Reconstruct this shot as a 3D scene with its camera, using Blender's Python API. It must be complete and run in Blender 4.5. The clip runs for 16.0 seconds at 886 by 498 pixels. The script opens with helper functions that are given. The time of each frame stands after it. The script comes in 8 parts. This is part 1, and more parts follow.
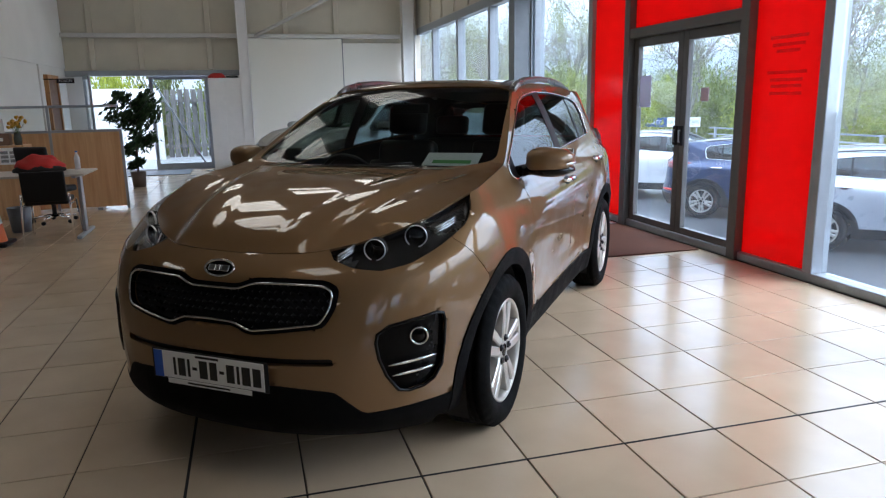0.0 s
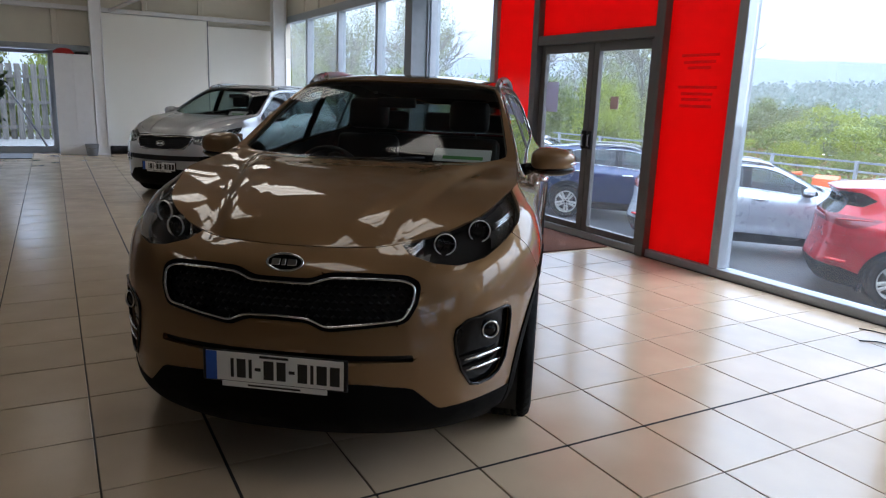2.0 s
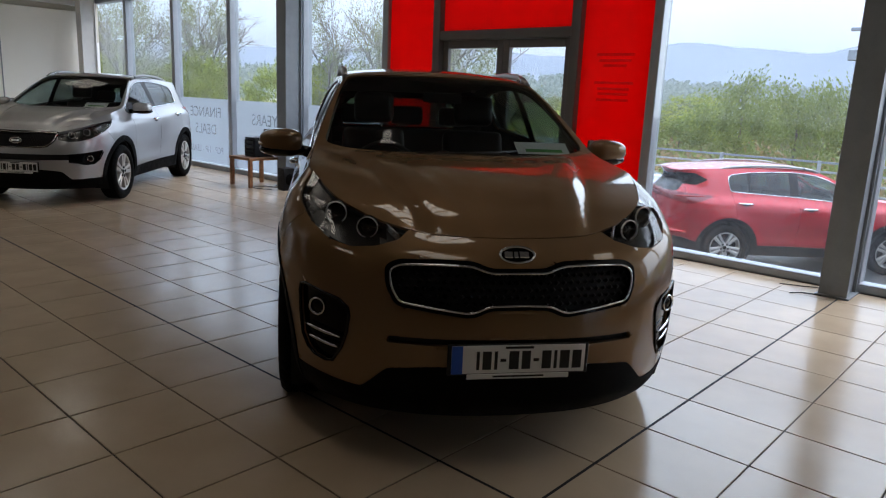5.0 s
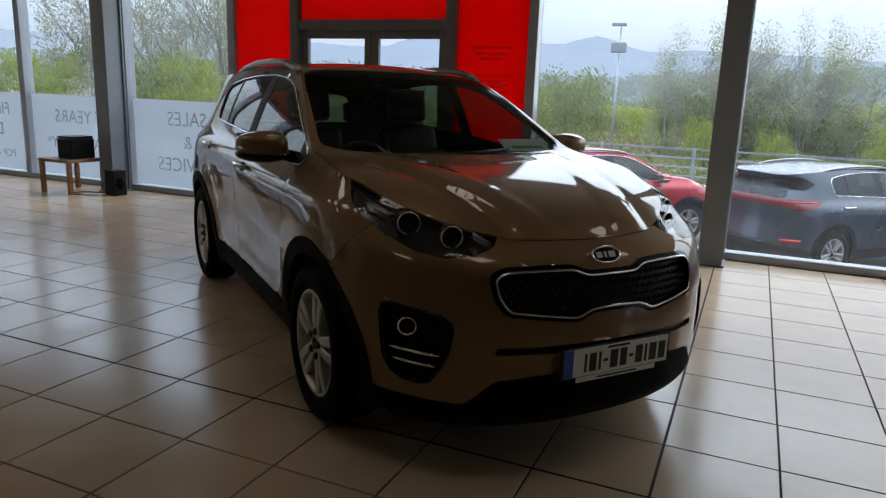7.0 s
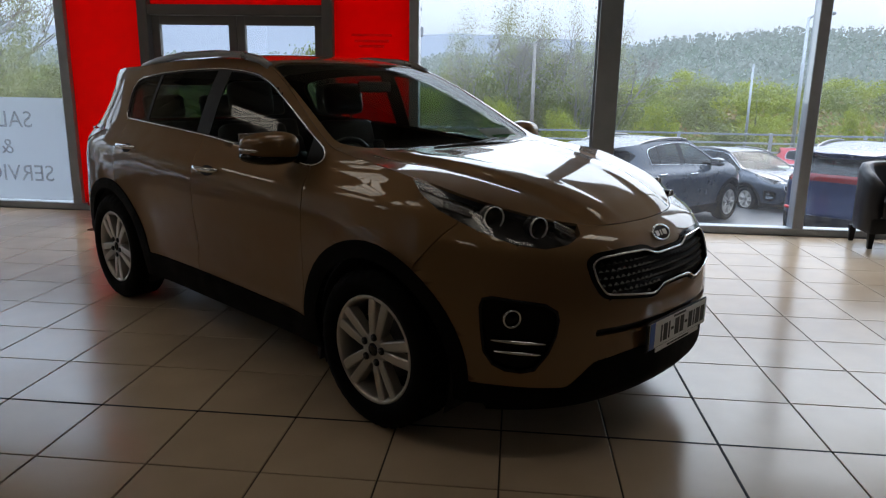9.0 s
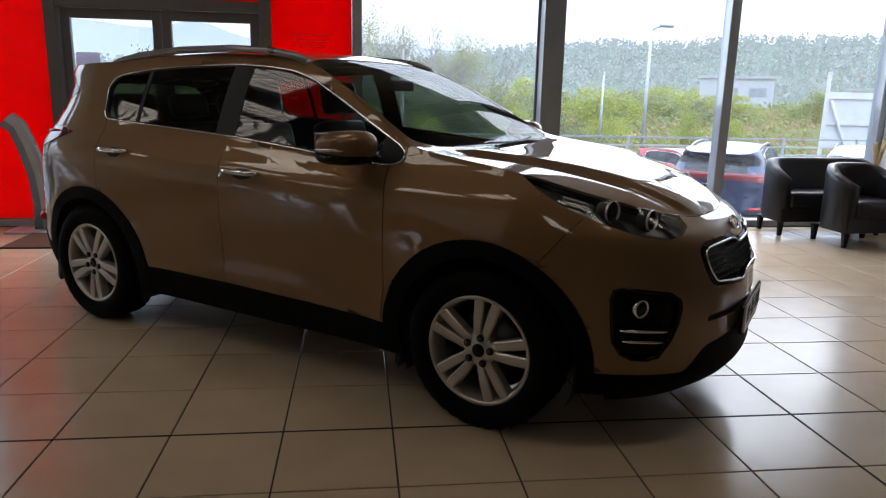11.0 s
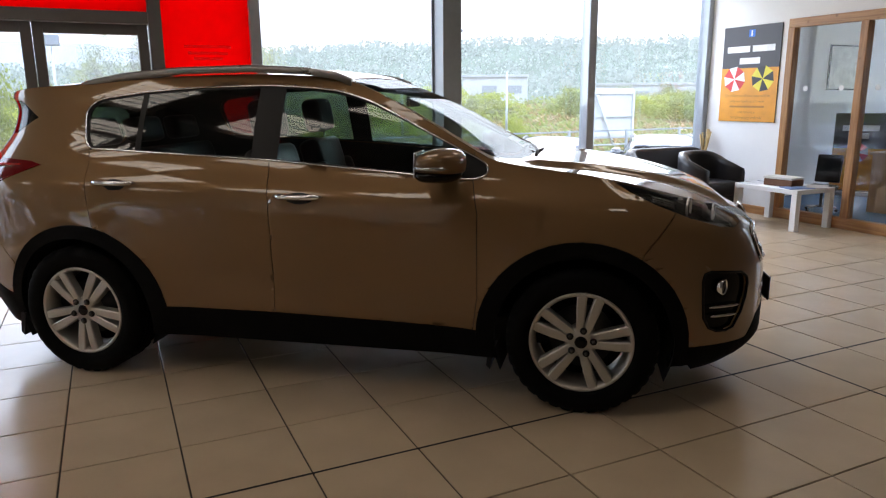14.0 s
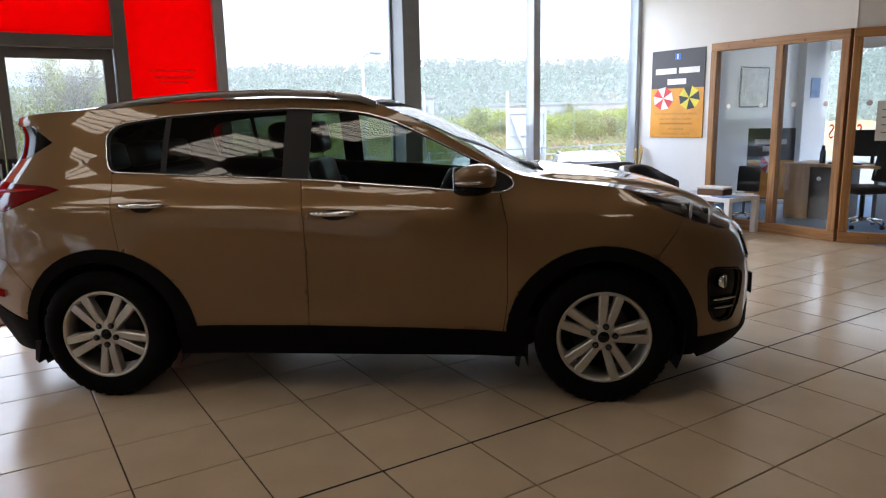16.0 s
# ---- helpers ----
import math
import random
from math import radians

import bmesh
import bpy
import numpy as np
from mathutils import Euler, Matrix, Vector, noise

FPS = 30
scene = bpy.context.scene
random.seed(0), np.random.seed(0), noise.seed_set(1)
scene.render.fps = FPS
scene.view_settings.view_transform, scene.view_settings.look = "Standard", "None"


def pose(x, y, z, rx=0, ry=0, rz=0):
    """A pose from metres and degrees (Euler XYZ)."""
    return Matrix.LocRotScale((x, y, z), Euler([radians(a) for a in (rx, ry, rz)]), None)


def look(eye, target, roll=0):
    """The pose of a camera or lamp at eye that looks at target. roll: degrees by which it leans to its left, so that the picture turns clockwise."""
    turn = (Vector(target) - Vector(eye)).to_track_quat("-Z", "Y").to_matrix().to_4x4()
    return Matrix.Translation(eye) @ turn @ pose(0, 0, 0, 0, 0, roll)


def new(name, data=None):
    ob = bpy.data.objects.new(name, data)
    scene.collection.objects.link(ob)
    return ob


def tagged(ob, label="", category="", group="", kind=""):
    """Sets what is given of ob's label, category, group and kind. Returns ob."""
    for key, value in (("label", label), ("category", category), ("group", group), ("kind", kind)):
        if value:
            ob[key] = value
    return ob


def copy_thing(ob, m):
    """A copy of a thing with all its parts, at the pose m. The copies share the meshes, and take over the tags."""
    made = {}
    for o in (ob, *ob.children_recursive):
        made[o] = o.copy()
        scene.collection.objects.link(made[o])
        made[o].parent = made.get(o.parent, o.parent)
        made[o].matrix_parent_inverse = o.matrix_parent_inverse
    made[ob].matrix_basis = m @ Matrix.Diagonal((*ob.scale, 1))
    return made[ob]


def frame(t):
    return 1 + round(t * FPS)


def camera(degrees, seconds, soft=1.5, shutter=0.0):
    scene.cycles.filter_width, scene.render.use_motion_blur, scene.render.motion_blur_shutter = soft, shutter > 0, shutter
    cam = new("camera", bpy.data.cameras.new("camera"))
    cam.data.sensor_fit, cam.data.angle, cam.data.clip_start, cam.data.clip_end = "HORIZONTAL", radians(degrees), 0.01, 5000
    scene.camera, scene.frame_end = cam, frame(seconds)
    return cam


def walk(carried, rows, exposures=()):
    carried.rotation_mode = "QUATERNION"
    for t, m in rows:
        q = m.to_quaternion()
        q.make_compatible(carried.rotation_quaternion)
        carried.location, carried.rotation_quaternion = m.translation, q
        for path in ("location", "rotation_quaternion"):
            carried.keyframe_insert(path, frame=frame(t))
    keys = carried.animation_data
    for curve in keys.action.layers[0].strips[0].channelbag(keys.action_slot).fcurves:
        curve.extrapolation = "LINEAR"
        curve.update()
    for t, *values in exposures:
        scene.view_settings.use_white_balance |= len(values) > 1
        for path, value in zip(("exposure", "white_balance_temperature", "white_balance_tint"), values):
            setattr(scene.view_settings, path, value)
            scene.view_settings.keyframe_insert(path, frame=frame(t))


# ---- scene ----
cam = camera(64.7, 16.0, 1.2)
PATH = [
    (0, (-0.045, -0.02, 1.478), (0.472, 1.866, 1.062), -1.1),
    (0.5, (-0.256, 0.019, 1.479), (0.268, 1.905, 1.068), -1.1),
    (1, (-0.412, 0.137, 1.453), (0.137, 2.016, 1.04), -0.7),
    (1.5, (-0.59, 0.242, 1.462), (0.076, 2.08, 1.04), 0.6),
    (2, (-0.893, 0.297, 1.469), (0.06, 2.004, 1.047), 2.2),
    (2.5, (-1.144, 0.376, 1.455), (-0.091, 2.021, 1.025), 2.3),
    (3, (-1.369, 0.524, 1.448), (-0.298, 2.156, 1.012), 2.4),
    (3.5, (-1.638, 0.648, 1.45), (-0.434, 2.187, 1.025), 2.9),
    (4, (-1.925, 0.767, 1.462), (-0.62, 2.222, 1.04), 2.2),
    (4.2, (-2.006, 0.843, 1.451), (-0.693, 2.291, 1.029), 2.1),
    (6.3, (-2.669, 1.891, 1.432), (-0.978, 2.867, 0.999), 3.6),
    (6.5, (-2.7, 1.991, 1.441), (-0.998, 2.946, 1.006), 3.5),
    (7, (-2.857, 2.278, 1.441), (-1.066, 3.055, 1.009), 2.2),
    (7.5, (-2.97, 2.536, 1.442), (-1.131, 3.188, 1.003), 1.6),
    (8, (-2.974, 2.828, 1.43), (-1.094, 3.344, 0.986), 1.9),
    (8.5, (-3.036, 3.089, 1.433), (-1.135, 3.513, 0.978), 2.0),
    (9, (-3.152, 3.379, 1.453), (-1.215, 3.571, 0.994), 1.0),
    (9.2, (-3.169, 3.473, 1.452), (-1.231, 3.643, 0.988), 0.9),
    (11.3, (-3.088, 4.596, 1.395), (-1.161, 4.302, 0.949), 1.0),
    (11.5, (-3.04, 4.693, 1.417), (-1.119, 4.377, 0.96), 0.7),
    (12, (-2.984, 4.946, 1.43), (-1.081, 4.535, 0.971), 0.7),
    (12.5, (-2.997, 5.223, 1.45), (-1.153, 4.598, 0.992), 0.3),
    (13, (-2.96, 5.398, 1.436), (-1.135, 4.718, 0.982), 0.4),
    (13.5, (-2.895, 5.582, 1.443), (-1.078, 4.873, 1.0), -0.2),
    (14, (-2.881, 5.815, 1.457), (-1.114, 4.98, 1.031), -0.4),
    (14.5, (-2.856, 6.011, 1.458), (-1.112, 5.12, 1.048), -0.5),
    (15, (-2.772, 6.171, 1.438), (-1.044, 5.24, 1.052), -1.2),
    (15.5, (-2.764, 6.319, 1.451), (-1.07, 5.324, 1.076), -1.1),
    (16, (-2.808, 6.456, 1.461), (-1.157, 5.391, 1.089), -1.1),
]
EXPOSURES = [(0.0, 0.70, 5750, 13), (1.5, 0.64, 5850, 14), (2.0, 0.50, 5850, 15), (2.6, 0.34, 5900, 16), (3.5, 0.31, 5950, 18), (6.5, -0.14, 6350, 13), (9.0, -0.10, 6300, 15), (11.5, 0.56, 6300, 18), (12.0, 0.60, 6350, 18), (13.0, 0.86, 6400, 18), (16.0, 0.97, 6450, 18)]
walk(cam, [(t, look(eye, target, roll)) for t, eye, target, roll in PATH], EXPOSURES)

# ---- daylight: an overcast sky ----
world = bpy.data.worlds.new("overcast_sky")
scene.world = world
world.use_nodes = True
wn, wl = world.node_tree.nodes, world.node_tree.links
wn.clear()
w_out = wn.new("ShaderNodeOutputWorld")
w_bg = wn.new("ShaderNodeBackground")
w_sky = wn.new("ShaderNodeTexSky")
w_sky.sky_type = 'NISHITA'
w_sky.sun_disc = False
w_sky.sun_elevation = radians(42)
w_sky.sun_rotation = radians(120)
w_sky.dust_density = 6.0
w_sky.air_density = 1.4
w_gain = wn.new("ShaderNodeMix")
w_gain.data_type = 'RGBA'
w_gain.blend_type = 'MULTIPLY'
w_gain.inputs["Factor"].default_value = 1.0
w_gain.inputs["B"].default_value = (0.09, 0.09, 0.09, 1)
w_mix = wn.new("ShaderNodeMix")
w_mix.data_type = 'RGBA'
w_mix.inputs["Factor"].default_value = 0.85
w_cloud = wn.new("ShaderNodeTexNoise")
w_cloud.inputs["Scale"].default_value = 2.2
w_cloud.inputs["Detail"].default_value = 5
w_ramp = wn.new("ShaderNodeValToRGB")
w_ramp.color_ramp.elements[0].position = 0.3
w_ramp.color_ramp.elements[0].color = (0.70, 0.83, 1.06, 1)
w_ramp.color_ramp.elements[1].position = 0.7
w_ramp.color_ramp.elements[1].color = (0.87, 0.985, 1.19, 1)
wl.new(w_cloud.outputs["Fac"], w_ramp.inputs["Fac"])
wl.new(w_sky.outputs["Color"], w_gain.inputs["A"])
wl.new(w_gain.outputs["Result"], w_mix.inputs["A"])
wl.new(w_ramp.outputs["Color"], w_mix.inputs["B"])
wl.new(w_mix.outputs["Result"], w_bg.inputs["Color"])
# an overcast sky is about three times as bright overhead as at the horizon
w_tc = wn.new("ShaderNodeTexCoord")
w_sep = wn.new("ShaderNodeSeparateXYZ")
w_up = wn.new("ShaderNodeMapRange")
w_up.inputs["From Min"].default_value, w_up.inputs["From Max"].default_value = 0.0, 1.0
w_up.inputs["To Min"].default_value, w_up.inputs["To Max"].default_value = 0.98, 6.2
wl.new(w_tc.outputs["Generated"], w_sep.inputs["Vector"])
wl.new(w_sep.outputs["Z"], w_up.inputs["Value"])
wl.new(w_up.outputs["Result"], w_bg.inputs["Strength"])
wl.new(w_bg.outputs["Background"], w_out.inputs["Surface"])

sun = new("sun", bpy.data.lights.new("sun", 'SUN'))
sun.data.energy = 0.8
sun.data.angle = radians(25)
sun.data.color = (1.0, 0.97, 0.93)
sun.matrix_world = pose(0, 0, 20, 48, 0, 60)

# the sky's light in the two runs of window openings
for name, y0, y1, power in (("window_light_south", -1.3, 4.4, 5.0), ("window_light_north", 8.3, 17.3, 1.3)):
    lamp = bpy.data.lights.new(name, 'AREA')
    lamp.shape, lamp.size, lamp.size_y = 'RECTANGLE', y1 - y0, 1.7
    lamp.energy = power * (y1 - y0) * 1.7
    lamp.color = (0.90, 0.96, 1.0)
    new(name, lamp).matrix_world = pose(4.30, (y0 + y1) / 2, 2.18, 0, 90, 0) @ pose(0, 0, 0, 0, 0, 90)

# ---- materials ----
def mat(name, base, rough=0.5, metal=0.0, vary=0.12, scale=8.0, fine=90.0, bump=0.0, bump_scale=120.0, coat=0.0, spec=0.5, rand=0.0, tint2=None, rough_vary=0.15):
    """A surface with colour varied at two scales, varied gloss and a fine relief."""
    m = bpy.data.materials.new(name)
    m.use_nodes = True
    n, k = m.node_tree.nodes, m.node_tree.links
    b = n["Principled BSDF"]
    tc = n.new("ShaderNodeTexCoord")
    big = n.new("ShaderNodeTexNoise")
    big.inputs["Scale"].default_value = scale
    big.inputs["Detail"].default_value = 4
    fin = n.new("ShaderNodeTexNoise")
    fin.inputs["Scale"].default_value = fine
    fin.inputs["Detail"].default_value = 3
    for t in (big, fin):
        k.new(tc.outputs["Object"], t.inputs["Vector"])
    add = n.new("ShaderNodeMath")
    add.operation = 'MULTIPLY_ADD'
    add.inputs[1].default_value = 0.35
    k.new(fin.outputs["Fac"], add.inputs[0])
    k.new(big.outputs["Fac"], add.inputs[2])
    src = add.outputs[0]
    if rand:
        oi = n.new("ShaderNodeObjectInfo")
        ra = n.new("ShaderNodeMath")
        ra.operation = 'MULTIPLY_ADD'
        ra.inputs[1].default_value = rand
        k.new(oi.outputs["Random"], ra.inputs[0])
        k.new(src, ra.inputs[2])
        sb = n.new("ShaderNodeMath")
        sb.operation = 'SUBTRACT'
        sb.inputs[1].default_value = rand / 2
        k.new(ra.outputs[0], sb.inputs[0])
        src = sb.outputs[0]
    ramp = n.new("ShaderNodeValToRGB")
    lo = [c * (1 - vary) for c in base]
    hi = [min(1, c * (1 + vary)) for c in (tint2 or base)]
    ramp.color_ramp.elements[0].position, ramp.color_ramp.elements[1].position = 0.4, 0.95
    ramp.color_ramp.elements[0].color, ramp.color_ramp.elements[1].color = (*lo, 1), (*hi, 1)
    k.new(src, ramp.inputs["Fac"])
    k.new(ramp.outputs["Color"], b.inputs["Base Color"])
    rr = n.new("ShaderNodeMapRange")
    rr.inputs["From Min"].default_value, rr.inputs["From Max"].default_value = 0.3, 0.7
    rr.inputs["To Min"].default_value, rr.inputs["To Max"].default_value = rough * (1 - rough_vary), min(1, rough * (1 + rough_vary))
    k.new(big.outputs["Fac"], rr.inputs["Value"])
    k.new(rr.outputs["Result"], b.inputs["Roughness"])
    b.inputs["Metallic"].default_value = metal
    b.inputs["Specular IOR Level"].default_value = spec
    b.inputs["Coat Weight"].default_value = coat
    b.inputs["Coat Roughness"].default_value = 0.03
    if bump:
        bt = n.new("ShaderNodeTexNoise")
        bt.inputs["Scale"].default_value = bump_scale
        bt.inputs["Detail"].default_value = 3
        k.new(tc.outputs["Object"], bt.inputs["Vector"])
        bp = n.new("ShaderNodeBump")
        bp.inputs["Strength"].default_value = bump
        bp.inputs["Distance"].default_value = 0.004
        k.new(bt.outputs["Fac"], bp.inputs["Height"])
        k.new(bp.outputs["Normal"], b.inputs["Normal"])
    return m


def wood(name, dark, light, rough=0.4, axis=2, scale=6.0, knots=False):
    """Timber with grain along one axis."""
    m = mat(name, light, rough, vary=0.05)
    n, k = m.node_tree.nodes, m.node_tree.links
    tc = n.new("ShaderNodeTexCoord")
    mp = n.new("ShaderNodeMapping")
    s = [scale * 6] * 3
    s[axis] = scale * 0.35
    mp.inputs["Scale"].default_value = s
    k.new(tc.outputs["Object"], mp.inputs["Vector"])
    g = n.new("ShaderNodeTexNoise")
    g.inputs["Scale"].default_value = 1.0
    g.inputs["Detail"].default_value = 6
    g.inputs["Distortion"].default_value = 0.6
    k.new(mp.outputs["Vector"], g.inputs["Vector"])
    r = n.new("ShaderNodeValToRGB")
    r.color_ramp.elements[0].position, r.color_ramp.elements[1].position = 0.35, 0.65
    r.color_ramp.elements[0].color, r.color_ramp.elements[1].color = (*dark, 1), (*light, 1)
    k.new(g.outputs["Fac"], r.inputs["Fac"])
    out = r.outputs["Color"]
    if knots:
        v = n.new("ShaderNodeTexVoronoi")
        v.inputs["Scale"].default_value = 5.5
        k.new(tc.outputs["Object"], v.inputs["Vector"])
        kr = n.new("ShaderNodeValToRGB")
        kr.color_ramp.elements[0].position, kr.color_ramp.elements[1].position = 0.05, 0.13
        kr.color_ramp.elements[0].color, kr.color_ramp.elements[1].color = (0.3, 0.2, 0.14, 1), (1, 1, 1, 1)
        k.new(v.outputs["Distance"], kr.inputs["Fac"])
        mx = n.new("ShaderNodeMix")
        mx.data_type, mx.blend_type = 'RGBA', 'MULTIPLY'
        mx.inputs["Factor"].default_value = 0.8
        k.new(out, mx.inputs["A"])
        k.new(kr.outputs["Color"], mx.inputs["B"])
        out = mx.outputs["Result"]
    k.new(out, n["Principled BSDF"].inputs["Base Color"])
    return m


def glass(name, tint=(1, 1, 1), rough=0.0, rain=0.0, shine=1.0):
    """Thin clear pane: passes light, mirrors at a slant."""
    m = bpy.data.materials.new(name)
    m.use_nodes = True
    n, k = m.node_tree.nodes, m.node_tree.links
    n.remove(n["Principled BSDF"])
    tr = n.new("ShaderNodeBsdfTransparent")
    tr.inputs["Color"].default_value = (*tint, 1)
    gl = n.new("ShaderNodeBsdfGlossy")
    gl.inputs["Roughness"].default_value = rough
    fr = n.new("ShaderNodeLayerWeight")
    fr.inputs["Blend"].default_value = 0.5
    pw = n.new("ShaderNodeMath")
    pw.operation = "POWER"
    pw.inputs[1].default_value = 5.0
    k.new(fr.outputs["Facing"], pw.inputs[0])
    mr = n.new("ShaderNodeMapRange")
    mr.inputs["To Min"].default_value = 0.045
    mr.inputs["To Max"].default_value = shine
    k.new(pw.outputs[0], mr.inputs["Value"])
    mx = n.new("ShaderNodeMixShader")
    k.new(mr.outputs["Result"], mx.inputs["Fac"])
    k.new(tr.outputs["BSDF"], mx.inputs[1])
    k.new(gl.outputs["BSDF"], mx.inputs[2])
    last = mx.outputs["Shader"]
    if rain:
        # a film of drops and runs on the outside scatters a little of what lies behind
        tc = n.new("ShaderNodeTexCoord")
        mp = n.new("ShaderNodeMapping")
        mp.inputs["Scale"].default_value = (190, 190, 45)
        k.new(tc.outputs["Object"], mp.inputs["Vector"])
        nz = n.new("ShaderNodeTexNoise")
        nz.inputs["Scale"].default_value = 1.0
        nz.inputs["Detail"].default_value = 4
        k.new(mp.outputs["Vector"], nz.inputs["Vector"])
        r = n.new("ShaderNodeMapRange")
        r.inputs["From Min"].default_value, r.inputs["From Max"].default_value = 0.5, 0.75
        r.inputs["To Min"].default_value, r.inputs["To Max"].default_value = rain * 0.06, rain * 0.7
        k.new(nz.outputs["Fac"], r.inputs["Value"])
        df = n.new("ShaderNodeBsdfTranslucent")
        df.inputs["Color"].default_value = (0.9, 0.93, 0.95, 1)
        m2 = n.new("ShaderNodeMixShader")
        k.new(r.outputs["Result"], m2.inputs["Fac"])
        k.new(last, m2.inputs[1])
        k.new(df.outputs["BSDF"], m2.inputs[2])
        last = m2.outputs["Shader"]
    k.new(last, n["Material Output"].inputs["Surface"])
    return m


def frosted(name):
    m = bpy.data.materials.new(name)
    m.use_nodes = True
    n, k = m.node_tree.nodes, m.node_tree.links
    n.remove(n["Principled BSDF"])
    a = n.new("ShaderNodeBsdfTranslucent")
    a.inputs["Color"].default_value = (0.42, 0.47, 0.50, 1)
    b = n.new("ShaderNodeBsdfDiffuse")
    b.inputs["Color"].default_value = (0.50, 0.55, 0.58, 1)
    c = n.new("ShaderNodeBsdfTransparent")
    m1, m2 = n.new("ShaderNodeMixShader"), n.new("ShaderNodeMixShader")
    m1.inputs["Fac"].default_value, m2.inputs["Fac"].default_value = 0.35, 0.22
    k.new(a.outputs["BSDF"], m1.inputs[1])
    k.new(b.outputs["BSDF"], m1.inputs[2])
    k.new(m1.outputs["Shader"], m2.inputs[1])
    k.new(c.outputs["BSDF"], m2.inputs[2])
    k.new(m2.outputs["Shader"], n["Material Output"].inputs["Surface"])
    return m


def glow(name, color, strength):
    m = bpy.data.materials.new(name)
    m.use_nodes = True
    n, k = m.node_tree.nodes, m.node_tree.links
    n.remove(n["Principled BSDF"])
    e = n.new("ShaderNodeEmission")
    e.inputs["Color"].default_value = (*color, 1)
    e.inputs["Strength"].default_value = strength
    k.new(e.outputs["Emission"], n["Material Output"].inputs["Surface"])
    return m


M_WALL = mat("white_wall_paint", (0.80, 0.79, 0.765), 0.75, bump=0.12, vary=0.05, scale=1.5)
M_CREAM = mat("cream_cladding", (0.600, 0.564, 0.460), 0.55, vary=0.06, scale=2)
M_PANELW = mat("white_board", (0.800, 0.792, 0.727), 0.45, vary=0.03, scale=1.0)
M_STEELW = mat("painted_steel_pale", (0.62, 0.62, 0.60), 0.5, vary=0.06)
M_STEEL = mat("painted_steel_grey", (0.20, 0.22, 0.24), 0.45, vary=0.1)
M_ALU = mat("grey_aluminium_frame", (0.36, 0.39, 0.42), 0.38, metal=0.35, vary=0.08)
M_ALUD = mat("dark_grey_frame", (0.13, 0.125, 0.12), 0.4, metal=0.2, vary=0.08)
def red_film(name, thin=0.74):
    """Red film on glass: daylight shines through it, and its face is glossy."""
    m = bpy.data.materials.new(name)
    m.use_nodes = True
    n, k = m.node_tree.nodes, m.node_tree.links
    n.remove(n["Principled BSDF"])
    t = n.new("ShaderNodeBsdfTranslucent")
    t.inputs["Color"].default_value = (thin, 0.016, 0.003, 1)
    d = n.new("ShaderNodeBsdfDiffuse")
    d.inputs["Color"].default_value = (0.75, 0.012, 0.006, 1)
    g = n.new("ShaderNodeBsdfGlossy")
    g.inputs["Roughness"].default_value = 0.08
    lw = n.new("ShaderNodeLayerWeight")
    lw.inputs["Blend"].default_value = 0.25
    sc = n.new("ShaderNodeMath")
    sc.operation = 'MULTIPLY'
    sc.inputs[1].default_value = 0.5
    k.new(lw.outputs["Fresnel"], sc.inputs[0])
    a, b = n.new("ShaderNodeMixShader"), n.new("ShaderNodeMixShader")
    a.inputs["Fac"].default_value = 0.25
    k.new(t.outputs["BSDF"], a.inputs[1])
    k.new(d.outputs["BSDF"], a.inputs[2])
    k.new(sc.outputs[0], b.inputs["Fac"])
    k.new(a.outputs["Shader"], b.inputs[1])
    k.new(g.outputs["BSDF"], b.inputs[2])
    k.new(b.outputs["Shader"], n["Material Output"].inputs["Surface"])
    return m


M_RED = red_film("red_film_on_glass")
def sheer(name, tint, cover):
    """Thin print that lets most of what lies behind shine through."""
    m = mat(name, tint, 0.6, vary=0.03)
    n, k = m.node_tree.nodes, m.node_tree.links
    tr = n.new("ShaderNodeBsdfTransparent")
    mx = n.new("ShaderNodeMixShader")
    mx.inputs["Fac"].default_value = cover
    k.new(tr.outputs["BSDF"], mx.inputs[1])
    k.new(n["Principled BSDF"].outputs["BSDF"], mx.inputs[2])
    k.new(mx.outputs["Shader"], n["Material Output"].inputs["Surface"])
    return m


M_FAINT = sheer("faint_red_print", (0.45, 0.01, 0.01), 0.22)
# for walls out of view, dark so that they bounce little light
M_WALLDIM = mat("dim_unseen_wall", (0.17, 0.155, 0.14), 0.8, bump=0.12, vary=0.06, scale=1.5)
M_GROUT = mat("dark_floor_joint", (0.050, 0.040, 0.030), 0.85, bump=0.2, spec=0.2)
M_TILE = mat("beige_porcelain_tile", (0.50, 0.387, 0.262), 0.20, vary=0.07, scale=3, fine=220, rand=0.25, spec=0.5, rough_vary=0.3)
M_MAT = mat("brown_entrance_mat", (0.105, 0.050, 0.034), 0.95, bump=0.8, bump_scale=300, spec=0.05)
M_GLASS = glass("window_glass", (0.93, 0.96, 0.95), rain=0.10)
M_CLEAR = glass("clear_glass", (0.94, 0.96, 0.95))
M_FROST = frosted("frosted_film")
M_FLET = sheer("film_lettering", (0.25, 0.29, 0.33), 0.32)
M_PINE = wood("pine_frame", (0.30, 0.135, 0.045), (0.47, 0.24, 0.09), 0.4, axis=2, knots=True)
M_PINEH = wood("pine_frame_rail", (0.30, 0.135, 0.045), (0.47, 0.24, 0.09), 0.4, axis=0, knots=True)
M_BEECH = wood("beech_laminate", (0.54, 0.31, 0.15), (0.66, 0.42, 0.22), 0.4, axis=2, scale=3)
# deck colour is kept dark, so little light bounces off it
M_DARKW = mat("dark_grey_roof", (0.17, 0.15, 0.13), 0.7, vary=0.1)
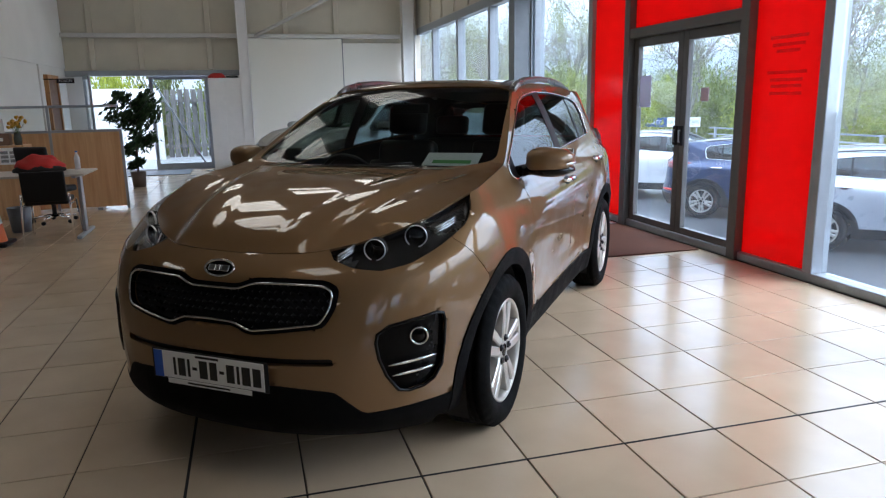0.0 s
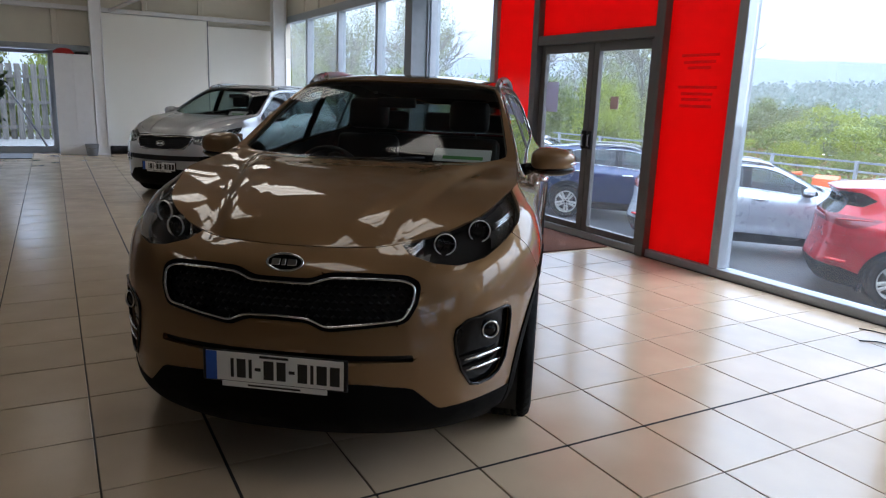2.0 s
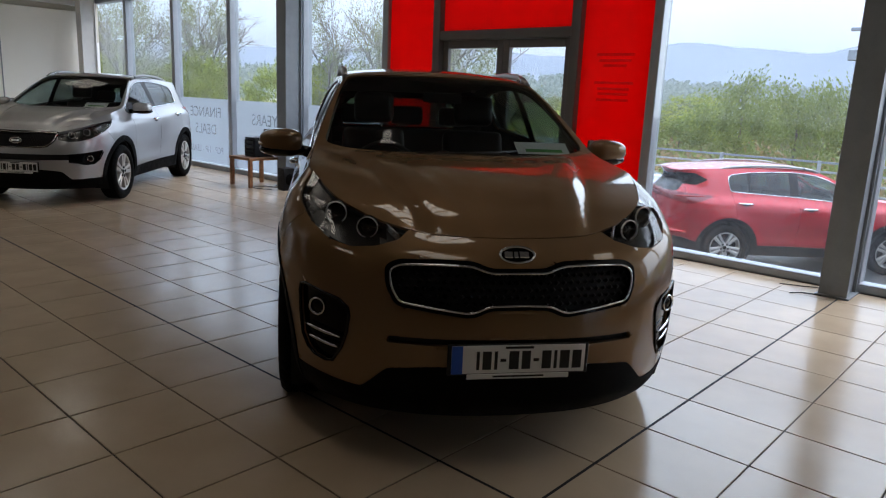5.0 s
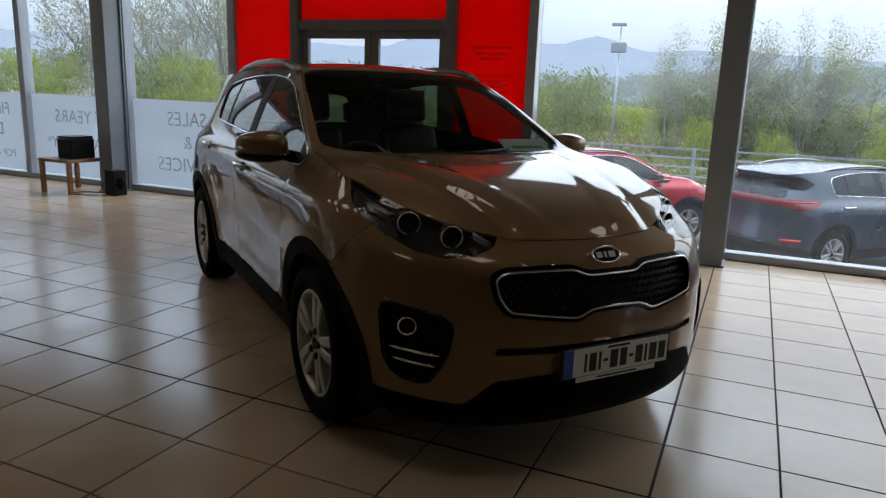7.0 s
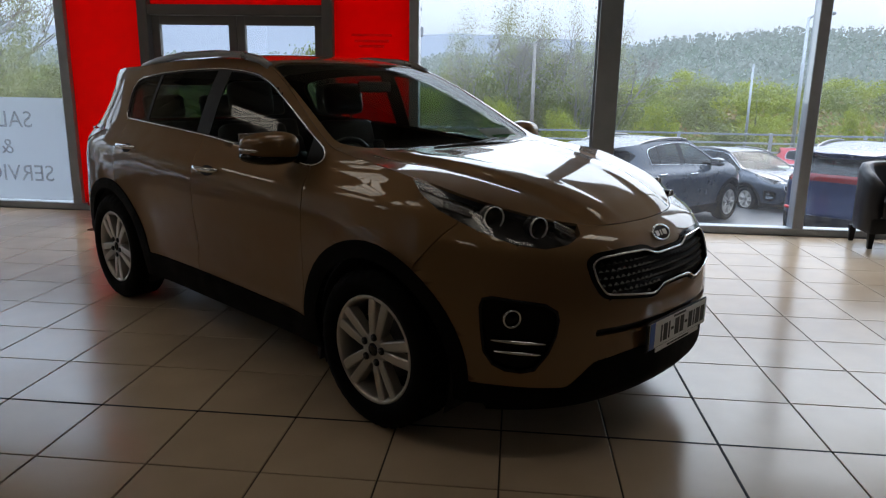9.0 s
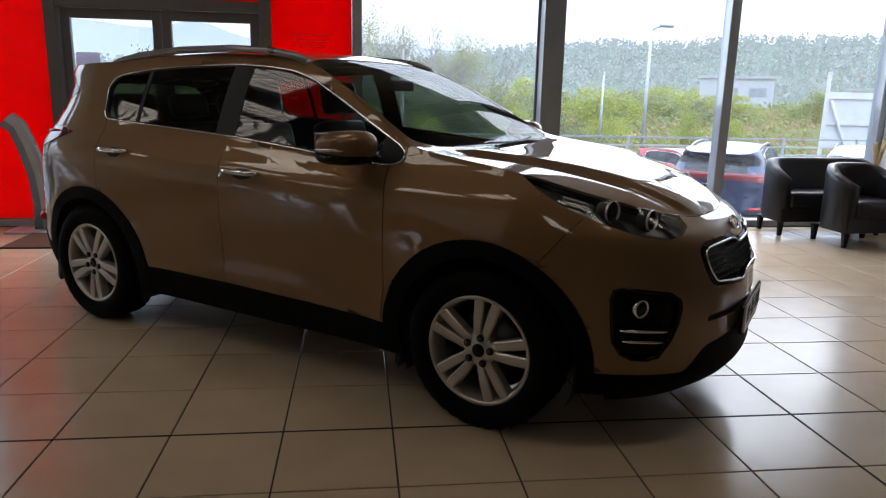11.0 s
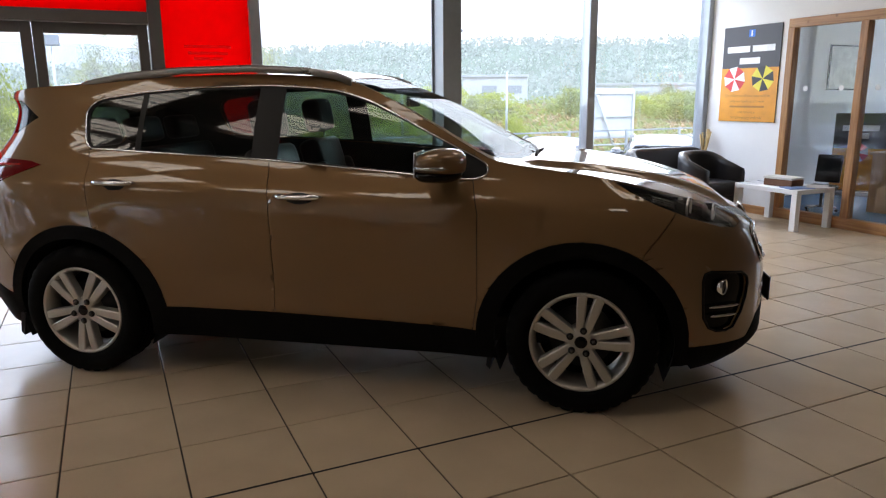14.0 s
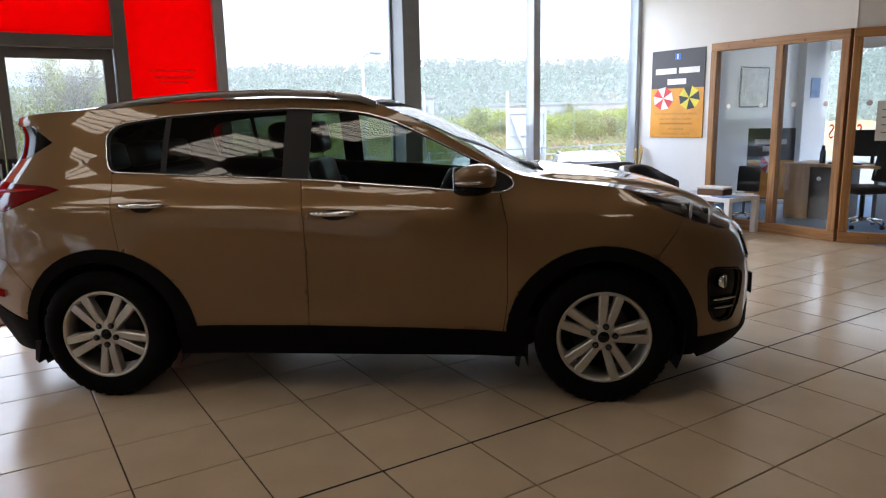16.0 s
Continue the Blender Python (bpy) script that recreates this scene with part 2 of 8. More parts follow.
M_BLACK = mat("black_plastic", (0.007, 0.007, 0.008), 0.5, vary=0.2, spec=0.3)
M_CLAD = mat("black_textured_cladding", (0.003, 0.003, 0.0033), 0.7, spec=0.08, vary=0.2, bump=0.25, bump_scale=500)
M_GLOSSB = mat("gloss_black", (0.004, 0.004, 0.0045), 0.08, vary=0.1, spec=0.24)
M_CHROME = mat("chrome", (0.80, 0.81, 0.82), 0.09, metal=1.0, vary=0.02)
M_TYRE = mat("tyre_rubber", (0.003, 0.003, 0.003), 0.75, spec=0.08, vary=0.2, bump=0.3, bump_scale=200)
M_ALLOY = mat("silver_alloy", (0.50, 0.48, 0.44), 0.34, metal=0.6, vary=0.05)
M_DISC = mat("brake_disc_steel", (0.10, 0.10, 0.10), 0.4, metal=0.9)
M_LEATH = mat("black_leather", (0.014, 0.014, 0.016), 0.33, vary=0.2, bump=0.35, bump_scale=160)
M_WHITE = mat("white_lacquer", (0.80, 0.80, 0.80), 0.35, vary=0.03)
M_PAPER = mat("white_paper", (0.82, 0.82, 0.80), 0.8, vary=0.03)
M_ORANGE = mat("orange_plastic", (0.75, 0.16, 0.03), 0.5)
M_REDCLOTH = mat("red_cloth", (0.45, 0.03, 0.025), 0.9, bump=0.5, bump_scale=60)
# glows by itself, standing in for daylight through the roof sheets
M_SKYL = glow("translucent_roof_light", (1.0, 0.92, 0.75), 2.6)


# ---- mesh helpers ----
def link_mesh(name, bm, material, parent=None, smooth=False):
    me = bpy.data.meshes.new(name)
    bm.to_mesh(me)
    bm.free()
    for m in (material if isinstance(material, (list, tuple)) else [material]):
        me.materials.append(m)
    if smooth:
        me.polygons.foreach_set("use_smooth", [True] * len(me.polygons))
    ob = new(name, me)
    if parent is not None:
        ob.parent = parent
    return ob


def part(name, bm, material, parent, label="", smooth=False):
    ob = link_mesh(name, bm, material, parent, smooth)
    return tagged(ob, label)


def thing(name, label, category, m=None, group="", kind=""):
    ob = new(name)
    ob.empty_display_size = 0.1
    if m is not None:
        ob.matrix_world = m
    return tagged(ob, label, category, group, kind)


def add_box(bm, x0, x1, y0, y1, z0, z1, bevel=0.0, segs=1, mi=0):
    ret = bmesh.ops.create_cube(bm, size=1)
    vs = ret["verts"]
    bmesh.ops.scale(bm, vec=(abs(x1 - x0), abs(y1 - y0), abs(z1 - z0)), verts=vs)
    bmesh.ops.translate(bm, vec=((x0 + x1) / 2, (y0 + y1) / 2, (z0 + z1) / 2), verts=vs)
    fs = {f for v in vs for f in v.link_faces}
    for f in fs:
        f.material_index = mi
    if bevel:
        es = {e for v in vs for e in v.link_edges}
        bmesh.ops.bevel(bm, geom=list(es), offset=bevel, segments=segs, affect='EDGES', profile=0.6)
    return bm


def box(x0, x1, y0, y1, z0, z1, bevel=0.0, segs=1):
    return add_box(bmesh.new(), x0, x1, y0, y1, z0, z1, bevel, segs)


def add_tube(bm, pts, r, sides=8, closed=False, caps=True):
    """A round bar along a line of points."""
    pts = [Vector(p) for p in pts]
    n = len(pts)
    rings = []
    up = Vector((0, 0, 1))
    last = None
    for i, p in enumerate(pts):
        a = pts[(i - 1) % n] if (closed or i > 0) else p
        b = pts[(i + 1) % n] if (closed or i < n - 1) else p
        d = (b - a).normalized()
        if last is None:
            s = d.cross(up)
            if s.length < 1e-3:
                s = d.cross(Vector((1, 0, 0)))
        else:
            s = last - d * last.dot(d)
        s.normalize()
        last = s
        t = d.cross(s)
        rr = r[i] if isinstance(r, (list, tuple)) else r
        rings.append([bm.verts.new(p + (s * math.cos(q) + t * math.sin(q)) * rr) for q in [2 * math.pi * j / sides for j in range(sides)]])
    for i in range(n if closed else n - 1):
        A, B = rings[i], rings[(i + 1) % n]
        for j in range(sides):
            f = bm.faces.new((A[j], A[(j + 1) % sides], B[(j + 1) % sides], B[j]))
            f.smooth = True
    if caps and not closed:
        bm.faces.new(rings[0][::-1])
        bm.faces.new(rings[-1])
    return bm


def tube(pts, r, sides=8, closed=False):
    return add_tube(bmesh.new(), pts, r, sides, closed)


def lathe(profile, steps=32, axis="Z", caps=False):
    """A turned shape from (radius, height) pairs."""
    bm = bmesh.new()
    rings = []
    for r, h in profile:
        rings.append([bm.verts.new((r * math.cos(2 * math.pi * j / steps), r * math.sin(2 * math.pi * j / steps), h)) for j in range(steps)])
    for A, B in zip(rings, rings[1:]):
        for j in range(steps):
            bm.faces.new((A[j], A[(j + 1) % steps], B[(j + 1) % steps], B[j])).smooth = True
    for ring, (r, h) in ((rings[0][::-1], profile[0]), (rings[-1], profile[-1])):
        if caps and r > 1e-4:
            bm.faces.new(ring)
    bmesh.ops.remove_doubles(bm, verts=bm.verts, dist=1e-5)
    if axis == 'Y':
        bmesh.ops.rotate(bm, matrix=Matrix.Rotation(radians(-90), 3, 'X'), verts=bm.verts)
    if axis == 'X':
        bmesh.ops.rotate(bm, matrix=Matrix.Rotation(radians(90), 3, 'Y'), verts=bm.verts)
    bmesh.ops.recalc_face_normals(bm, faces=bm.faces)
    return bm


def prism(poly, d0, d1, plane="XZ"):
    """A plate with the outline poly, from depth d0 to d1 across the plane."""
    bm = bmesh.new()
    def at(a, b, d):
        return {"XZ": (a, d, b), "YZ": (d, a, b), "XY": (a, b, d)}[plane]
    A = [bm.verts.new(at(a, b, d0)) for a, b in poly]
    B = [bm.verts.new(at(a, b, d1)) for a, b in poly]
    bm.faces.new(A[::-1])
    bm.faces.new(B)
    n = len(poly)
    for i in range(n):
        bm.faces.new((A[i], A[(i + 1) % n], B[(i + 1) % n], B[i]))
    bmesh.ops.recalc_face_normals(bm, faces=bm.faces)
    return bm


def text_mesh(words, size, depth=0.002):
    """Lettering in the built-in font as a bmesh in the XY plane, centred."""
    cu = bpy.data.curves.new("lettering", 'FONT')
    cu.body = words
    cu.size = size
    cu.align_x, cu.align_y = 'CENTER', 'CENTER'
    cu.extrude = depth
    cu.resolution_u = 3
    ob = bpy.data.objects.new("lettering", cu)
    scene.collection.objects.link(ob)
    bpy.context.view_layer.update()
    me = bpy.data.meshes.new_from_object(ob.evaluated_get(bpy.context.evaluated_depsgraph_get()))
    bm = bmesh.new()
    bm.from_mesh(me)
    bpy.data.objects.remove(ob)
    bpy.data.curves.remove(cu)
    bpy.data.meshes.remove(me)
    return bm


def setting(name, bm, material, label="", category="", smooth=False):
    return tagged(link_mesh(name, bm, material, None, smooth), label, category, kind="structure")

# ---- the showroom: shell ----
XF = 4.28          # glass line of the front
YN, YS = 17.5, -1.42   # back wall, poster wall
XW, XW2 = -9.5, -3.78   # far west wall, wall of the side room
H = 5.2
HEAD = 3.06

floor_ob = setting("floor", box(XW, XF + 0.06, -6.2, YN + 0.5, -0.9, -0.006), M_GROUT, "beige porcelain tiled floor with dark joints", "floor")

# mullions and rails of the glass front
MUL = [-1.40, 0.475, 2.47, 4.44, 8.25, 10.07, 12.08, 14.02, 15.98]
front_rail = setting("trim_front_sill", box(XF - 0.09, XF + 0.06, -1.44, YN, 0.0, 0.075, 0.006), M_ALU, "grey aluminium sill of the glass front", "sill")
setting("trim_front_head", box(XF - 0.09, XF + 0.06, -1.44, YN, HEAD, HEAD + 0.16, 0.006), M_ALU, "grey aluminium head rail of the glass front", "rail")
for i, y in enumerate(MUL):
    w = 0.055 if i != 3 else 0.05
    setting("trim_mullion_%d" % (i + 1), box(XF - 0.10, XF + 0.06, y - w, y + w, 0.075, HEAD, 0.006), M_ALU, "grey aluminium window mullion", "mullion")

def pane(i, y0, y1, film=None):
    win = tagged(link_mesh("window_%d" % i, box(XF - 0.004, XF + 0.004, y0, y1, 0.075, HEAD), M_GLASS), "tall clear window with rain drops outside", "window", kind="structure")
    win.visible_shadow = False
    if film:
        f = part("frosted_film", box(XF - 0.012, XF - 0.009, y0 + 0.01, y1 - 0.01, 0.09, film), M_FROST, win, "frosted white film")
        f.visible_shadow = False
    return win

PANES = [(a + 0.055, b - 0.055, film) for a, b, film in zip(MUL, MUL[1:] + [17.455], (None, None, None, 'door') + (1.23,) * 5) if film != 'door']
windows = [pane(i + 1, *p) for i, p in enumerate(PANES)]

# red backed-glass panels round the entrance
def red_panel(i, y0, y1, z0, z1):
    return setting("wall_red_panel_%d" % i, box(XF - 0.05, XF + 0.03, y0, y1, z0, z1, 0.003), M_RED, "glossy red glass wall panel", "wall panel")
red1 = red_panel(1, 4.493, 5.275, 0.078, HEAD)
red2 = red_panel(2, 7.365, 8.192, 0.078, HEAD)
red3 = red_panel(3, 5.390, 7.250, 2.215, HEAD)
for j, (yc, z, wd) in enumerate([(4.885, 1.93, 0.42), (4.885, 1.87, 0.36), (4.885, 1.82, 0.26), (4.885, 1.65, 0.44), (4.885, 1.59, 0.36), (4.885, 1.54, 0.34), (4.885, 1.48, 0.36)]):
    part("lettering_bar", box(XF - 0.0515, XF - 0.0505, yc - wd / 2, yc + wd / 2, z - 0.013, z + 0.013), M_FAINT, red1, "faint unreadable lettering")

# entrance: posts, transom, two glazed leaves
for i, (y0, y1) in enumerate([(5.277, 5.388), (7.252, 7.363)]):
    setting("trim_door_post_%d" % (i + 1), box(XF - 0.13, XF + 0.06, y0, y1, 0.0, HEAD, 0.005), M_ALUD, "dark grey entrance post", "post")
setting("trim_door_transom", box(XF - 0.12, XF + 0.06, 5.390, 7.250, 2.11, 2.213, 0.005), M_ALUD, "dark grey door transom", "transom")
def leaf(i, y0, y1, hinge_low):
    d = thing("door_%d" % i, "closed dark-grey framed glass entrance door", "door", kind="structure")
    s = 0.085
    part("stile", box(XF - 0.06, XF, y0, y0 + s, 0.02, 2.105, 0.004), M_ALUD, d)
    part("stile", box(XF - 0.06, XF, y1 - s, y1, 0.02, 2.105, 0.004), M_ALUD, d)
    part("top_rail", box(XF - 0.058, XF, y0 + s, y1 - s, 2.015, 2.105, 0.004), M_ALUD, d)
    part("bottom_rail", box(XF - 0.058, XF, y0 + s, y1 - s, 0.02, 0.14, 0.004), M_ALUD, d)
    g = part("pane", box(XF - 0.034, XF - 0.026, y0 + s, y1 - s, 0.14, 2.015), M_GLASS, d, "clear glass pane")
    g.visible_shadow = False
    hy = y1 - 0.045 if hinge_low else y0 + 0.045
    part("pull_plate", box(XF - 0.085, XF - 0.06, hy - 0.035, hy + 0.035, 0.98, 1.18, 0.006), M_BLACK, d, "black pull plate")
    part("pull_handle", tube([(XF - 0.065, hy, 1.01), (XF - 0.10, hy, 1.02), (XF - 0.10, hy, 1.13), (XF - 0.065, hy, 1.14)], 0.009), M_ALU, d)
    return d
leaf_a = leaf(1, 5.398, 6.312, True)
leaf_b = leaf(2, 6.318, 7.242, False)
part("notice", box(XF - 0.0395, XF - 0.0365, 6.91, 7.13, 1.36, 1.70), sheer("lilac_notice", (0.62, 0.58, 0.78), 0.6), leaf_b, "lilac paper notice")
part("notice", box(XF - 0.0395, XF - 0.0365, 5.90, 6.02, 1.42, 1.55), sheer("pink_notice", (0.60, 0.36, 0.45), 0.6), leaf_a, "small pink round notice")

# walls over the head rail, behind, at the sides
setting("wall_east_top", box(XF - 0.08, XF + 0.12, YS, YN + 0.2, HEAD + 0.16, H), M_CREAM, "cream metal cladding above the windows", "wall")
for i in range(19):
    y = -1.0 + i * 0.95
    setting("trim_east_rib_%d" % (i + 1), box(XF - 0.12, XF - 0.081, y, y + 0.10, HEAD + 0.17, H - 0.02, 0.01), M_CREAM, "cream cladding rib", "rib")
setting("wall_east_end", box(XF - 0.1, XF + 0.12, -6.2, -1.5, 0, H), M_WALL, "white plaster wall", "wall")

def column(i, x0, x1, y0, y1, z1, material, label):
    """An H-section post: two flanges and a web."""
    c = thing("column_%d" % i, label, "column", kind="structure")
    t = 0.022
    part("flange", box(x0, x0 + t, y0, y1, 0, z1, 0.003), material, c)
    part("flange", box(x1 - t, x1, y0, y1, 0, z1, 0.003), material, c)
    part("web", box(x0 + t, x1 - t, y0 + 0.025, y1 - 0.025, 0, z1), material, c)
    part("base_plate", box(x0 - 0.02, x1 + 0.02, y0 - 0.02, y1 + 0.02, 0, 0.018, 0.004), material, c)
    return c
column(1, 3.82, 4.12, 2.42, 2.63, H - 0.02, M_STEEL, "grey painted steel column by the windows")
column(2, 3.84, 4.13, 9.98, 10.21, H - 0.02, M_STEEL, "grey painted steel column by the windows")
column(3, 3.72, 4.02, 16.98, 17.23, H - 0.02, M_STEELW, "pale painted steel corner column")
column(4, -0.09, 0.14, 17.05, 17.35, H - 0.02, M_WHITE, "white painted steel column at the back wall")

# back wall: white boards below, cream cladding above, opening with sliding doors
setting("wall_north_boards", box(0.14, 2.31, YN - 0.12, YN, 0, 2.96, 0.004), M_PANELW, "smooth white wall board", "wall")
setting("wall_north_boards_2", box(2.33, 4.15, YN - 0.05, YN, 0, 2.86, 0.004), M_PANELW, "smooth white wall board", "wall")
setting("trim_board_edge", box(2.311, 2.329, YN - 0.13, YN, 0, 2.96), M_STEEL, "grey board edging", "trim")
setting("trim_north_rail", box(XW2, 4.15, YN - 0.16, YN - 0.02, 2.97, 3.06, 0.008), M_STEELW, "pale steel cladding rail", "rail")
setting("wall_north_top", box(-4.6, XF, YN + 0.02, YN + 0.15, 2.26, H), M_CREAM, "cream insulated cladding panels", "wall")
for i, x in enumerate((-2.20, -0.73, 1.02, 2.20, -3.2)):
    setting("trim_north_rib_%d" % (i + 1), box(x - 0.06, x + 0.06, YN - 0.03, YN + 0.019, 2.27, H - 0.02, 0.01), M_CREAM, "cream cladding joint", "rib")
setting("trim_brace", tube([(0.3, YN - 0.2, 3.0), (3.7, YN - 0.2, 4.7)], 0.045, 6), M_STEELW, "pale steel diagonal brace", "brace")
setting("wall_north_low", box(-0.78, -0.1, YN + 0.02, YN + 0.15, 0, 2.26), M_WALL, "white plaster wall", "wall")
setting("wall_north_low_2", box(-4.6, -3.45, YN + 0.02, YN + 0.15, 0, 2.26), M_WALL, "white plaster wall", "wall")
setting("wall_north_behind", box(-0.1, XF, YN + 0.02, YN + 0.15, 0, 2.26), M_WALL, "white plaster wall", "wall")
setting("trim_north_lintel", box(XW2, -0.1, YN - 0.1, YN + 0.16, 2.14, 2.26, 0.006), M_ALU, "grey lintel of the sliding doors", "lintel")

# west side: the side room's wall, far wall, south walls
setting("wall_side_room", box(XW2 - 0.12, XW2, 9.0, YN, 2.30, H), M_WALL, "white plaster wall over the counter", "wall")
setting("wall_side_room_low", box(XW2 - 0.14, XW2 - 0.02, 9.0, YN, 0, 2.299), M_WALL, "white plaster wall", "wall")
setting("wall_side_room_end", box(XW2 - 0.12, XW2 - 0.002, 8.88, 9.0, 0, H), M_WALL, "white plaster wall end", "wall")
setting("trim_side_room_post", box(XW2 - 0.02, XW2 + 0.015, 15.30, 15.52, 0, 2.299, 0.004), M_WALL, "white plaster pilaster", "trim")
setting("wall_west", box(XW - 0.15, XW, -6.2, YN + 0.15, 0, H), M_WALLDIM, "unseen wall darkened to bounce little light", "wall")
setting("wall_north_west", box(XW, -8.0, YN, YN + 0.15, 0, H), M_WALL, "white plaster wall", "wall")
setting("wall_north_west_2", box(-8.0, -4.6, YN + 0.02, YN + 0.15, 0, H), M_WALL, "white plaster wall", "wall")
setting("wall_poster", box(3.01, XF - 0.1, YS - 0.14, YS, 0, H), M_WALL, "white plaster wall with a poster", "wall")
setting("wall_over_office", box(1.25, 3.01, YS - 0.14, YS, 2.30, H), M_WALL, "white plaster wall over the office glazing", "wall")
setting("wall_south_office", box(XW, -1.0, -6.2, -6.05, 0, H), M_WALL, "white plaster wall", "wall")
setting("wall_south_office_low", box(-1.0, XF, -6.2, -6.05, 0, 0.12), M_WALL, "white plaster wall under the office window", "wall")
setting("wall_south_office_top", box(-1.0, XF, -6.2, -6.05, 2.45, H), M_WALL, "white plaster wall over the office window", "wall")
for i, x in enumerate((2.45, 0.75)):
    setting("trim_office_mullion_%d" % (i + 1), box(x, x + 0.08, -6.17, -6.08, 0.12, 2.45, 0.004), M_ALU, "grey aluminium office window mullion", "mullion")
ow = tagged(link_mesh("window_office_south", box(-1.0, XF - 0.1, -6.13, -6.122, 0.12, 2.45), M_GLASS), "office window with rain drops outside", "window", kind="structure")
ow.visible_shadow = False

# roof with translucent roof lights
def roof():
    bm = bmesh.new()
    add_box(bm, XW - 0.15, XF + 0.12, -6.2, YN + 0.5, H, H + 0.12)
    for i in range(14):
        y = -5 + i * 1.9
        add_box(bm, XW, XF, y, y + 0.07, H - 0.20, H, 0)
    return bm
setting("ceiling", roof(), M_DARKW, "dark grey metal roof deck with purlins", "ceiling")
k = 0
# the last four are added to brighten the corner, office and back wall
ROOF_LIGHTS = [(-1.25, 2.3), (-1.25, 6.95), (-0.95, 9.4), (-1.25, 14.4), (1.15, 4.6), (1.15, 9.4), (0.5, 12.2), (-5.6, 5.6), (-5.6, 13.0), (2.6, -0.3), (2.5, -4.2), (-0.9, -4.4), (2.4, 15.4)]
for k, (x, y) in enumerate(ROOF_LIGHTS):
    light = setting("ceiling_roof_light_%d" % (k + 1), box(x - 0.44, x + 0.44, y - 0.78, y + 0.78, H - 0.05, H - 0.02), M_SKYL, "translucent corrugated roof light", "roof light")
    for j in range(5):
        part("rib", box(x - 0.44, x + 0.44, y - 0.78 + 0.26 * (j + 1) - 0.014, y - 0.78 + 0.26 * (j + 1) + 0.014, H - 0.075, H - 0.051), M_STEEL, light)

# floor tiles: those near the car singly, the rest joined
PITCH, TX0, TY0, TS = 0.455, 0.0785, 2.478, 0.4480
def tile_into(bm, x, y):
    h, c = TS / 2, 0.0025
    lo = [bm.verts.new((x + sx * h, y + sy * h, -0.0055)) for sx, sy in ((-1, -1), (1, -1), (1, 1), (-1, 1))]
    md = [bm.verts.new((x + sx * h, y + sy * h, -c * 0.7)) for sx, sy in ((-1, -1), (1, -1), (1, 1), (-1, 1))]
    hi = [bm.verts.new((x + sx * (h - c), y + sy * (h - c), 0.0)) for sx, sy in ((-1, -1), (1, -1), (1, 1), (-1, 1))]
    bm.faces.new(hi)
    for A, B in ((lo, md), (md, hi)):
        for j in range(4):
            bm.faces.new((A[j], A[(j + 1) % 4], B[(j + 1) % 4], B[j]))

def lay_tiles():
    bm = bmesh.new()
    tile_into(bm, 0, 0)
    me = bpy.data.meshes.new("tile")
    bm.to_mesh(me)
    bm.free()
    me.materials.append(M_TILE)
    rest = bmesh.new()
    n = 0
    for a in range(-20, 9):
        for b in range(-9, 38):
            x, y = TX0 + PITCH * (a + 0.5), TY0 + PITCH * (b + 0.5)
            if x > XF - 0.05 or x < XW or y > YN + 0.1 or (y < -1.55 and x > 1.3):
                continue
            if -2.6 < x < 4.3 and 0.6 < y < 8.0 and n < 300:
                t = new("tile", me)
                t.location = (x, y, 0)
                t.rotation_euler = (random.uniform(-1, 1) * 0.0012, random.uniform(-1, 1) * 0.0012, random.choice((0, 1, 2, 3)) * math.pi / 2)
                t.parent = floor_ob
                n += 1
            else:
                tile_into(rest, x, y)
    ob = part("tiles", rest, M_TILE, floor_ob)
    tagged(ob, kind="stuff")
lay_tiles()
M_SEAL = mat("dark_sealant", (0.018, 0.016, 0.014), 0.7, spec=0.2)
# wider movement joints filled with dark sealant
setting("trim_floor_joint_1", box(TX0 - PITCH - 0.006, TX0 - PITCH + 0.006, YS, YN - 0.2, -0.004, 0.0008), M_SEAL, "dark sealant movement joint in the tiles", "floor joint")
setting("trim_floor_joint_2", box(XW, XF - 0.12, TY0 - 0.006, TY0 + 0.006, -0.004, 0.0011), M_SEAL, "dark sealant movement joint in the tiles", "floor joint")

tagged(link_mesh("entrance_mat", box(3.15, 4.13, 5.75, 7.5, 0.002, 0.014, 0.004), M_MAT), "brown ribbed entrance mat by the glass doors", "mat")

# ---- the car: a body skin over horizontal rings, cut into panels ----
def curve(*pairs):
    """A smooth line through (x, y) pairs that does not overshoot."""
    xs = np.array([p[0] for p in pairs], float)
    ys = np.array([p[1] for p in pairs], float)
    h = np.diff(xs)
    d = np.diff(ys) / h
    m = np.zeros(len(xs))
    m[0], m[-1] = d[0], d[-1]
    for i in range(1, len(xs) - 1):
        if d[i - 1] * d[i] > 0:
            w1, w2 = 2 * h[i] + h[i - 1], h[i] + 2 * h[i - 1]
            m[i] = (w1 + w2) / (w1 / d[i - 1] + w2 / d[i])

    def f(x):
        x = min(max(x, xs[0]), xs[-1])
        i = min(max(int(np.searchsorted(xs, x)) - 1, 0), len(h) - 1)
        t = (x - xs[i]) / h[i]
        return float(ys[i] * (1 + 2 * t) * (1 - t) ** 2 + m[i] * h[i] * t * (1 - t) ** 2 + ys[i + 1] * t * t * (3 - 2 * t) + m[i + 1] * h[i] * t * t * (t - 1))
    return f


def smooth01(t):
    t = min(max(t, 0.0), 1.0)
    return t * t * (3 - 2 * t)


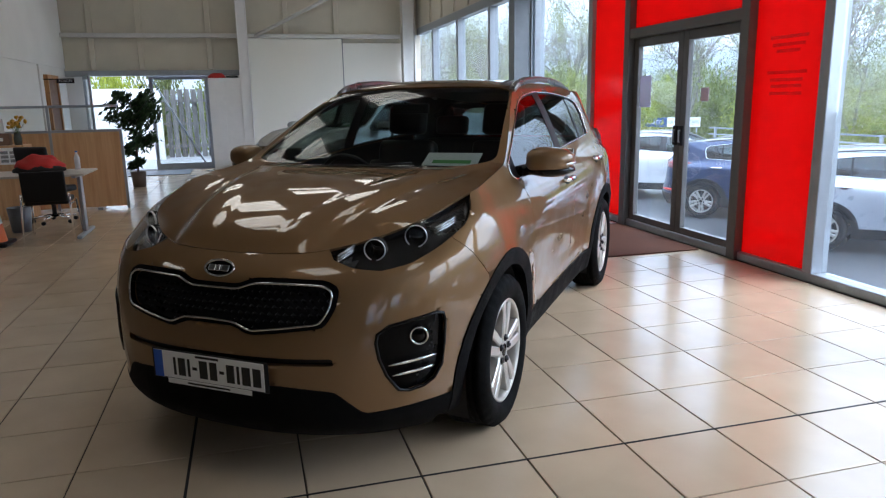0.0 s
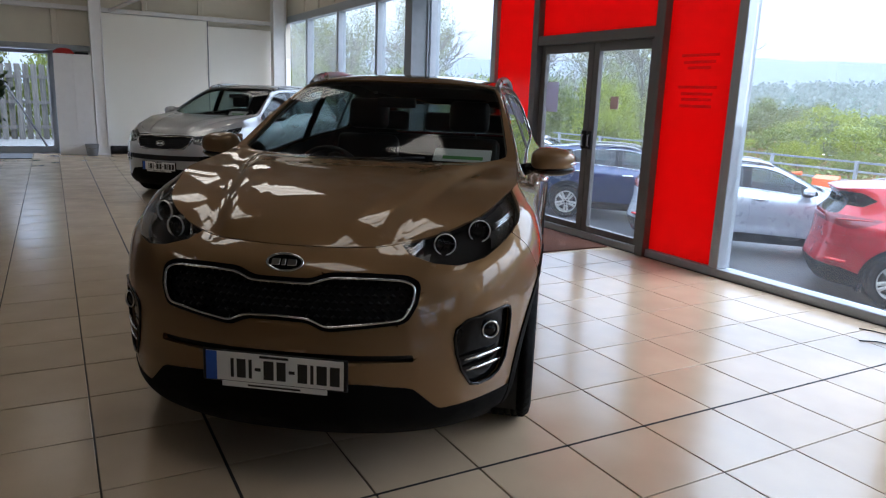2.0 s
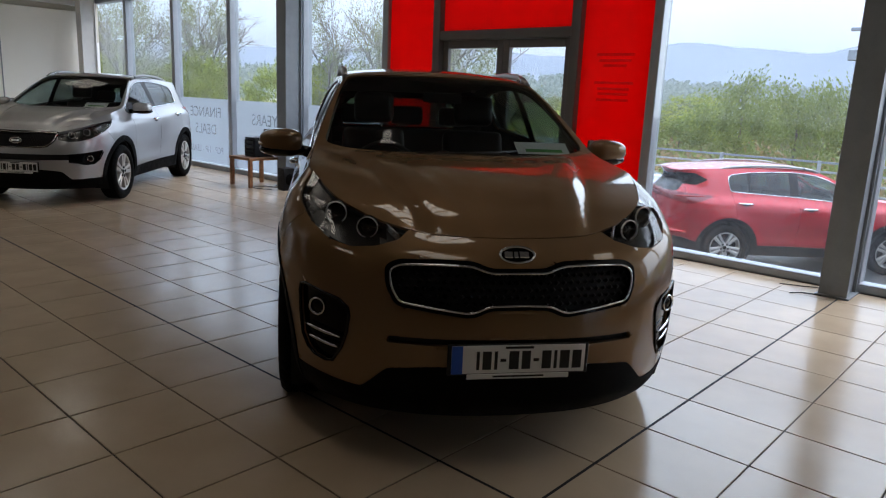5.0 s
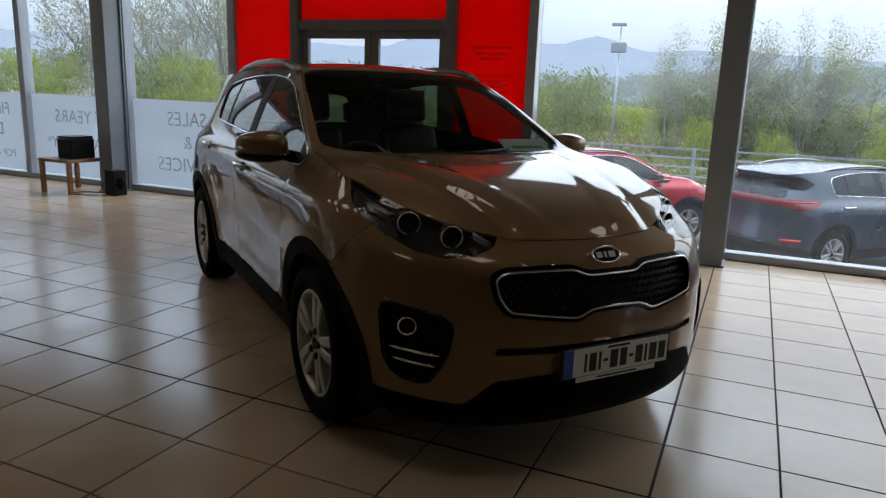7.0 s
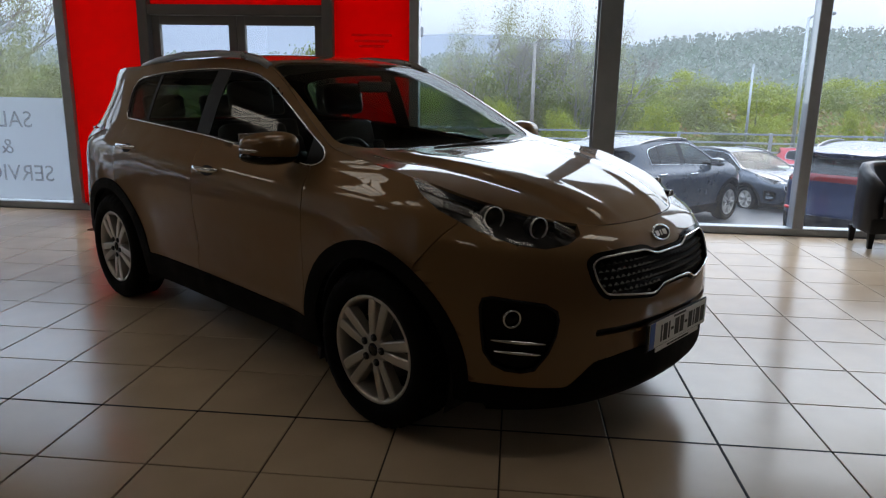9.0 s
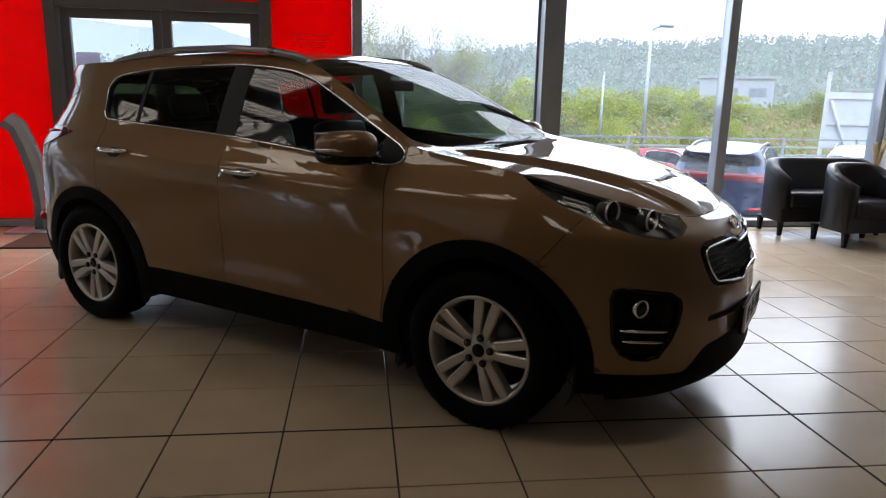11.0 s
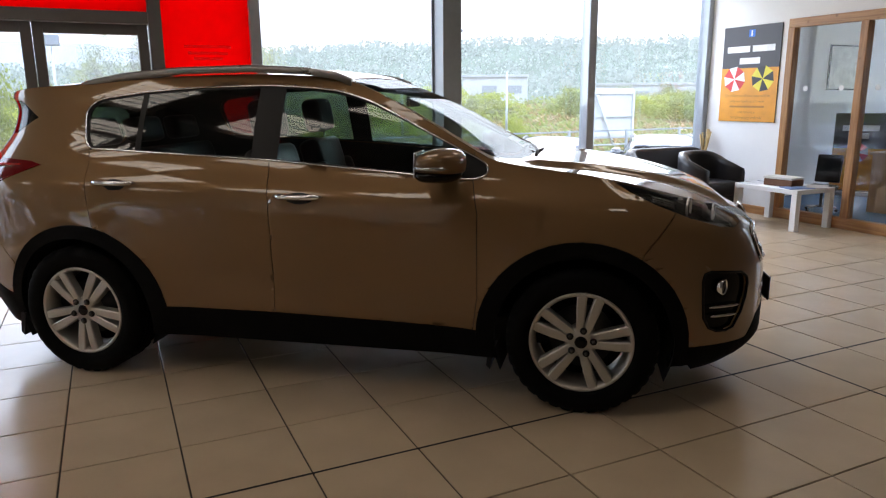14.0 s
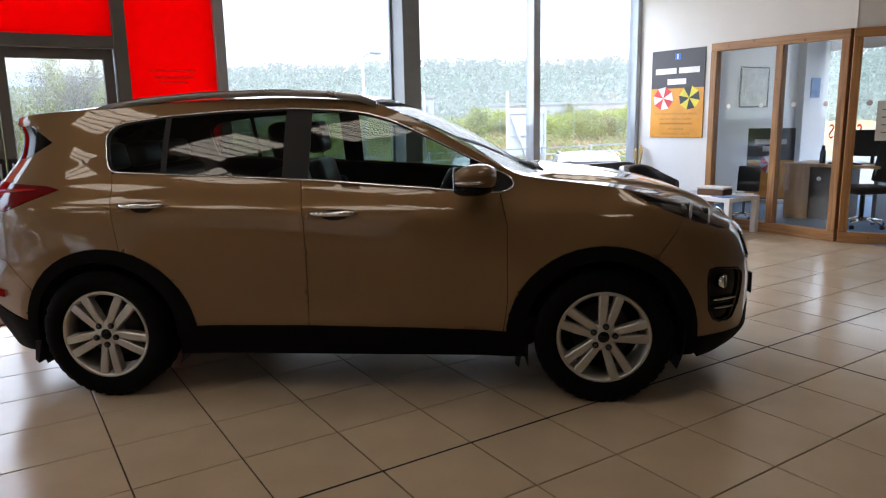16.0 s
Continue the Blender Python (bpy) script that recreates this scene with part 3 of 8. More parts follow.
AXF, AXR, HUBZ = 1.325, -1.325, 0.345
SECT = curve((0.15, 0.80), (0.25, 0.845), (0.35, 0.868), (0.45, 0.880), (0.60, 0.893), (0.75, 0.905), (0.86, 0.906), (0.94, 0.895), (0.99, 0.878), (1.03, 0.848), (1.08, 0.806), (1.15, 0.772), (1.25, 0.732), (1.35, 0.688), (1.45, 0.636), (1.52, 0.592), (1.57, 0.55), (1.62, 0.48))
NOSE = curve((0.15, 2.06), (0.20, 2.13), (0.25, 2.20), (0.31, 2.235), (0.42, 2.235), (0.55, 2.235), (0.66, 2.222), (0.76, 2.192), (0.83, 2.155), (0.88, 2.10), (0.905, 2.05), (0.95, 1.965), (1.0, 1.88), (1.05, 1.735), (1.09, 1.58), (1.13, 1.40))
TAIL = curve((0.15, -2.08), (0.30, -2.16), (0.42, -2.222), (0.50, -2.23), (0.63, -2.2), (0.84, -2.155), (1.0, -2.145), (1.1, -2.14), (1.188, -2.08), (1.3, -1.995), (1.38, -1.985), (1.43, -2.005), (1.47, -2.05), (1.56, -2.04))
ZT_N = curve((0, 1.11), (20.6, 1.078), (43.5, 1.003), (62.7, 0.935), (75, 0.910), (90, 0.905))
ZT_S = curve((-1.3, 1.535), (-1.1, 1.553), (-0.8, 1.57), (-0.4, 1.577), (-0.05, 1.562), (0.12, 1.54), (0.35, 1.452), (0.6, 1.322), (0.8, 1.212), (0.9, 1.165), (1.0, 1.147), (1.15, 1.128), (1.3, 1.11))
ZT_T = curve((0, 1.535), (30, 1.512), (60, 1.482), (90, 1.47))
SPINE = curve((-2.13, 1.472), (-1.9, 1.517), (-1.4, 1.573), (-0.9, 1.606), (-0.5, 1.618), (-0.2, 1.611), (0.05, 1.588), (0.2, 1.548), (0.35, 1.492), (0.6, 1.378), (0.9, 1.198), (0.98, 1.146), (1.03, 1.130), (1.15, 1.127), (1.3, 1.117), (1.5, 1.094), (1.65, 1.067), (1.8, 1.028), (1.9, 0.991), (1.98, 0.953), (2.05, 0.906))


def half_width(x, z):
    ze = z - 0.05 * smooth01((0.7 - x) / 1.9) * smooth01((z - 0.7) / 0.3)
    w = SECT(ze)
    if z < 1.0:
        for ax in (AXF, AXR):
            r = math.hypot(x - ax, z - HUBZ)
            w += 0.020 * math.exp(-((r - 0.46) / 0.11) ** 2)
        w -= 0.014 * math.exp(-((x - 0.0) / 0.55) ** 2) * math.exp(-((z - 0.56) / 0.16) ** 2)
        w += 0.010 * math.exp(-((z - 0.44) / 0.05) ** 2) * math.exp(-((x - 0.0) / 0.75) ** 2)
    return w


def ring(zone, par, z):
    if zone == 'S':
        return Vector((par, half_width(par, z), z))
    c, s = max(math.cos(radians(par)), 0.0), max(math.sin(radians(par)), 0.0)
    if zone == 'N':
        x = 1.3 + (NOSE(z) - 1.3) * s ** (2 / 3.0)
        return Vector((x, half_width(x, z) * c ** (2 / 2.3) if par < 89.99 else 0.0, z))
    x = -1.3 + (TAIL(z) + 1.3) * s ** 0.6
    return Vector((x, half_width(x, z) * c ** 0.625 if par < 89.99 else 0.0, z))


def stations():
    st = []
    for i in range(40):
        st.append(('N', 90 * (1 - (i / 40.0)) ** 0.85 if i else 90.0))
    n = 60
    for i in range(n + 1):
        st.append(('S', 1.3 - 2.6 * i / n))
    for i in range(1, 25):
        st.append(('T', 90.0 * (i / 24.0) ** 1.1))
    return st


def top_z(zone, par):
    return {'N': ZT_N, 'S': ZT_S, 'T': ZT_T}[zone](par)


def skin_half():
    """The left half of the whole skin as a bmesh; layer "pid" tells panels apart (1: hood side, 0: flanks)."""
    bm = bmesh.new()
    pid = bm.faces.layers.int.new("pid")
    st = stations()
    nz, ny = 44, 30
    low = []
    for zone, par in st:
        zt = top_z(zone, par)
        zb = 0.20 if zone == 'N' and par > 30 else 0.235
        col = []
        for j in range(nz + 1):
            z = zb + (zt - zb) * (j / nz)
            col.append(bm.verts.new(ring(zone, par, z)))
        low.append(col)
    for A, B in zip(low, low[1:]):
        for j in range(nz):
            f = bm.faces.new((A[j], A[j + 1], B[j + 1], B[j]))
            f[pid] = 0
    rows = []
    for col in low:
        e = col[-1]
        x, ye, ze = e.co
        zc = max(SPINE(x), ze)
        row = []
        for j in range(ny):
            q = j / ny
            y = ye * q
            z = zc + (ze - zc) * q ** 2.5
            if 0.98 < x < 2.06:
                yc = 0.30 + 0.30 * (2.06 - x) / 1.08
                amp = 0.017 * smooth01((x - 0.98) / 0.12) * smooth01((2.06 - x) / 0.12)
                z += amp * (smooth01((yc - y) / 0.04 + 0.5) - 0.45 * math.exp(-((y - yc - 0.03) / 0.045) ** 2) - 0.35 * smooth01((yc - 0.16 - y) / 0.06 + 0.5))
            row.append(bm.verts.new((x, y, z)))
        row.append(e)
        rows.append(row)
    for A, B in zip(rows, rows[1:]):
        for j in range(ny):
            vs = [A[j], B[j], B[j + 1], A[j + 1]]
            try:
                f = bm.faces.new(vs)
                f[pid] = 1
            except ValueError:
                pass
    bmesh.ops.remove_doubles(bm, verts=bm.verts, dist=2e-4)
    bmesh.ops.dissolve_degenerate(bm, dist=1e-4, edges=bm.edges)
    bmesh.ops.recalc_face_normals(bm, faces=bm.faces)
    if sum(f.normal.y for f in bm.faces) < 0:
        bmesh.ops.reverse_faces(bm, faces=bm.faces)
    bm.normal_update()
    return bm


def polar(v):
    return (math.degrees(math.atan2(v.y, v.x - 1.0)), v.z * 60)


def side_of(v):
    return (v.x, v.z)


def front_of(v):
    return (v.y, v.z)


def top_of(v):
    return (v.x, v.y)


def inside(p, poly):
    x, y = p
    c = False
    n = len(poly)
    for i in range(n):
        (x0, y0), (x1, y1) = poly[i], poly[i - 1]
        if (y0 > y) != (y1 > y) and x < (x1 - x0) * (y - y0) / (y1 - y0) + x0:
            c = not c
    return c


def cut(bm, proj, poly, test):
    """Cuts the outline poly, given in the projection, into the skin and returns the faces within it."""
    if proj is polar:
        poly = [(a, z * 60) for a, z in poly]
    bx0, bx1 = min(p[0] for p in poly), max(p[0] for p in poly)
    by0, by1 = min(p[1] for p in poly), max(p[1] for p in poly)
    live = []
    for f in bm.faces:
        if not test(f):
            continue
        qs = [proj(v.co) for v in f.verts]
        if max(q[0] for q in qs) < bx0 or min(q[0] for q in qs) > bx1 or max(q[1] for q in qs) < by0 or min(q[1] for q in qs) > by1:
            continue
        live.append(f)
    n = len(poly)
    for i in range(n):
        a, b = poly[i], poly[(i + 1) % n]
        dx, dy = b[0] - a[0], b[1] - a[1]
        ln = math.hypot(dx, dy)
        if ln < 1e-9:
            continue
        dx, dy = dx / ln, dy / ln
        hit = []
        for f in live:
            ds, ts = [], []
            for v in f.verts:
                q = proj(v.co)
                ds.append((q[0] - a[0]) * -dy + (q[1] - a[1]) * dx)
                ts.append((q[0] - a[0]) * dx + (q[1] - a[1]) * dy)
            if min(ds) < -1e-6 and max(ds) > 1e-6 and max(ts) > 0 and min(ts) < ln:
                hit.append(f)
        eps = 1e-5 if proj is not polar else 1e-3
        on = set()
        for e in {e for f in hit for e in f.edges}:
            d0, d1 = [((proj(v.co)[0] - a[0]) * -dy + (proj(v.co)[1] - a[1]) * dx) for v in e.verts]
            if abs(d0) < eps:
                on.add(e.verts[0])
            if abs(d1) < eps:
                on.add(e.verts[1])
            if (d0 < -eps and d1 > eps) or (d0 > eps and d1 < -eps):
                _, nv = bmesh.utils.edge_split(e, e.verts[0], d0 / (d0 - d1))
                on.add(nv)
        for f in hit:
            vs = [v for v in f.verts if v in on]
            if len(vs) == 2:
                va, vb = vs
                if any(va in e.verts and vb in e.verts for e in f.edges):
                    continue
                try:
                    nf, _ = bmesh.utils.face_split(f, va, vb)
                    live.append(nf)
                except ValueError:
                    pass
    got = []
    for f in live:
        qs = [proj(v.co) for v in f.verts]
        if inside((sum(q[0] for q in qs) / len(qs), sum(q[1] for q in qs) / len(qs)), poly):
            got.append(f)
    return got


def arc(cx, cz, r, a0=0.0, a1=360.0, n=44, squash=1.0):
    return [(cx + r * math.cos(radians(a0 + (a1 - a0) * i / n)), cz + r * squash * math.sin(radians(a0 + (a1 - a0) * i / n))) for i in range(n)]


def rounded(poly, r=0.02, n=4):
    """The outline with its corners rounded off."""
    out = []
    m = len(poly)
    for i in range(m):
        p, a, b = Vector(poly[i]), Vector(poly[i - 1]), Vector(poly[(i + 1) % m])
        ra = min(r, (a - p).length * 0.45)
        rb = min(r, (b - p).length * 0.45)
        s, e = p + (a - p).normalized() * ra, p + (b - p).normalized() * rb
        for j in range(n + 1):
            t = j / n
            q = s * (1 - t) ** 2 + p * 2 * t * (1 - t) + e * t * t
            out.append((q.x, q.y))
    return out


DLO = rounded([(-1.268, 1.205), (-0.772, 1.181), (-0.231, 1.156), (0.557, 1.093), (0.81, 1.078), (0.872, 1.105), (0.862, 1.152), (0.642, 1.258), (0.437, 1.358), (0.257, 1.441), (0.10, 1.487), (-0.05, 1.505), (-0.29, 1.519), (-0.658, 1.512), (-0.965, 1.492), (-1.245, 1.455), (-1.305, 1.40)], 0.05)
BELT = [(-1.3, 1.207), (-1.254, 1.205), (-0.772, 1.181), (-0.231, 1.156), (0.557, 1.093), (0.80, 1.079)]
GRILLE = rounded([(0, 0.812), (0.108, 0.812), (0.172, 0.836), (0.30, 0.838), (0.452, 0.833), (0.502, 0.808), (0.498, 0.735), (0.462, 0.668), (0.312, 0.650), (0.178, 0.634), (0.112, 0.664), (0, 0.668)], 0.025)
GRILLE_IN = rounded([(0, 0.797), (0.113, 0.797), (0.178, 0.820), (0.30, 0.822), (0.444, 0.817), (0.484, 0.797), (0.480, 0.738), (0.450, 0.684), (0.312, 0.667), (0.184, 0.652), (0.118, 0.680), (0, 0.684)], 0.022)
INTAKE = rounded([(0, 0.12), (0, 0.442), (0.32, 0.440), (0.49, 0.418), (0.582, 0.322), (0.70, 0.325), (0.80, 0.33), (1.0, 0.345), (1.0, 0.12)], 0.02)
SLOT = rounded([(0, 0.524), (0, 0.553), (0.488, 0.549), (0.492, 0.524)], 0.008)
FOG = [(a, z) for a, z in [(30.6, 0.60), (30.9, 0.632), (33.0, 0.660), (37.5, 0.673), (42.3, 0.684), (43.8, 0.676), (44.2, 0.645), (43.9, 0.56), (43.3, 0.47), (41.6, 0.42), (39.4, 0.398), (36.5, 0.392), (34.4, 0.402), (32.2, 0.47), (31.0, 0.54)]]
EMBLEM_Z, PLATE_Z, FOG_Z, GRILLE_IN_MID, OLDER = 0.858, 0.485, 0.605, (0.797, 0.684), False
LAMP = [(22.3, 0.925), (23.5, 0.895), (27.5, 0.870), (32.3, 0.860), (37.9, 0.877), (45.4, 0.925), (53.0, 0.985), (58.0, 1.040), (62.0, 1.102), (61.5, 1.25), (22.0, 1.25)]
TAILL = [(-1.53, 1.118), (-1.60, 1.135), (-1.9, 1.150), (-2.4, 1.16), (-2.4, 1.05), (-2.1, 1.035), (-1.95, 1.00), (-1.84, 1.005), (-1.62, 1.085)]
REARWIN = rounded([(0, 1.15), (0, 1.405), (0.43, 1.40), (0.49, 1.36), (0.54, 1.17), (0.46, 1.15)], 0.03)
SCREEN = rounded([(1.02, -0.3), (1.02, 0), (1.012, 0.25), (0.985, 0.48), (0.935, 0.64), (0.885, 0.700), (0.84, 0.712), (0.60, 0.668), (0.35, 0.622), (0.16, 0.572), (0.13, 0.50), (0.152, 0.30), (0.165, 0.0), (0.165, -0.3)], 0.03)
GAP_FRONT = [(0.80, 1.079), (0.835, 0.93), (0.836, 0.535), (0.812, 0.36)]
GAP_MID = [(-0.231, 1.156), (-0.195, 0.95), (-0.188, 0.80), (-0.196, 0.55), (-0.200, 0.38)]
GAP_REAR = [(-1.254, 1.205), (-1.212, 1.0), (-1.168, 0.80), (-1.10, 0.74)]

PANELS = ["flank", "top", "front_bumper", "fender", "front_door", "rear_door", "arch_cladding", "sill_cladding", "lower_bumper", "fog_housing", "headlight_lens", "grille_frame", "grille_back", "side_window", "windscreen", "hood", "roof", "rear_bumper", "lower_rear_bumper", "tail_light", "rear_window", "pillar_trim", "quarter_window", "rear_side_window", "hole", "tailgate", "slot", "arch_cladding_rear", "spoiler_fin"]
PID = {n: i for i, n in enumerate(PANELS)}


def cut_skin():
    bm = skin_half()
    pid = bm.faces.layers.int["pid"]

    def put(name, proj, poly, test):
        for f in cut(bm, proj, poly, test):
            f[pid] = PID[name]

    def flank(f):
        return f[pid] != PID["top"] and f[pid] not in top_ids
    top_ids = {PID["top"], PID["hood"], PID["roof"], PID["windscreen"]}
    def sideish(f):
        return flank(f) and abs(f.normal.y) > 0.35
    def nosy(f):
        return flank(f) and f.calc_center_median().x > 1.25
    def taily(f):
        return flank(f) and f.calc_center_median().x < -1.35

    for f in bm.faces:
        c = f.calc_center_median()
        if f[pid] == PID["top"]:
            f[pid] = PID["hood"] if c.x > 0.99 else PID["roof"]
        elif c.x > 1.9:
            f[pid] = PID["front_bumper"]
        elif c.x < -1.92:
            f[pid] = PID["tailgate"] if c.z > 0.62 else PID["rear_bumper"]
    put("front_bumper", side_of, [(1.56, 0.1), (1.56, 0.70), (1.577, 0.771), (1.705, 0.936), (1.76, 1.2), (2.4, 1.2), (2.4, 0.1)], nosy)
    put("fender", side_of, GAP_FRONT[::-1] + [(0.80, 1.3), (1.25, 1.3), (1.74, 1.1), (1.705, 0.936), (1.577, 0.771), (1.56, 0.70), (1.56, 0.1), (0.82, 0.1)], lambda f: sideish(f) or (nosy(f) and f.calc_center_median().x < 1.75))
    put("front_door", side_of, GAP_FRONT + GAP_MID[::-1] + [(0.557, 1.093)], sideish)
    put("rear_door", side_of, GAP_MID + [(-0.80, 0.38), (-1.10, 0.74)] + GAP_REAR[::-1][1:] + [(-0.772, 1.181)], sideish)
    put("rear_bumper", side_of, [(-1.70, 0.1), (-1.70, 0.60), (-1.86, 0.74), (-2.0, 0.76), (-2.4, 0.70), (-2.4, 0.1)], taily)
    put("tail_light", side_of, TAILL, taily)
    put("spoiler_fin", side_of, [(-1.615, 1.362), (-1.75, 1.435), (-1.80, 1.450), (-1.99, 1.450), (-1.99, 1.275), (-1.775, 1.278)], taily)
    put("rear_window", front_of, REARWIN, lambda f: taily(f) and f.normal.x < -0.5)
    put("lower_rear_bumper", side_of, [(-1.70, 0.1), (-1.70, 0.40), (-1.95, 0.47), (-2.4, 0.50), (-2.4, 0.1)], taily)
    put("pillar_trim", side_of, DLO, sideish)
    inner = [(x * 0.985 - 0.004, 1.30 + (z - 1.30) * 0.945) for x, z in DLO]
    def glassy(f):
        return f[pid] == PID["pillar_trim"]
    def clip(poly, lo, hi):
        out = []
        for i in range(len(poly)):
            a, b = poly[i], poly[(i + 1) % len(poly)]
            for p, q in ((a, b),):
                t0, t1 = 0.0, 1.0
                dx = q[0] - p[0]
                pts = [(0.0, p)]
                for lim in (lo, hi):
                    if dx and 0 < (lim - p[0]) / dx < 1:
                        t = (lim - p[0]) / dx
                        pts.append((t, (lim, p[1] + t * (q[1] - p[1]))))
                pts.sort()
                out += [w for _, w in pts if lo - 1e-9 <= w[0] <= hi + 1e-9]
        return out
    put("side_window", side_of, clip(inner, -0.19, 0.74), glassy)
    put("rear_side_window", side_of, clip(inner, -0.955, -0.33), glassy)
    put("quarter_window", side_of, clip(inner, -1.4, -0.985), glassy)
    put("sill_cladding", side_of, [(-0.95, 0.1), (-0.86, 0.395), (-0.20, 0.397), (0.40, 0.386), (0.88, 0.372), (0.92, 0.1)], sideish)
    put("arch_cladding", side_of, arc(AXF - 0.012, HUBZ, 0.485, squash=0.985), lambda f: flank(f) and f.calc_center_median().x < 2.0)
    put("arch_cladding_rear", side_of, arc(AXR + 0.045, HUBZ, 0.480, squash=0.985), lambda f: flank(f) and f.calc_center_median().x > -1.95)
    put("lower_bumper", front_of, INTAKE, lambda f: nosy(f) and f[pid] == PID["front_bumper"])
    put("hole", side_of, arc(AXF - 0.005, HUBZ, 0.405), lambda f: flank(f) and f.calc_center_median().x < 2.0)
    put("hole", side_of, arc(AXR + 0.025, HUBZ, 0.402), lambda f: flank(f) and f.calc_center_median().x > -1.95)
    put("headlight_lens", polar, LAMP, lambda f: nosy(f) and f[pid] in (PID["front_bumper"], PID["fender"]))
    put("fog_housing", polar, FOG, lambda f: nosy(f) and f[pid] == PID["front_bumper"])
    put("grille_frame", front_of, [(-0.1, p[1]) if p[0] < 0.03 else p for p in GRILLE], lambda f: nosy(f) and f[pid] == PID["front_bumper"])
    put("grille_back", front_of, [(-0.1, p[1]) if p[0] < 0.03 else p for p in GRILLE_IN], lambda f: nosy(f) and f[pid] == PID["grille_frame"])
    put("slot", front_of, [(-0.1, p[1]) if p[0] < 0.01 else p for p in SLOT], lambda f: nosy(f) and f[pid] == PID["front_bumper"])
    put("windscreen", top_of, SCREEN, lambda f: f[pid] in (PID["hood"], PID["roof"]) and f.calc_center_median().x > 0)
    put("hood", top_of, [(0.985, -0.3), (0.985, 0.5), (0.90, 0.66), (0.93, 0.9), (2.3, 0.9), (2.3, -0.3)], lambda f: f[pid] in (PID["hood"], PID["roof"]))
    bm.normal_update()
    return bm


def take(bm, names, push=0.0, gap=0.0, skirt=0.012, both=False):
    """The named panels as a bmesh of their own: pushed out, with a gap round them and turned-in edges."""
    ids = {PID[n] for n in names}
    pid = bm.faces.layers.int["pid"]
    bm.normal_update()
    out = bmesh.new()
    vm = {}
    nrm = {}
    for f in bm.faces:
        if f[pid] not in ids:
            continue
        vs = []
        for v in f.verts:
            if v not in vm:
                vm[v] = out.verts.new(v.co + v.normal * push)
                nrm[vm[v]] = v.normal.copy()
            vs.append(vm[v])
        try:
            out.faces.new(vs).smooth = True
        except ValueError:
            pass
    out.normal_update()
    mid = lambda e: all(abs(v.co.y) < 1.5e-3 for v in e.verts)
    edge = [e for e in out.edges if len(e.link_faces) == 1 and not mid(e)]
    if gap:
        mv = {}
        for e in edge:
            f = e.link_faces[0]
            d = (e.verts[1].co - e.verts[0].co)
            if d.length < 1e-6:
                continue
            d.normalize()
            n = d.cross(f.normal)
            if n.dot(f.calc_center_median() - e.verts[0].co) < 0:
                n = -n
            for v in e.verts:
                mv.setdefault(v, []).append(n)
        for v, ns in mv.items():
            s = Vector((0, 0, 0))
            for n in ns:
                s += n
            if s.length > 1e-6:
                s.normalize()
                if abs(v.co.y) < 1.5e-3:
                    s.y = 0
                v.co += s * gap
    if skirt:
        ret = bmesh.ops.extrude_edge_only(out, edges=edge)
        nv = [g for g in ret["geom"] if isinstance(g, bmesh.types.BMVert)]
        src = {}
        for v in nv:
            for e in v.link_edges:
                o = e.other_vert(v)
                if o in nrm:
                    src[v] = nrm[o]
        for v in nv:
            v.co -= src.get(v, Vector((0, 0, 0))) * skirt
        for e in edge:
            e.smooth = False
    if both:
        geo = bmesh.ops.duplicate(out, geom=out.verts[:] + out.edges[:] + out.faces[:])["geom"]
        vs = [g for g in geo if isinstance(g, bmesh.types.BMVert)]
        fs = [g for g in geo if isinstance(g, bmesh.types.BMFace)]
        for v in vs:
            v.co.y = -v.co.y
        bmesh.ops.reverse_faces(out, faces=fs)
        bmesh.ops.remove_doubles(out, verts=[v for v in out.verts if abs(v.co.y) < 2e-3], dist=3e-3)
    return out


def mirrored(bm):
    m = bm.copy()
    for v in m.verts:
        v.co.y = -v.co.y
    bmesh.ops.reverse_faces(m, faces=m.faces)
    return m


def on_side(x, z, out=0.0):
    return Vector((x, half_width(x, z) + out, z))


def on_nose(ang, z, out=0.0):
    """The point of the nose at the polar angle and height."""
    lo, hi = 0.0, 90.0
    for _ in range(40):
        m = (lo + hi) / 2
        p = ring('N', m, z)
        a = math.degrees(math.atan2(p.y, p.x - 1.0))
        if a > ang:
            lo = m
        else:
            hi = m
    d = Vector((math.cos(radians(ang)), math.sin(radians(ang)), 0))
    return p + d * out


def on_front(y, z, out=0.0):
    lo, hi = 0.0, 90.0
    for _ in range(40):
        m = (lo + hi) / 2
        p = ring('N', m, z)
        if p.y > abs(y):
            lo = m
        else:
            hi = m
    return Vector((p.x + out, y, z))


def paint(name, base, flake=0.5, rough=0.32):
    m = mat(name, base, rough, metal=flake, vary=0.03, coat=1.0, fine=900)
    m.node_tree.nodes["Principled BSDF"].inputs["Coat Roughness"].default_value = 0.006
    m.node_tree.nodes["Principled BSDF"].inputs["Coat IOR"].default_value = 1.52
    m.node_tree.nodes["Principled BSDF"].inputs["Specular IOR Level"].default_value = 0.1
    m.node_tree.nodes["Principled BSDF"].inputs["Specular Tint"].default_value = (0.45, 0.40, 0.35, 1)
    return m


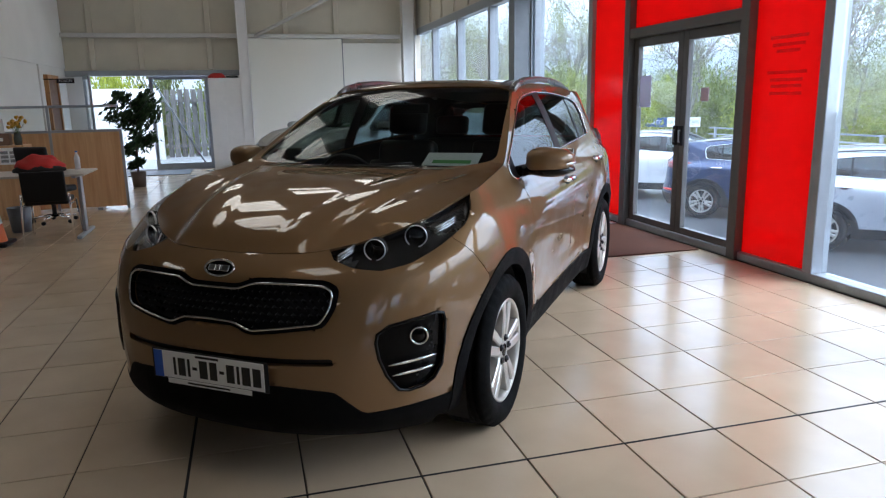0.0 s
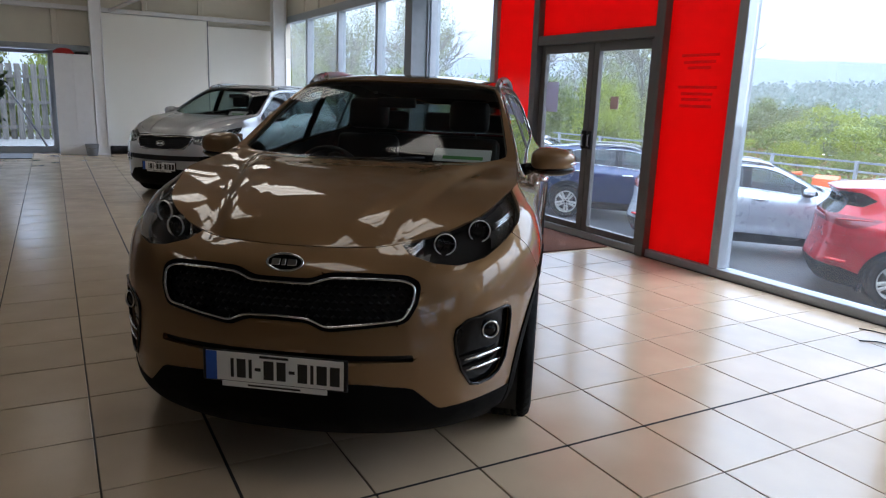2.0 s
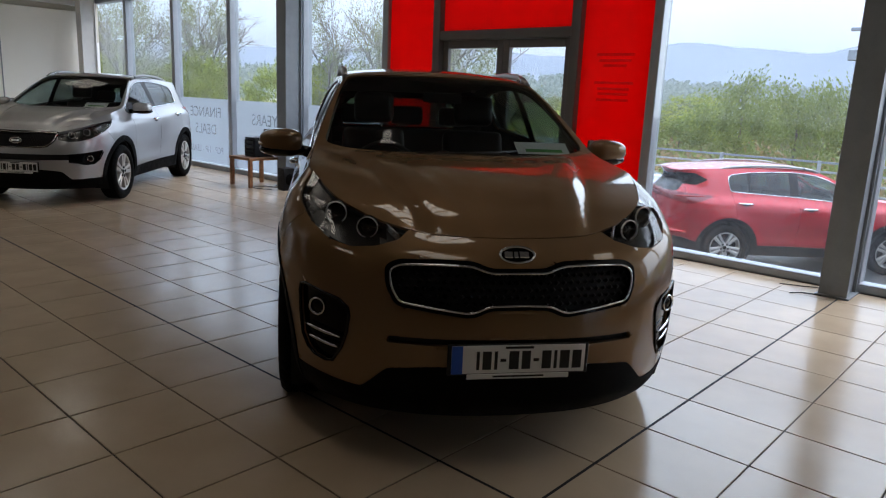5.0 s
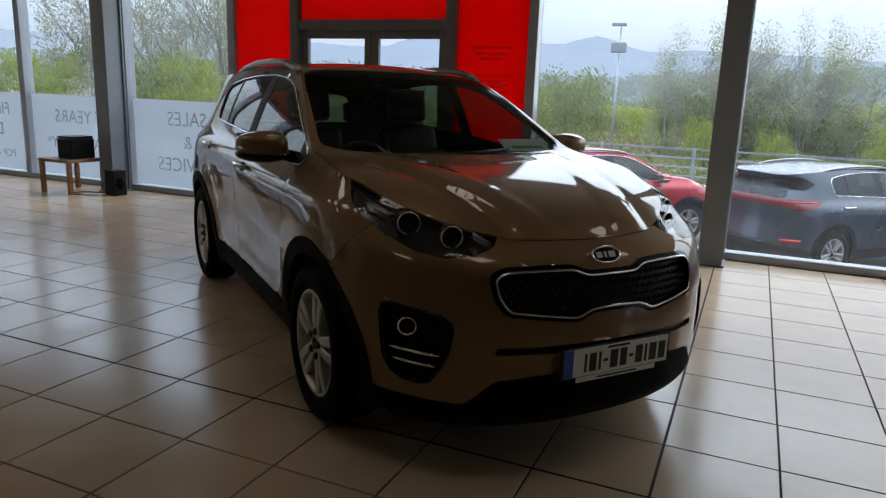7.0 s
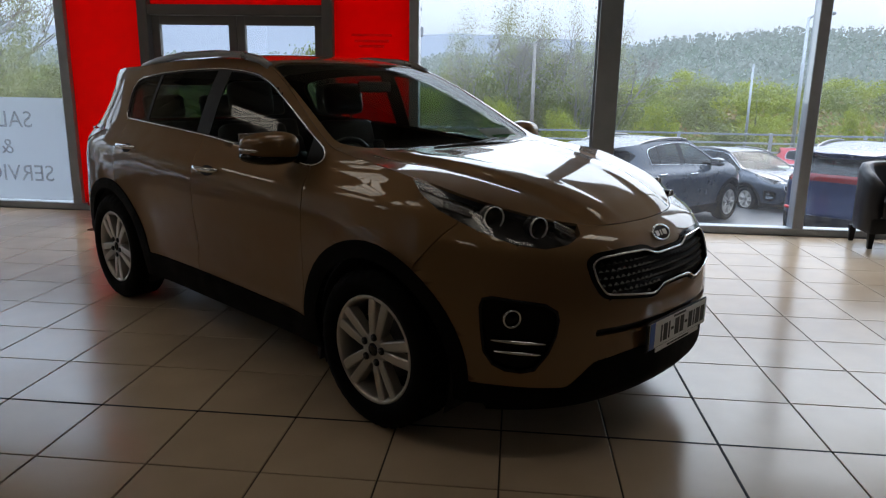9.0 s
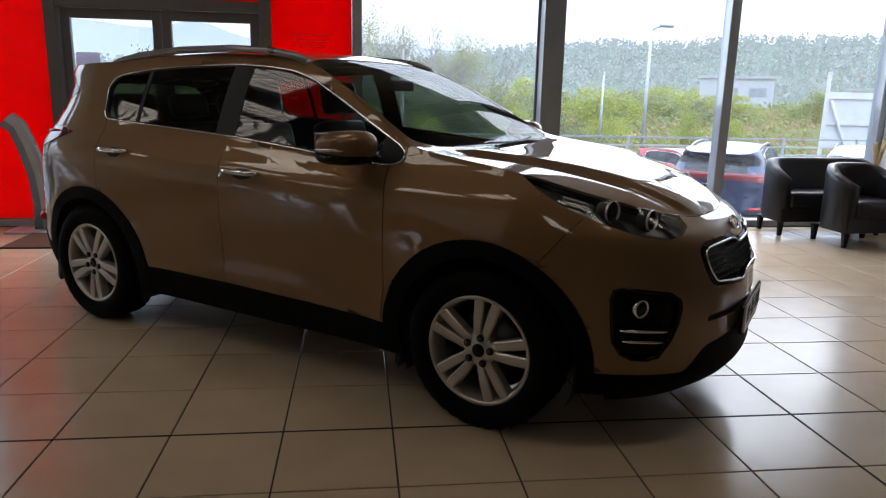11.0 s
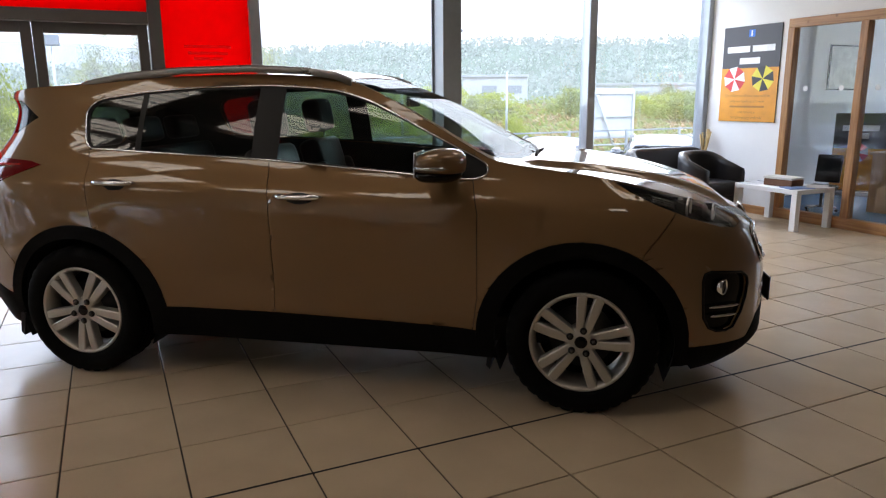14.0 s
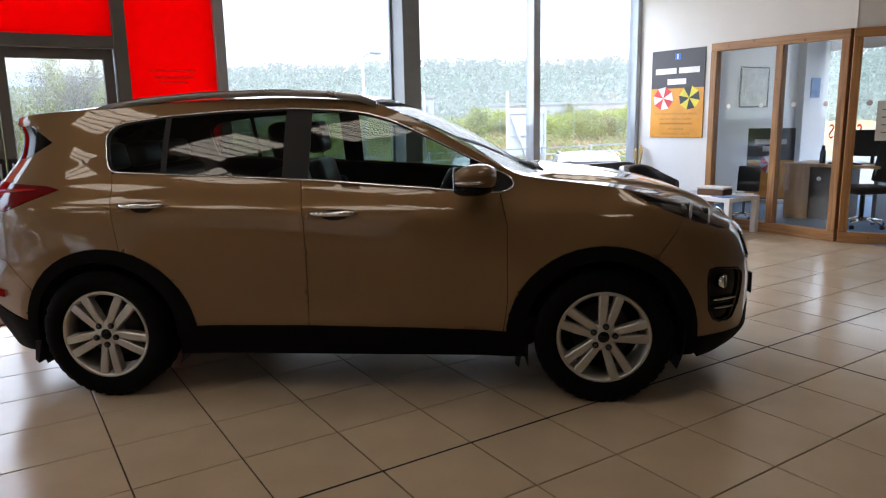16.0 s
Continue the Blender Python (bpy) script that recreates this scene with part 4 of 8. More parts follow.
M_CARGLASS = glass("tinted_car_glass", (0.42, 0.50, 0.48))
M_PRIV = glass("dark_privacy_glass", (0.22, 0.27, 0.26))
M_SCREENG = glass("windscreen_glass", (0.52, 0.58, 0.56), shine=0.32)
M_LENS = glass("clear_lamp_lens", (0.92, 0.93, 0.94))
M_REDLENS = mat("red_lamp_lens", (0.16, 0.005, 0.007), 0.08, vary=0.1)
M_REDBAR = mat("bright_red_lens", (0.55, 0.012, 0.012), 0.12, vary=0.05)
M_REFL = mat("lamp_reflector", (0.55, 0.555, 0.56), 0.22, metal=0.85)
M_SATIN = mat("satin_silver_rail", (0.26, 0.25, 0.24), 0.3, metal=0.85)
M_STUD = mat("grille_stud_gloss", (0.007, 0.007, 0.0075), 0.3, spec=0.25)
M_BUCKET = mat("smoky_lamp_bezel", (0.022, 0.021, 0.020), 0.2, metal=0.2, spec=0.35)
M_BOWL = mat("shaded_lamp_bowl", (0.10, 0.098, 0.095), 0.25, metal=0.7)
M_BARREL = mat("dark_lamp_barrel", (0.03, 0.029, 0.028), 0.25, metal=0.4)
M_RING = mat("bright_lamp_ring", (0.88, 0.88, 0.87), 0.28, metal=0.55)
M_FOG = mat("deep_gloss_black", (0.003, 0.003, 0.0033), 0.16, vary=0.1, spec=0.09)
M_PROJ = mat("projector_glass", (0.012, 0.012, 0.013), 0.06, spec=0.5)
M_LINER = mat("black_inner_liner", (0.008, 0.008, 0.008), 0.85)
M_ROOFL = mat("grey_headlining", (0.16, 0.155, 0.145), 0.9)
M_PLATE = mat("white_plate", (0.80, 0.80, 0.78), 0.35, vary=0.02)
M_BLUE = mat("blue_plate_band", (0.02, 0.10, 0.50), 0.4)
M_INK = mat("black_print", (0.012, 0.012, 0.012), 0.5)


def spokes():
    """One twin-spoke arm of the wheel, in the XZ plane, facing -Y."""
    bm = bmesh.new()
    for s in (-1, 1):
        pts = []
        for r, off, w, d in ((0.040, 0.013, 0.017, -0.006), (0.085, 0.0205, 0.0195, -0.014), (0.15, 0.0305, 0.0222, -0.017), (0.2235, 0.0405, 0.0235, -0.016)):
            c = Vector((s * off, 0, r))
            t = Vector((0.97, 0, -0.24 * s))
            pts.append((c, t, w, d))
        rings_ = []
        for c, t, w, d in pts:
            rings_.append([bm.verts.new(c + t * (k * w) + Vector((0, y, 0))) for k, y in ((-1, 0.034), (-1, d + 0.005), (-0.72, d), (0.72, d), (1, d + 0.005), (1, 0.034))])
        for A, B in zip(rings_, rings_[1:]):
            for j in range(6):
                bm.faces.new((A[j], A[(j + 1) % 6], B[(j + 1) % 6], B[j]))
        bm.faces.new(rings_[0][::-1])
        bm.faces.new(rings_[-1])
    bmesh.ops.recalc_face_normals(bm, faces=bm.faces)
    return bm


def wheel_parts():
    """Meshes of one wheel, axle along Y, outer face towards -Y at y = -0.11."""
    R, rr = 0.349, 0.236
    prof = [(rr, -0.080), (rr + 0.003, -0.100), (rr + 0.03, -0.114), (R - 0.055, -0.118), (R - 0.022, -0.110), (R - 0.008, -0.094)]
    for y in (-0.075, -0.045, -0.015, 0.015, 0.045, 0.075):
        prof += [(R, y - 0.011), (R, y + 0.011), (R - 0.007, y + 0.0125), (R - 0.007, y + 0.0175)]
    prof += [(R - 0.008, 0.094), (R - 0.03, 0.112), (rr + 0.03, 0.112), (rr, 0.09)]
    tyre = lathe(prof, 144, 'Y')
    # cross grooves between the tread blocks, staggered from rib to rib
    for v in tyre.verts:
        rad = math.hypot(v.co.x, v.co.z)
        seg = round(math.degrees(math.atan2(v.co.z, v.co.x)) / 2.5)
        if rad > R - 0.025 and (seg + int((v.co.y + 0.2) / 0.03) * 2) % 4 == 0 and abs(v.co.y) > 0.03:
            k = (rad - (0.008 if rad > R - 0.010 else 0.004)) / rad
            v.co.x *= k
            v.co.z *= k
    rim = lathe([(0.217, 0.09), (0.214, 0.02), (0.212, -0.055), (0.215, -0.082), (0.221, -0.096), (0.226, -0.101), (0.234, -0.103), (0.2385, -0.100), (0.240, -0.090)], 64, 'Y')
    hubm = lathe([(0.0, -0.093), (0.030, -0.093), (0.034, -0.091), (0.066, -0.090), (0.074, -0.080), (0.076, -0.03), (0.03, 0.0), (0.0, 0.0)], 40, 'Y')
    cap = lathe([(0.0, -0.0965), (0.026, -0.0965), (0.0295, -0.093), (0.0, -0.092)], 28, 'Y')
    nut = lathe([(0.0, -0.010), (0.0075, -0.010), (0.009, 0.0), (0.0, 0.004)], 6, 'Y')
    hole_ = lathe([(0.0, -0.0045), (0.0155, -0.0045), (0.0165, 0.002), (0.0, 0.002)], 18, 'Y')
    disc = lathe([(0.0, -0.012), (0.075, -0.012), (0.08, 0.0), (0.150, 0.0), (0.150, 0.022), (0.0, 0.022)], 48, 'Y')
    back = lathe([(0.0, 0.05), (0.205, 0.05), (0.205, 0.085), (0.0, 0.085)], 40, 'Y')
    return tyre, rim, hubm, cap, nut, hole_, disc, back


def as_mesh(name, bm, material, smooth=True, flat_sharp=True):
    me = bpy.data.meshes.new(name)
    bm.to_mesh(me)
    bm.free()
    me.materials.append(material)
    return me


WM = {}


def add_wheel(parent, x, y, z, flip, spin, steer=0.0):
    if not WM:
        t, r, h, c, n, o, d, b = wheel_parts()
        WM.update(tyre=as_mesh("tyre", t, M_TYRE), rim=as_mesh("rim", r, M_ALLOY), hub=as_mesh("hub", h, M_ALLOY), cap=as_mesh("hub_cap", c, M_GLOSSB), nut=as_mesh("wheel_nut", n, M_DISC), socket=as_mesh("nut_socket", o, M_BLACK), disc=as_mesh("brake_disc", d, M_DISC), back=as_mesh("brake_shield", b, M_LINER), spoke=as_mesh("spoke", spokes(), M_ALLOY))
    w = new("wheel")
    w.empty_display_size = 0.1
    w.parent = parent
    w.matrix_local = pose(x, y, z, 0, 0, (180 if flip else 0) + steer) @ pose(0, 0, 0, 0, spin, 0)
    for key, name in (("tyre", "tyre"), ("rim", "rim"), ("hub", "hub"), ("cap", "hub_cap"), ("disc", "brake_disc"), ("back", "brake_shield")):
        o = new(name, WM[key])
        o.parent = w
        if key == "disc":
            o.location.y = 0.0
    for i in range(5):
        o = new("spoke", WM["spoke"])
        o.parent = w
        o.matrix_local = pose(0, -0.083, 0, 0, 72 * i, 0)
        a = radians(72 * i)
        for key, name, yy in (("nut", "wheel_nut", -0.098), ("socket", "nut_socket", -0.0965)):
            o = new(name, WM[key])
            o.parent = w
            o.location = (0.057 * math.sin(a), yy, 0.057 * math.cos(a))
    return w


def bars_plate(parent, m, front=True):
    """A white number plate whose characters are plain bars."""
    p = new("number_plate")
    p.parent = parent
    p.matrix_local = m
    part("backing", box(-0.006, 0.004, -0.275, 0.275, -0.062, 0.060, 0.004), M_BLACK, p)
    part("plate", box(0.004, 0.007, -0.26, 0.26, -0.055, 0.055, 0.001), M_PLATE, p)
    part("band", box(0.0072, 0.0082, -0.26, -0.218, -0.055, 0.055), M_BLUE, p, "blue country band")
    y = -0.165
    for w in (0.012, 0.034, 0.012, 0.022, 0.038, 0.034, 0.022, 0.036, 0.012, 0.038, 0.036):
        hgt = 0.036 if w != 0.022 else 0.006
        part("bar", box(0.0072, 0.0080, y, y + w, -0.004 - hgt, -0.004 + hgt), M_INK, p)
        y += w + 0.0115
    part("bar", box(0.0072, 0.0080, -0.055, 0.055, 0.041, 0.050), M_INK, p)
    if front:
        part("bar", box(0.004, 0.0075, -0.20, 0.20, -0.078, -0.057, 0.002), M_PLATE, p, "white strip under the plate")
        part("bar", box(0.0076, 0.0082, -0.10, 0.10, -0.071, -0.064), M_INK, p)
    return p


def seat_mesh(w=0.5):
    bm = bmesh.new()
    add_box(bm, -0.25, 0.27, -w / 2, w / 2, 0.0, 0.16, 0.05, 3)
    for sgn in (-1, 1):
        add_box(bm, -0.2, 0.25, sgn * w * 0.5 - 0.05, sgn * w * 0.5 + 0.05, 0.05, 0.21, 0.04, 3)
    return bm


def back_mesh(w=0.5, h=0.62):
    bm = bmesh.new()
    add_box(bm, -0.07, 0.07, -w / 2 + 0.03, w / 2 - 0.03, 0.0, h, 0.06, 3)
    for sgn in (-1, 1):
        add_box(bm, -0.04, 0.10, sgn * w * 0.44 - 0.05, sgn * w * 0.44 + 0.05, 0.05, h * 0.75, 0.045, 3)
    bmesh.ops.rotate(bm, matrix=Matrix.Rotation(radians(-16), 3, 'Y'), verts=bm.verts)
    return bm


def rest_mesh():
    bm = box(-0.06, 0.06, -0.14, 0.14, 0.0, 0.21, 0.055, 4)
    bmesh.ops.rotate(bm, matrix=Matrix.Rotation(radians(-10), 3, 'Y'), verts=bm.verts)
    return bm


def build_car(name, label, body_paint, m, detail=True):
    car = thing(name, label, "car", m, group="" )
    sk = cut_skin()

    def one(nm, names, material, **kw):
        lab = kw.pop("label", "")
        return part(nm, take(sk, names, both=True, **kw), material, car, lab)

    def two(nm, names, material, **kw):
        lab = kw.pop("label", "")
        a = take(sk, names, **kw)
        b = mirrored(a)
        return part(nm, a, material, car, lab), part(nm, b, material, car, lab)

    one("hood", ["hood"], body_paint, gap=0.002)
    one("roof", ["roof"], body_paint, gap=0.001)
    ws = one("windscreen", ["windscreen"], M_SCREENG, push=-0.003, gap=0.0, skirt=0.0, label="tinted glass windscreen")
    one("front_bumper", ["front_bumper"], body_paint, gap=0.0018, skirt=0.035)
    one("tailgate", ["tailgate"], body_paint, gap=0.002)
    one("rear_bumper", ["rear_bumper"], body_paint, gap=0.002)
    two("body_side", ["flank"], body_paint, gap=0.0015)
    two("fender", ["fender"], body_paint, gap=0.0018)
    fd = two("front_door", ["front_door"], body_paint, gap=0.002)
    rd = two("rear_door", ["rear_door"], body_paint, gap=0.002)
    two("wheel_arch_trim", ["arch_cladding"], M_CLAD, push=0.006, gap=0.0005, skirt=0.04, label="black plastic arch trim")
    two("wheel_arch_trim", ["arch_cladding_rear"], M_CLAD, push=0.006, gap=0.0005, skirt=0.04, label="black plastic arch trim")
    two("sill_trim", ["sill_cladding"], M_CLAD, push=0.006, gap=0.0, skirt=0.06, label="black plastic sill trim")
    one("lower_bumper", ["lower_bumper"], M_CLAD, push=0.003, gap=0.0, skirt=0.04, label="black plastic lower bumper")
    one("lower_rear_bumper", ["lower_rear_bumper"], M_CLAD, push=0.005, gap=0.0, skirt=0.04, label="black plastic lower bumper")
    two("tail_light", ["tail_light"], M_REDLENS, push=0.004, skirt=0.012, label="red tail light")
    rw = one("rear_window", ["rear_window"], M_PRIV, push=-0.002, skirt=0.0, label="dark tinted rear window")
    two("pillar_trim", ["pillar_trim"], M_BLACK, push=-0.002, skirt=0.008, label="black pillar trim")
    two("spoiler_fin", ["spoiler_fin"], M_GLOSSB, push=0.001, skirt=0.008, label="gloss black fin under the spoiler")
    glasses = [ws, rw]
    glasses += two("side_window", ["side_window"], M_CARGLASS, push=-0.004, skirt=0.0, label="tinted front side window")
    glasses += two("rear_side_window", ["rear_side_window"], M_PRIV, push=-0.004, skirt=0.0, label="dark tinted rear side window")
    glasses += two("quarter_window", ["quarter_window"], M_PRIV, push=-0.004, skirt=0.0, label="dark tinted quarter window")
    for g in glasses:
        g.visible_shadow = False

    # inner liner that closes the gaps and lines the cabin
    part("inner_liner", take(sk, ["flank", "front_bumper", "fender", "front_door", "rear_door", "rear_bumper", "lower_rear_bumper", "lower_bumper", "tailgate", "hood", "tail_light", "sill_cladding", "slot", "arch_cladding", "arch_cladding_rear"], push=-0.03, skirt=0.0, both=True), M_LINER, car)
    part("headlining", take(sk, ["roof"], push=-0.035, skirt=0.0, both=True), M_ROOFL, car, "grey fabric headlining")
    one("lower_slot", ["slot"], M_BLACK, push=-0.02, skirt=0.0)

    # grille
    part("grille_surround", take(sk, ["grille_frame"], push=0.004, skirt=0.02, both=True), M_GLOSSB, car, "gloss black grille surround")
    gb = part("grille", take(sk, ["grille_back"], push=-0.022, skirt=0.0, both=True), M_BLACK, car, "black studded grille")
    ln = []
    for p in GRILLE_IN:
        if p[0] > 0.04 and (not ln or (Vector(p) - Vector(ln[-1])).length > 0.004):
            ln.append(p)
    ln = [(0.0, GRILLE_IN_MID[0])] + ln + [(0.0, GRILLE_IN_MID[1])]
    ring_pts = [on_front(y, z, 0.008) for y, z in ln] + [on_front(-y, z, 0.008) for y, z in ln[-2:0:-1]]
    part("grille_chrome", tube(ring_pts, 0.0048, 8, True), M_CHROME, car, "chrome grille outline")
    if detail:
        st = bmesh.new()
        dz = 0.0300
        for i in range(9):
            for k in range(-17, 18):
                y, z = (k + 0.5 * (i % 2)) * 0.0310, 0.655 + i * dz * 0.86
                if inside((abs(y), z), [(q[0] if q[0] > 1e-6 else -0.1, q[1]) for q in [(0.5 * 0 + p[0] * 0.97, p[1]) for p in GRILLE_IN]]):
                    c = on_front(y, z, -0.020)
                    r = 0.0108
                    b4 = [st.verts.new(c + Vector((0, sy * r * 1.25, sz * r))) for sy, sz in ((-1, 0), (0, -1), (1, 0), (0, 1))]
                    tip = st.verts.new(c + Vector((0.014, 0, 0.004)))
                    for j in range(4):
                        st.faces.new((b4[j], b4[(j + 1) % 4], tip))
        part("grille_studs", st, M_STUD, gb)
    # emblem: plain oval with three plain strokes
    c = on_front(0, EMBLEM_Z, 0.004 if not OLDER else 0.012)
    em = new("emblem")
    em.parent = car
    em.matrix_local = Matrix.Translation(c) @ pose(0, 0, 0, 0, -32 if not OLDER else -14, 0)
    rim_ = bmesh.new()
    add_tube(rim_, [(0.004, 0.068 * math.cos(radians(a)), 0.033 * math.sin(radians(a))) for a in range(0, 360, 12)], 0.0055, 6, True)
    part("rim", rim_, M_CHROME, em)
    part("plate", prism([(0.066 * math.cos(radians(a)), 0.031 * math.sin(radians(a))) for a in range(0, 360, 12)], -0.004, 0.004, "YZ"), M_GLOSSB, em)
    for y, w in ((-0.034, 0.016), (-0.004, 0.008), (0.028, 0.018)):
        part("stroke", box(0.004, 0.007, y - w, y + w, -0.013, 0.013, 0.002), M_CHROME, em)
    bars_plate(car, Matrix.Translation(on_front(0, PLATE_Z, 0.012)) @ pose(0, 0, 0, 0, 0, 0))

    # head lamps: bucket, projectors, running light under a clear lens
    for sgn in (1, -1):
        lens_bm = take(sk, ["headlight_lens"], push=0.001, skirt=0.0)
        buck = take(sk, ["headlight_lens"], push=-0.045, skirt=0.0)
        if sgn < 0:
            lens_bm, buck = mirrored(lens_bm), mirrored(buck)
        lamp = new("headlight")
        lamp.parent = car
        tagged(lamp, "clear-lensed headlight with dark bucket")
        ls = part("lens", lens_bm, M_LENS, lamp, "clear lens")
        ls.visible_shadow = False
        part("bucket", buck, M_BUCKET, lamp, "smoky dark chrome bucket")
        rimtube = take(sk, ["headlight_lens"], push=0.002, skirt=0.0)
        for ang, z, r in ((30.0, 0.842, 0.036), (39.0, 0.878, 0.038)) if OLDER else ((32.0, 0.918, 0.041), (41.5, 0.955, 0.043)):
            q = on_nose(ang, z, -0.052)
            q.y *= sgn
            face = Matrix.Translation(q) @ pose(0, 0, 0, 0, 0, sgn * ang * 0.45) @ pose(0, 0, 0, 0, 90, 0)
            outer = ang > 40
            for prof_, mm, nn, ll in (
                    ([(r * 1.06, -0.02), (r * 1.02, 0.022), (r * 0.97, 0.022), (r * 0.93, 0.0)], M_BOWL if outer else M_BARREL, "projector_barrel", "lamp barrel"),
                    ([(r * 1.035, 0.021), (r * 1.055, 0.025), (r * 1.045, 0.029), (r * 1.0, 0.031), (r * 0.965, 0.029), (r * 0.95, 0.025), (r * 0.965, 0.021)], M_RING, "projector_ring", "bright chrome ring"),
                    ([(r * 0.94, 0.006), (r * 0.8, 0.010), (r * 0.55, 0.015), (r * 0.28, 0.018), (0.0, 0.019)], M_PROJ, "projector_lens", "dark projector lens")):
                le = lathe(prof_, 28)
                bmesh.ops.transform(le, matrix=face, verts=le.verts)
                part(nn, le, mm, lamp, ll)
            for k in range(0 if outer else 3):
                a_ = radians(90 + 120 * k)
                rib = tube([face @ Vector((math.cos(a_) * r * t, math.sin(a_) * r * t, 0.021 - 0.006 * t)) for t in (0.0, 0.5, 0.94)], 0.0028, 6)
                part("divider", rib, M_BARREL, lamp)
        # bowls coloured dark as shaded, behind the outer projector and at the inner tip
        for a0, a1 in ((20.0, 27.6), (42.6, 60.0)):
            bowl = take(sk, ["headlight_lens"], push=-0.034, skirt=0.0)
            away = []
            for f in bowl.faces:
                c = f.calc_center_median()
                an = polar(c)[0]
                if not a0 < an < a1 or (a0 > 40 and c.z > 0.990 + 0.006 * (an - 42.6)):
                    away.append(f)
            bmesh.ops.delete(bowl, geom=away, context='FACES')
            if sgn < 0:
                bowl = mirrored(bowl)
            if bowl.faces:
                part("reflector", bowl, M_BOWL, lamp, "lamp reflector darkened as if shaded")
            else:
                bowl.free()
        for ang0, ang1, z0, z1 in ((23.5, 26.5, 0.822, 0.838), (44.0, 50.0, 0.905, 0.940)) if OLDER else ((24.0, 27.5, 0.893, 0.925), (45.5, 52.0, 0.967, 1.000)):
            pts = [on_nose(ang0 + (ang1 - ang0) * t, z0 + (z1 - z0) * t, -0.030) for t in (0, 0.25, 0.5, 0.75, 1)]
            bmr = bmesh.new()
            for row in range(3):
                add_tube(bmr, [Vector((p.x, p.y * sgn, p.z + (row - 1) * 0.010)) for p in pts], 0.0055, 8)
            part("reflector_rib", bmr, M_REFL, lamp, "ribbed bright reflector")
        # fog lamp housing
        fb = take(sk, ["fog_housing"], push=-0.014, skirt=0.0)
        if sgn < 0:
            fb = mirrored(fb)
        fog = new("fog_lamp")
        fog.parent = car
        part("housing", fb, M_FOG, fog, "gloss black fog lamp housing")
        ed = [on_nose(a, z, 0.002) for a, z in FOG]
        part("bezel", tube([Vector((p.x, p.y * sgn, p.z)) for p in ed], 0.007, 6, True), M_GLOSSB, fog)
        q = on_nose(38.6, FOG_Z, -0.006)
        q.y *= sgn
        face = Matrix.Translation(q) @ pose(0, 0, 0, 0, 0, sgn * 30) @ pose(0, 0, 0, 0, 90, 0)
        for prof_, mm, nn in (([(0.036, -0.012), (0.037, 0.008), (0.033, 0.012), (0.029, 0.006)], M_CHROME, "ring"), ([(0.030, 0.0), (0.022, 0.006), (0.0, 0.009)], M_GLOSSB, "lens")):
            b_ = lathe(prof_, 26)
            bmesh.ops.transform(b_, matrix=face, verts=b_.verts)
            part(nn, b_, mm, fog)
        for z, a0, a1 in () if OLDER else ((0.508, 32.6, 42.2), (0.464, 33.3, 41.6)):
            pts = [on_nose(a0 + (a1 - a0) * t / 6, z + 0.010 * t / 6, 0.004) for t in range(7)]
            part("slat", tube([Vector((p.x, p.y * sgn, p.z)) for p in pts], [0.003, 0.006, 0.007, 0.007, 0.007, 0.006, 0.003], 6), M_CHROME, fog, "chrome slat")

        # chrome line round the side windows
        pts = [on_side(x, z, 0.003) for x, z in DLO]
        part("window_trim", tube([Vector((p.x, p.y * sgn, p.z)) for p in pts], 0.0052, 6, True), M_CHROME, car, "chrome window line")
        # handles
        for dr, x0, x1, z in ((fd, -0.165, 0.085, 0.992), (rd, -1.175, -0.925, 1.040)):
            door = dr[0 if sgn > 0 else 1]
            xs = [x0 + (x1 - x0) * t / 8 for t in range(9)]
            off = [0.004, 0.026, 0.034, 0.036, 0.036, 0.036, 0.034, 0.026, 0.004]
            pts = [on_side(x, z, o) for x, o in zip(xs, off)]
            hb = tube([Vector((p.x, p.y * sgn, p.z)) for p in pts], [0.008, 0.013, 0.014, 0.014, 0.014, 0.014, 0.014, 0.013, 0.008], 10)
            part("door_handle", hb, M_CHROME, door, "chrome door handle")
            # black cup on the door skin paints the shade behind the handle
            cup = bmesh.new()
            bmesh.ops.create_uvsphere(cup, u_segments=20, v_segments=8, radius=1)
            for v in cup.verts:
                p = on_side(x0 + 0.13 + v.co.x * 0.085, z - 0.012 + v.co.z * 0.034, 0.0)
                v.co = Vector((p.x, (p.y - 0.004 + v.co.y * 0.006) * sgn, p.z))
            part("handle_recess", cup, M_LINER, door, smooth=True)
        # mirror
        mi = new("wing_mirror")
        mi.parent = car
        tagged(mi, "body-coloured wing mirror with indicator")
        shell = bmesh.new()
        bmesh.ops.create_uvsphere(shell, u_segments=28, v_segments=18, radius=1)
        for v in shell.verts:
            a, b, c_ = v.co
            a = math.copysign(abs(a) ** 0.75, a)
            c_ = math.copysign(abs(c_) ** 0.7, c_)
            b = math.copysign(abs(b) ** 0.8, b)
            fx = 0.112 * a if a > 0 else 0.082 * a
            v.co = Vector((0.668 + fx + b * -0.03, sgn * (0.950 + 0.118 * b), 1.165 + 0.067 * c_ * (1 - 0.12 * b) * (1 - 0.18 * max(0, -a))))
        part("shell", shell, body_paint, mi, smooth=True)
        low_ = bmesh.new()
        bmesh.ops.create_uvsphere(low_, u_segments=24, v_segments=14, radius=1)
        for v in low_.verts:
            a, b, c_ = v.co
            a = math.copysign(abs(a) ** 0.75, a)
            v.co = Vector((0.662 + (0.108 * a if a > 0 else 0.080 * a) - b * 0.03, sgn * (0.951 + 0.1195 * b), 1.116 + 0.038 * c_))
        part("lower_shell", low_, M_GLOSSB, mi, smooth=True)
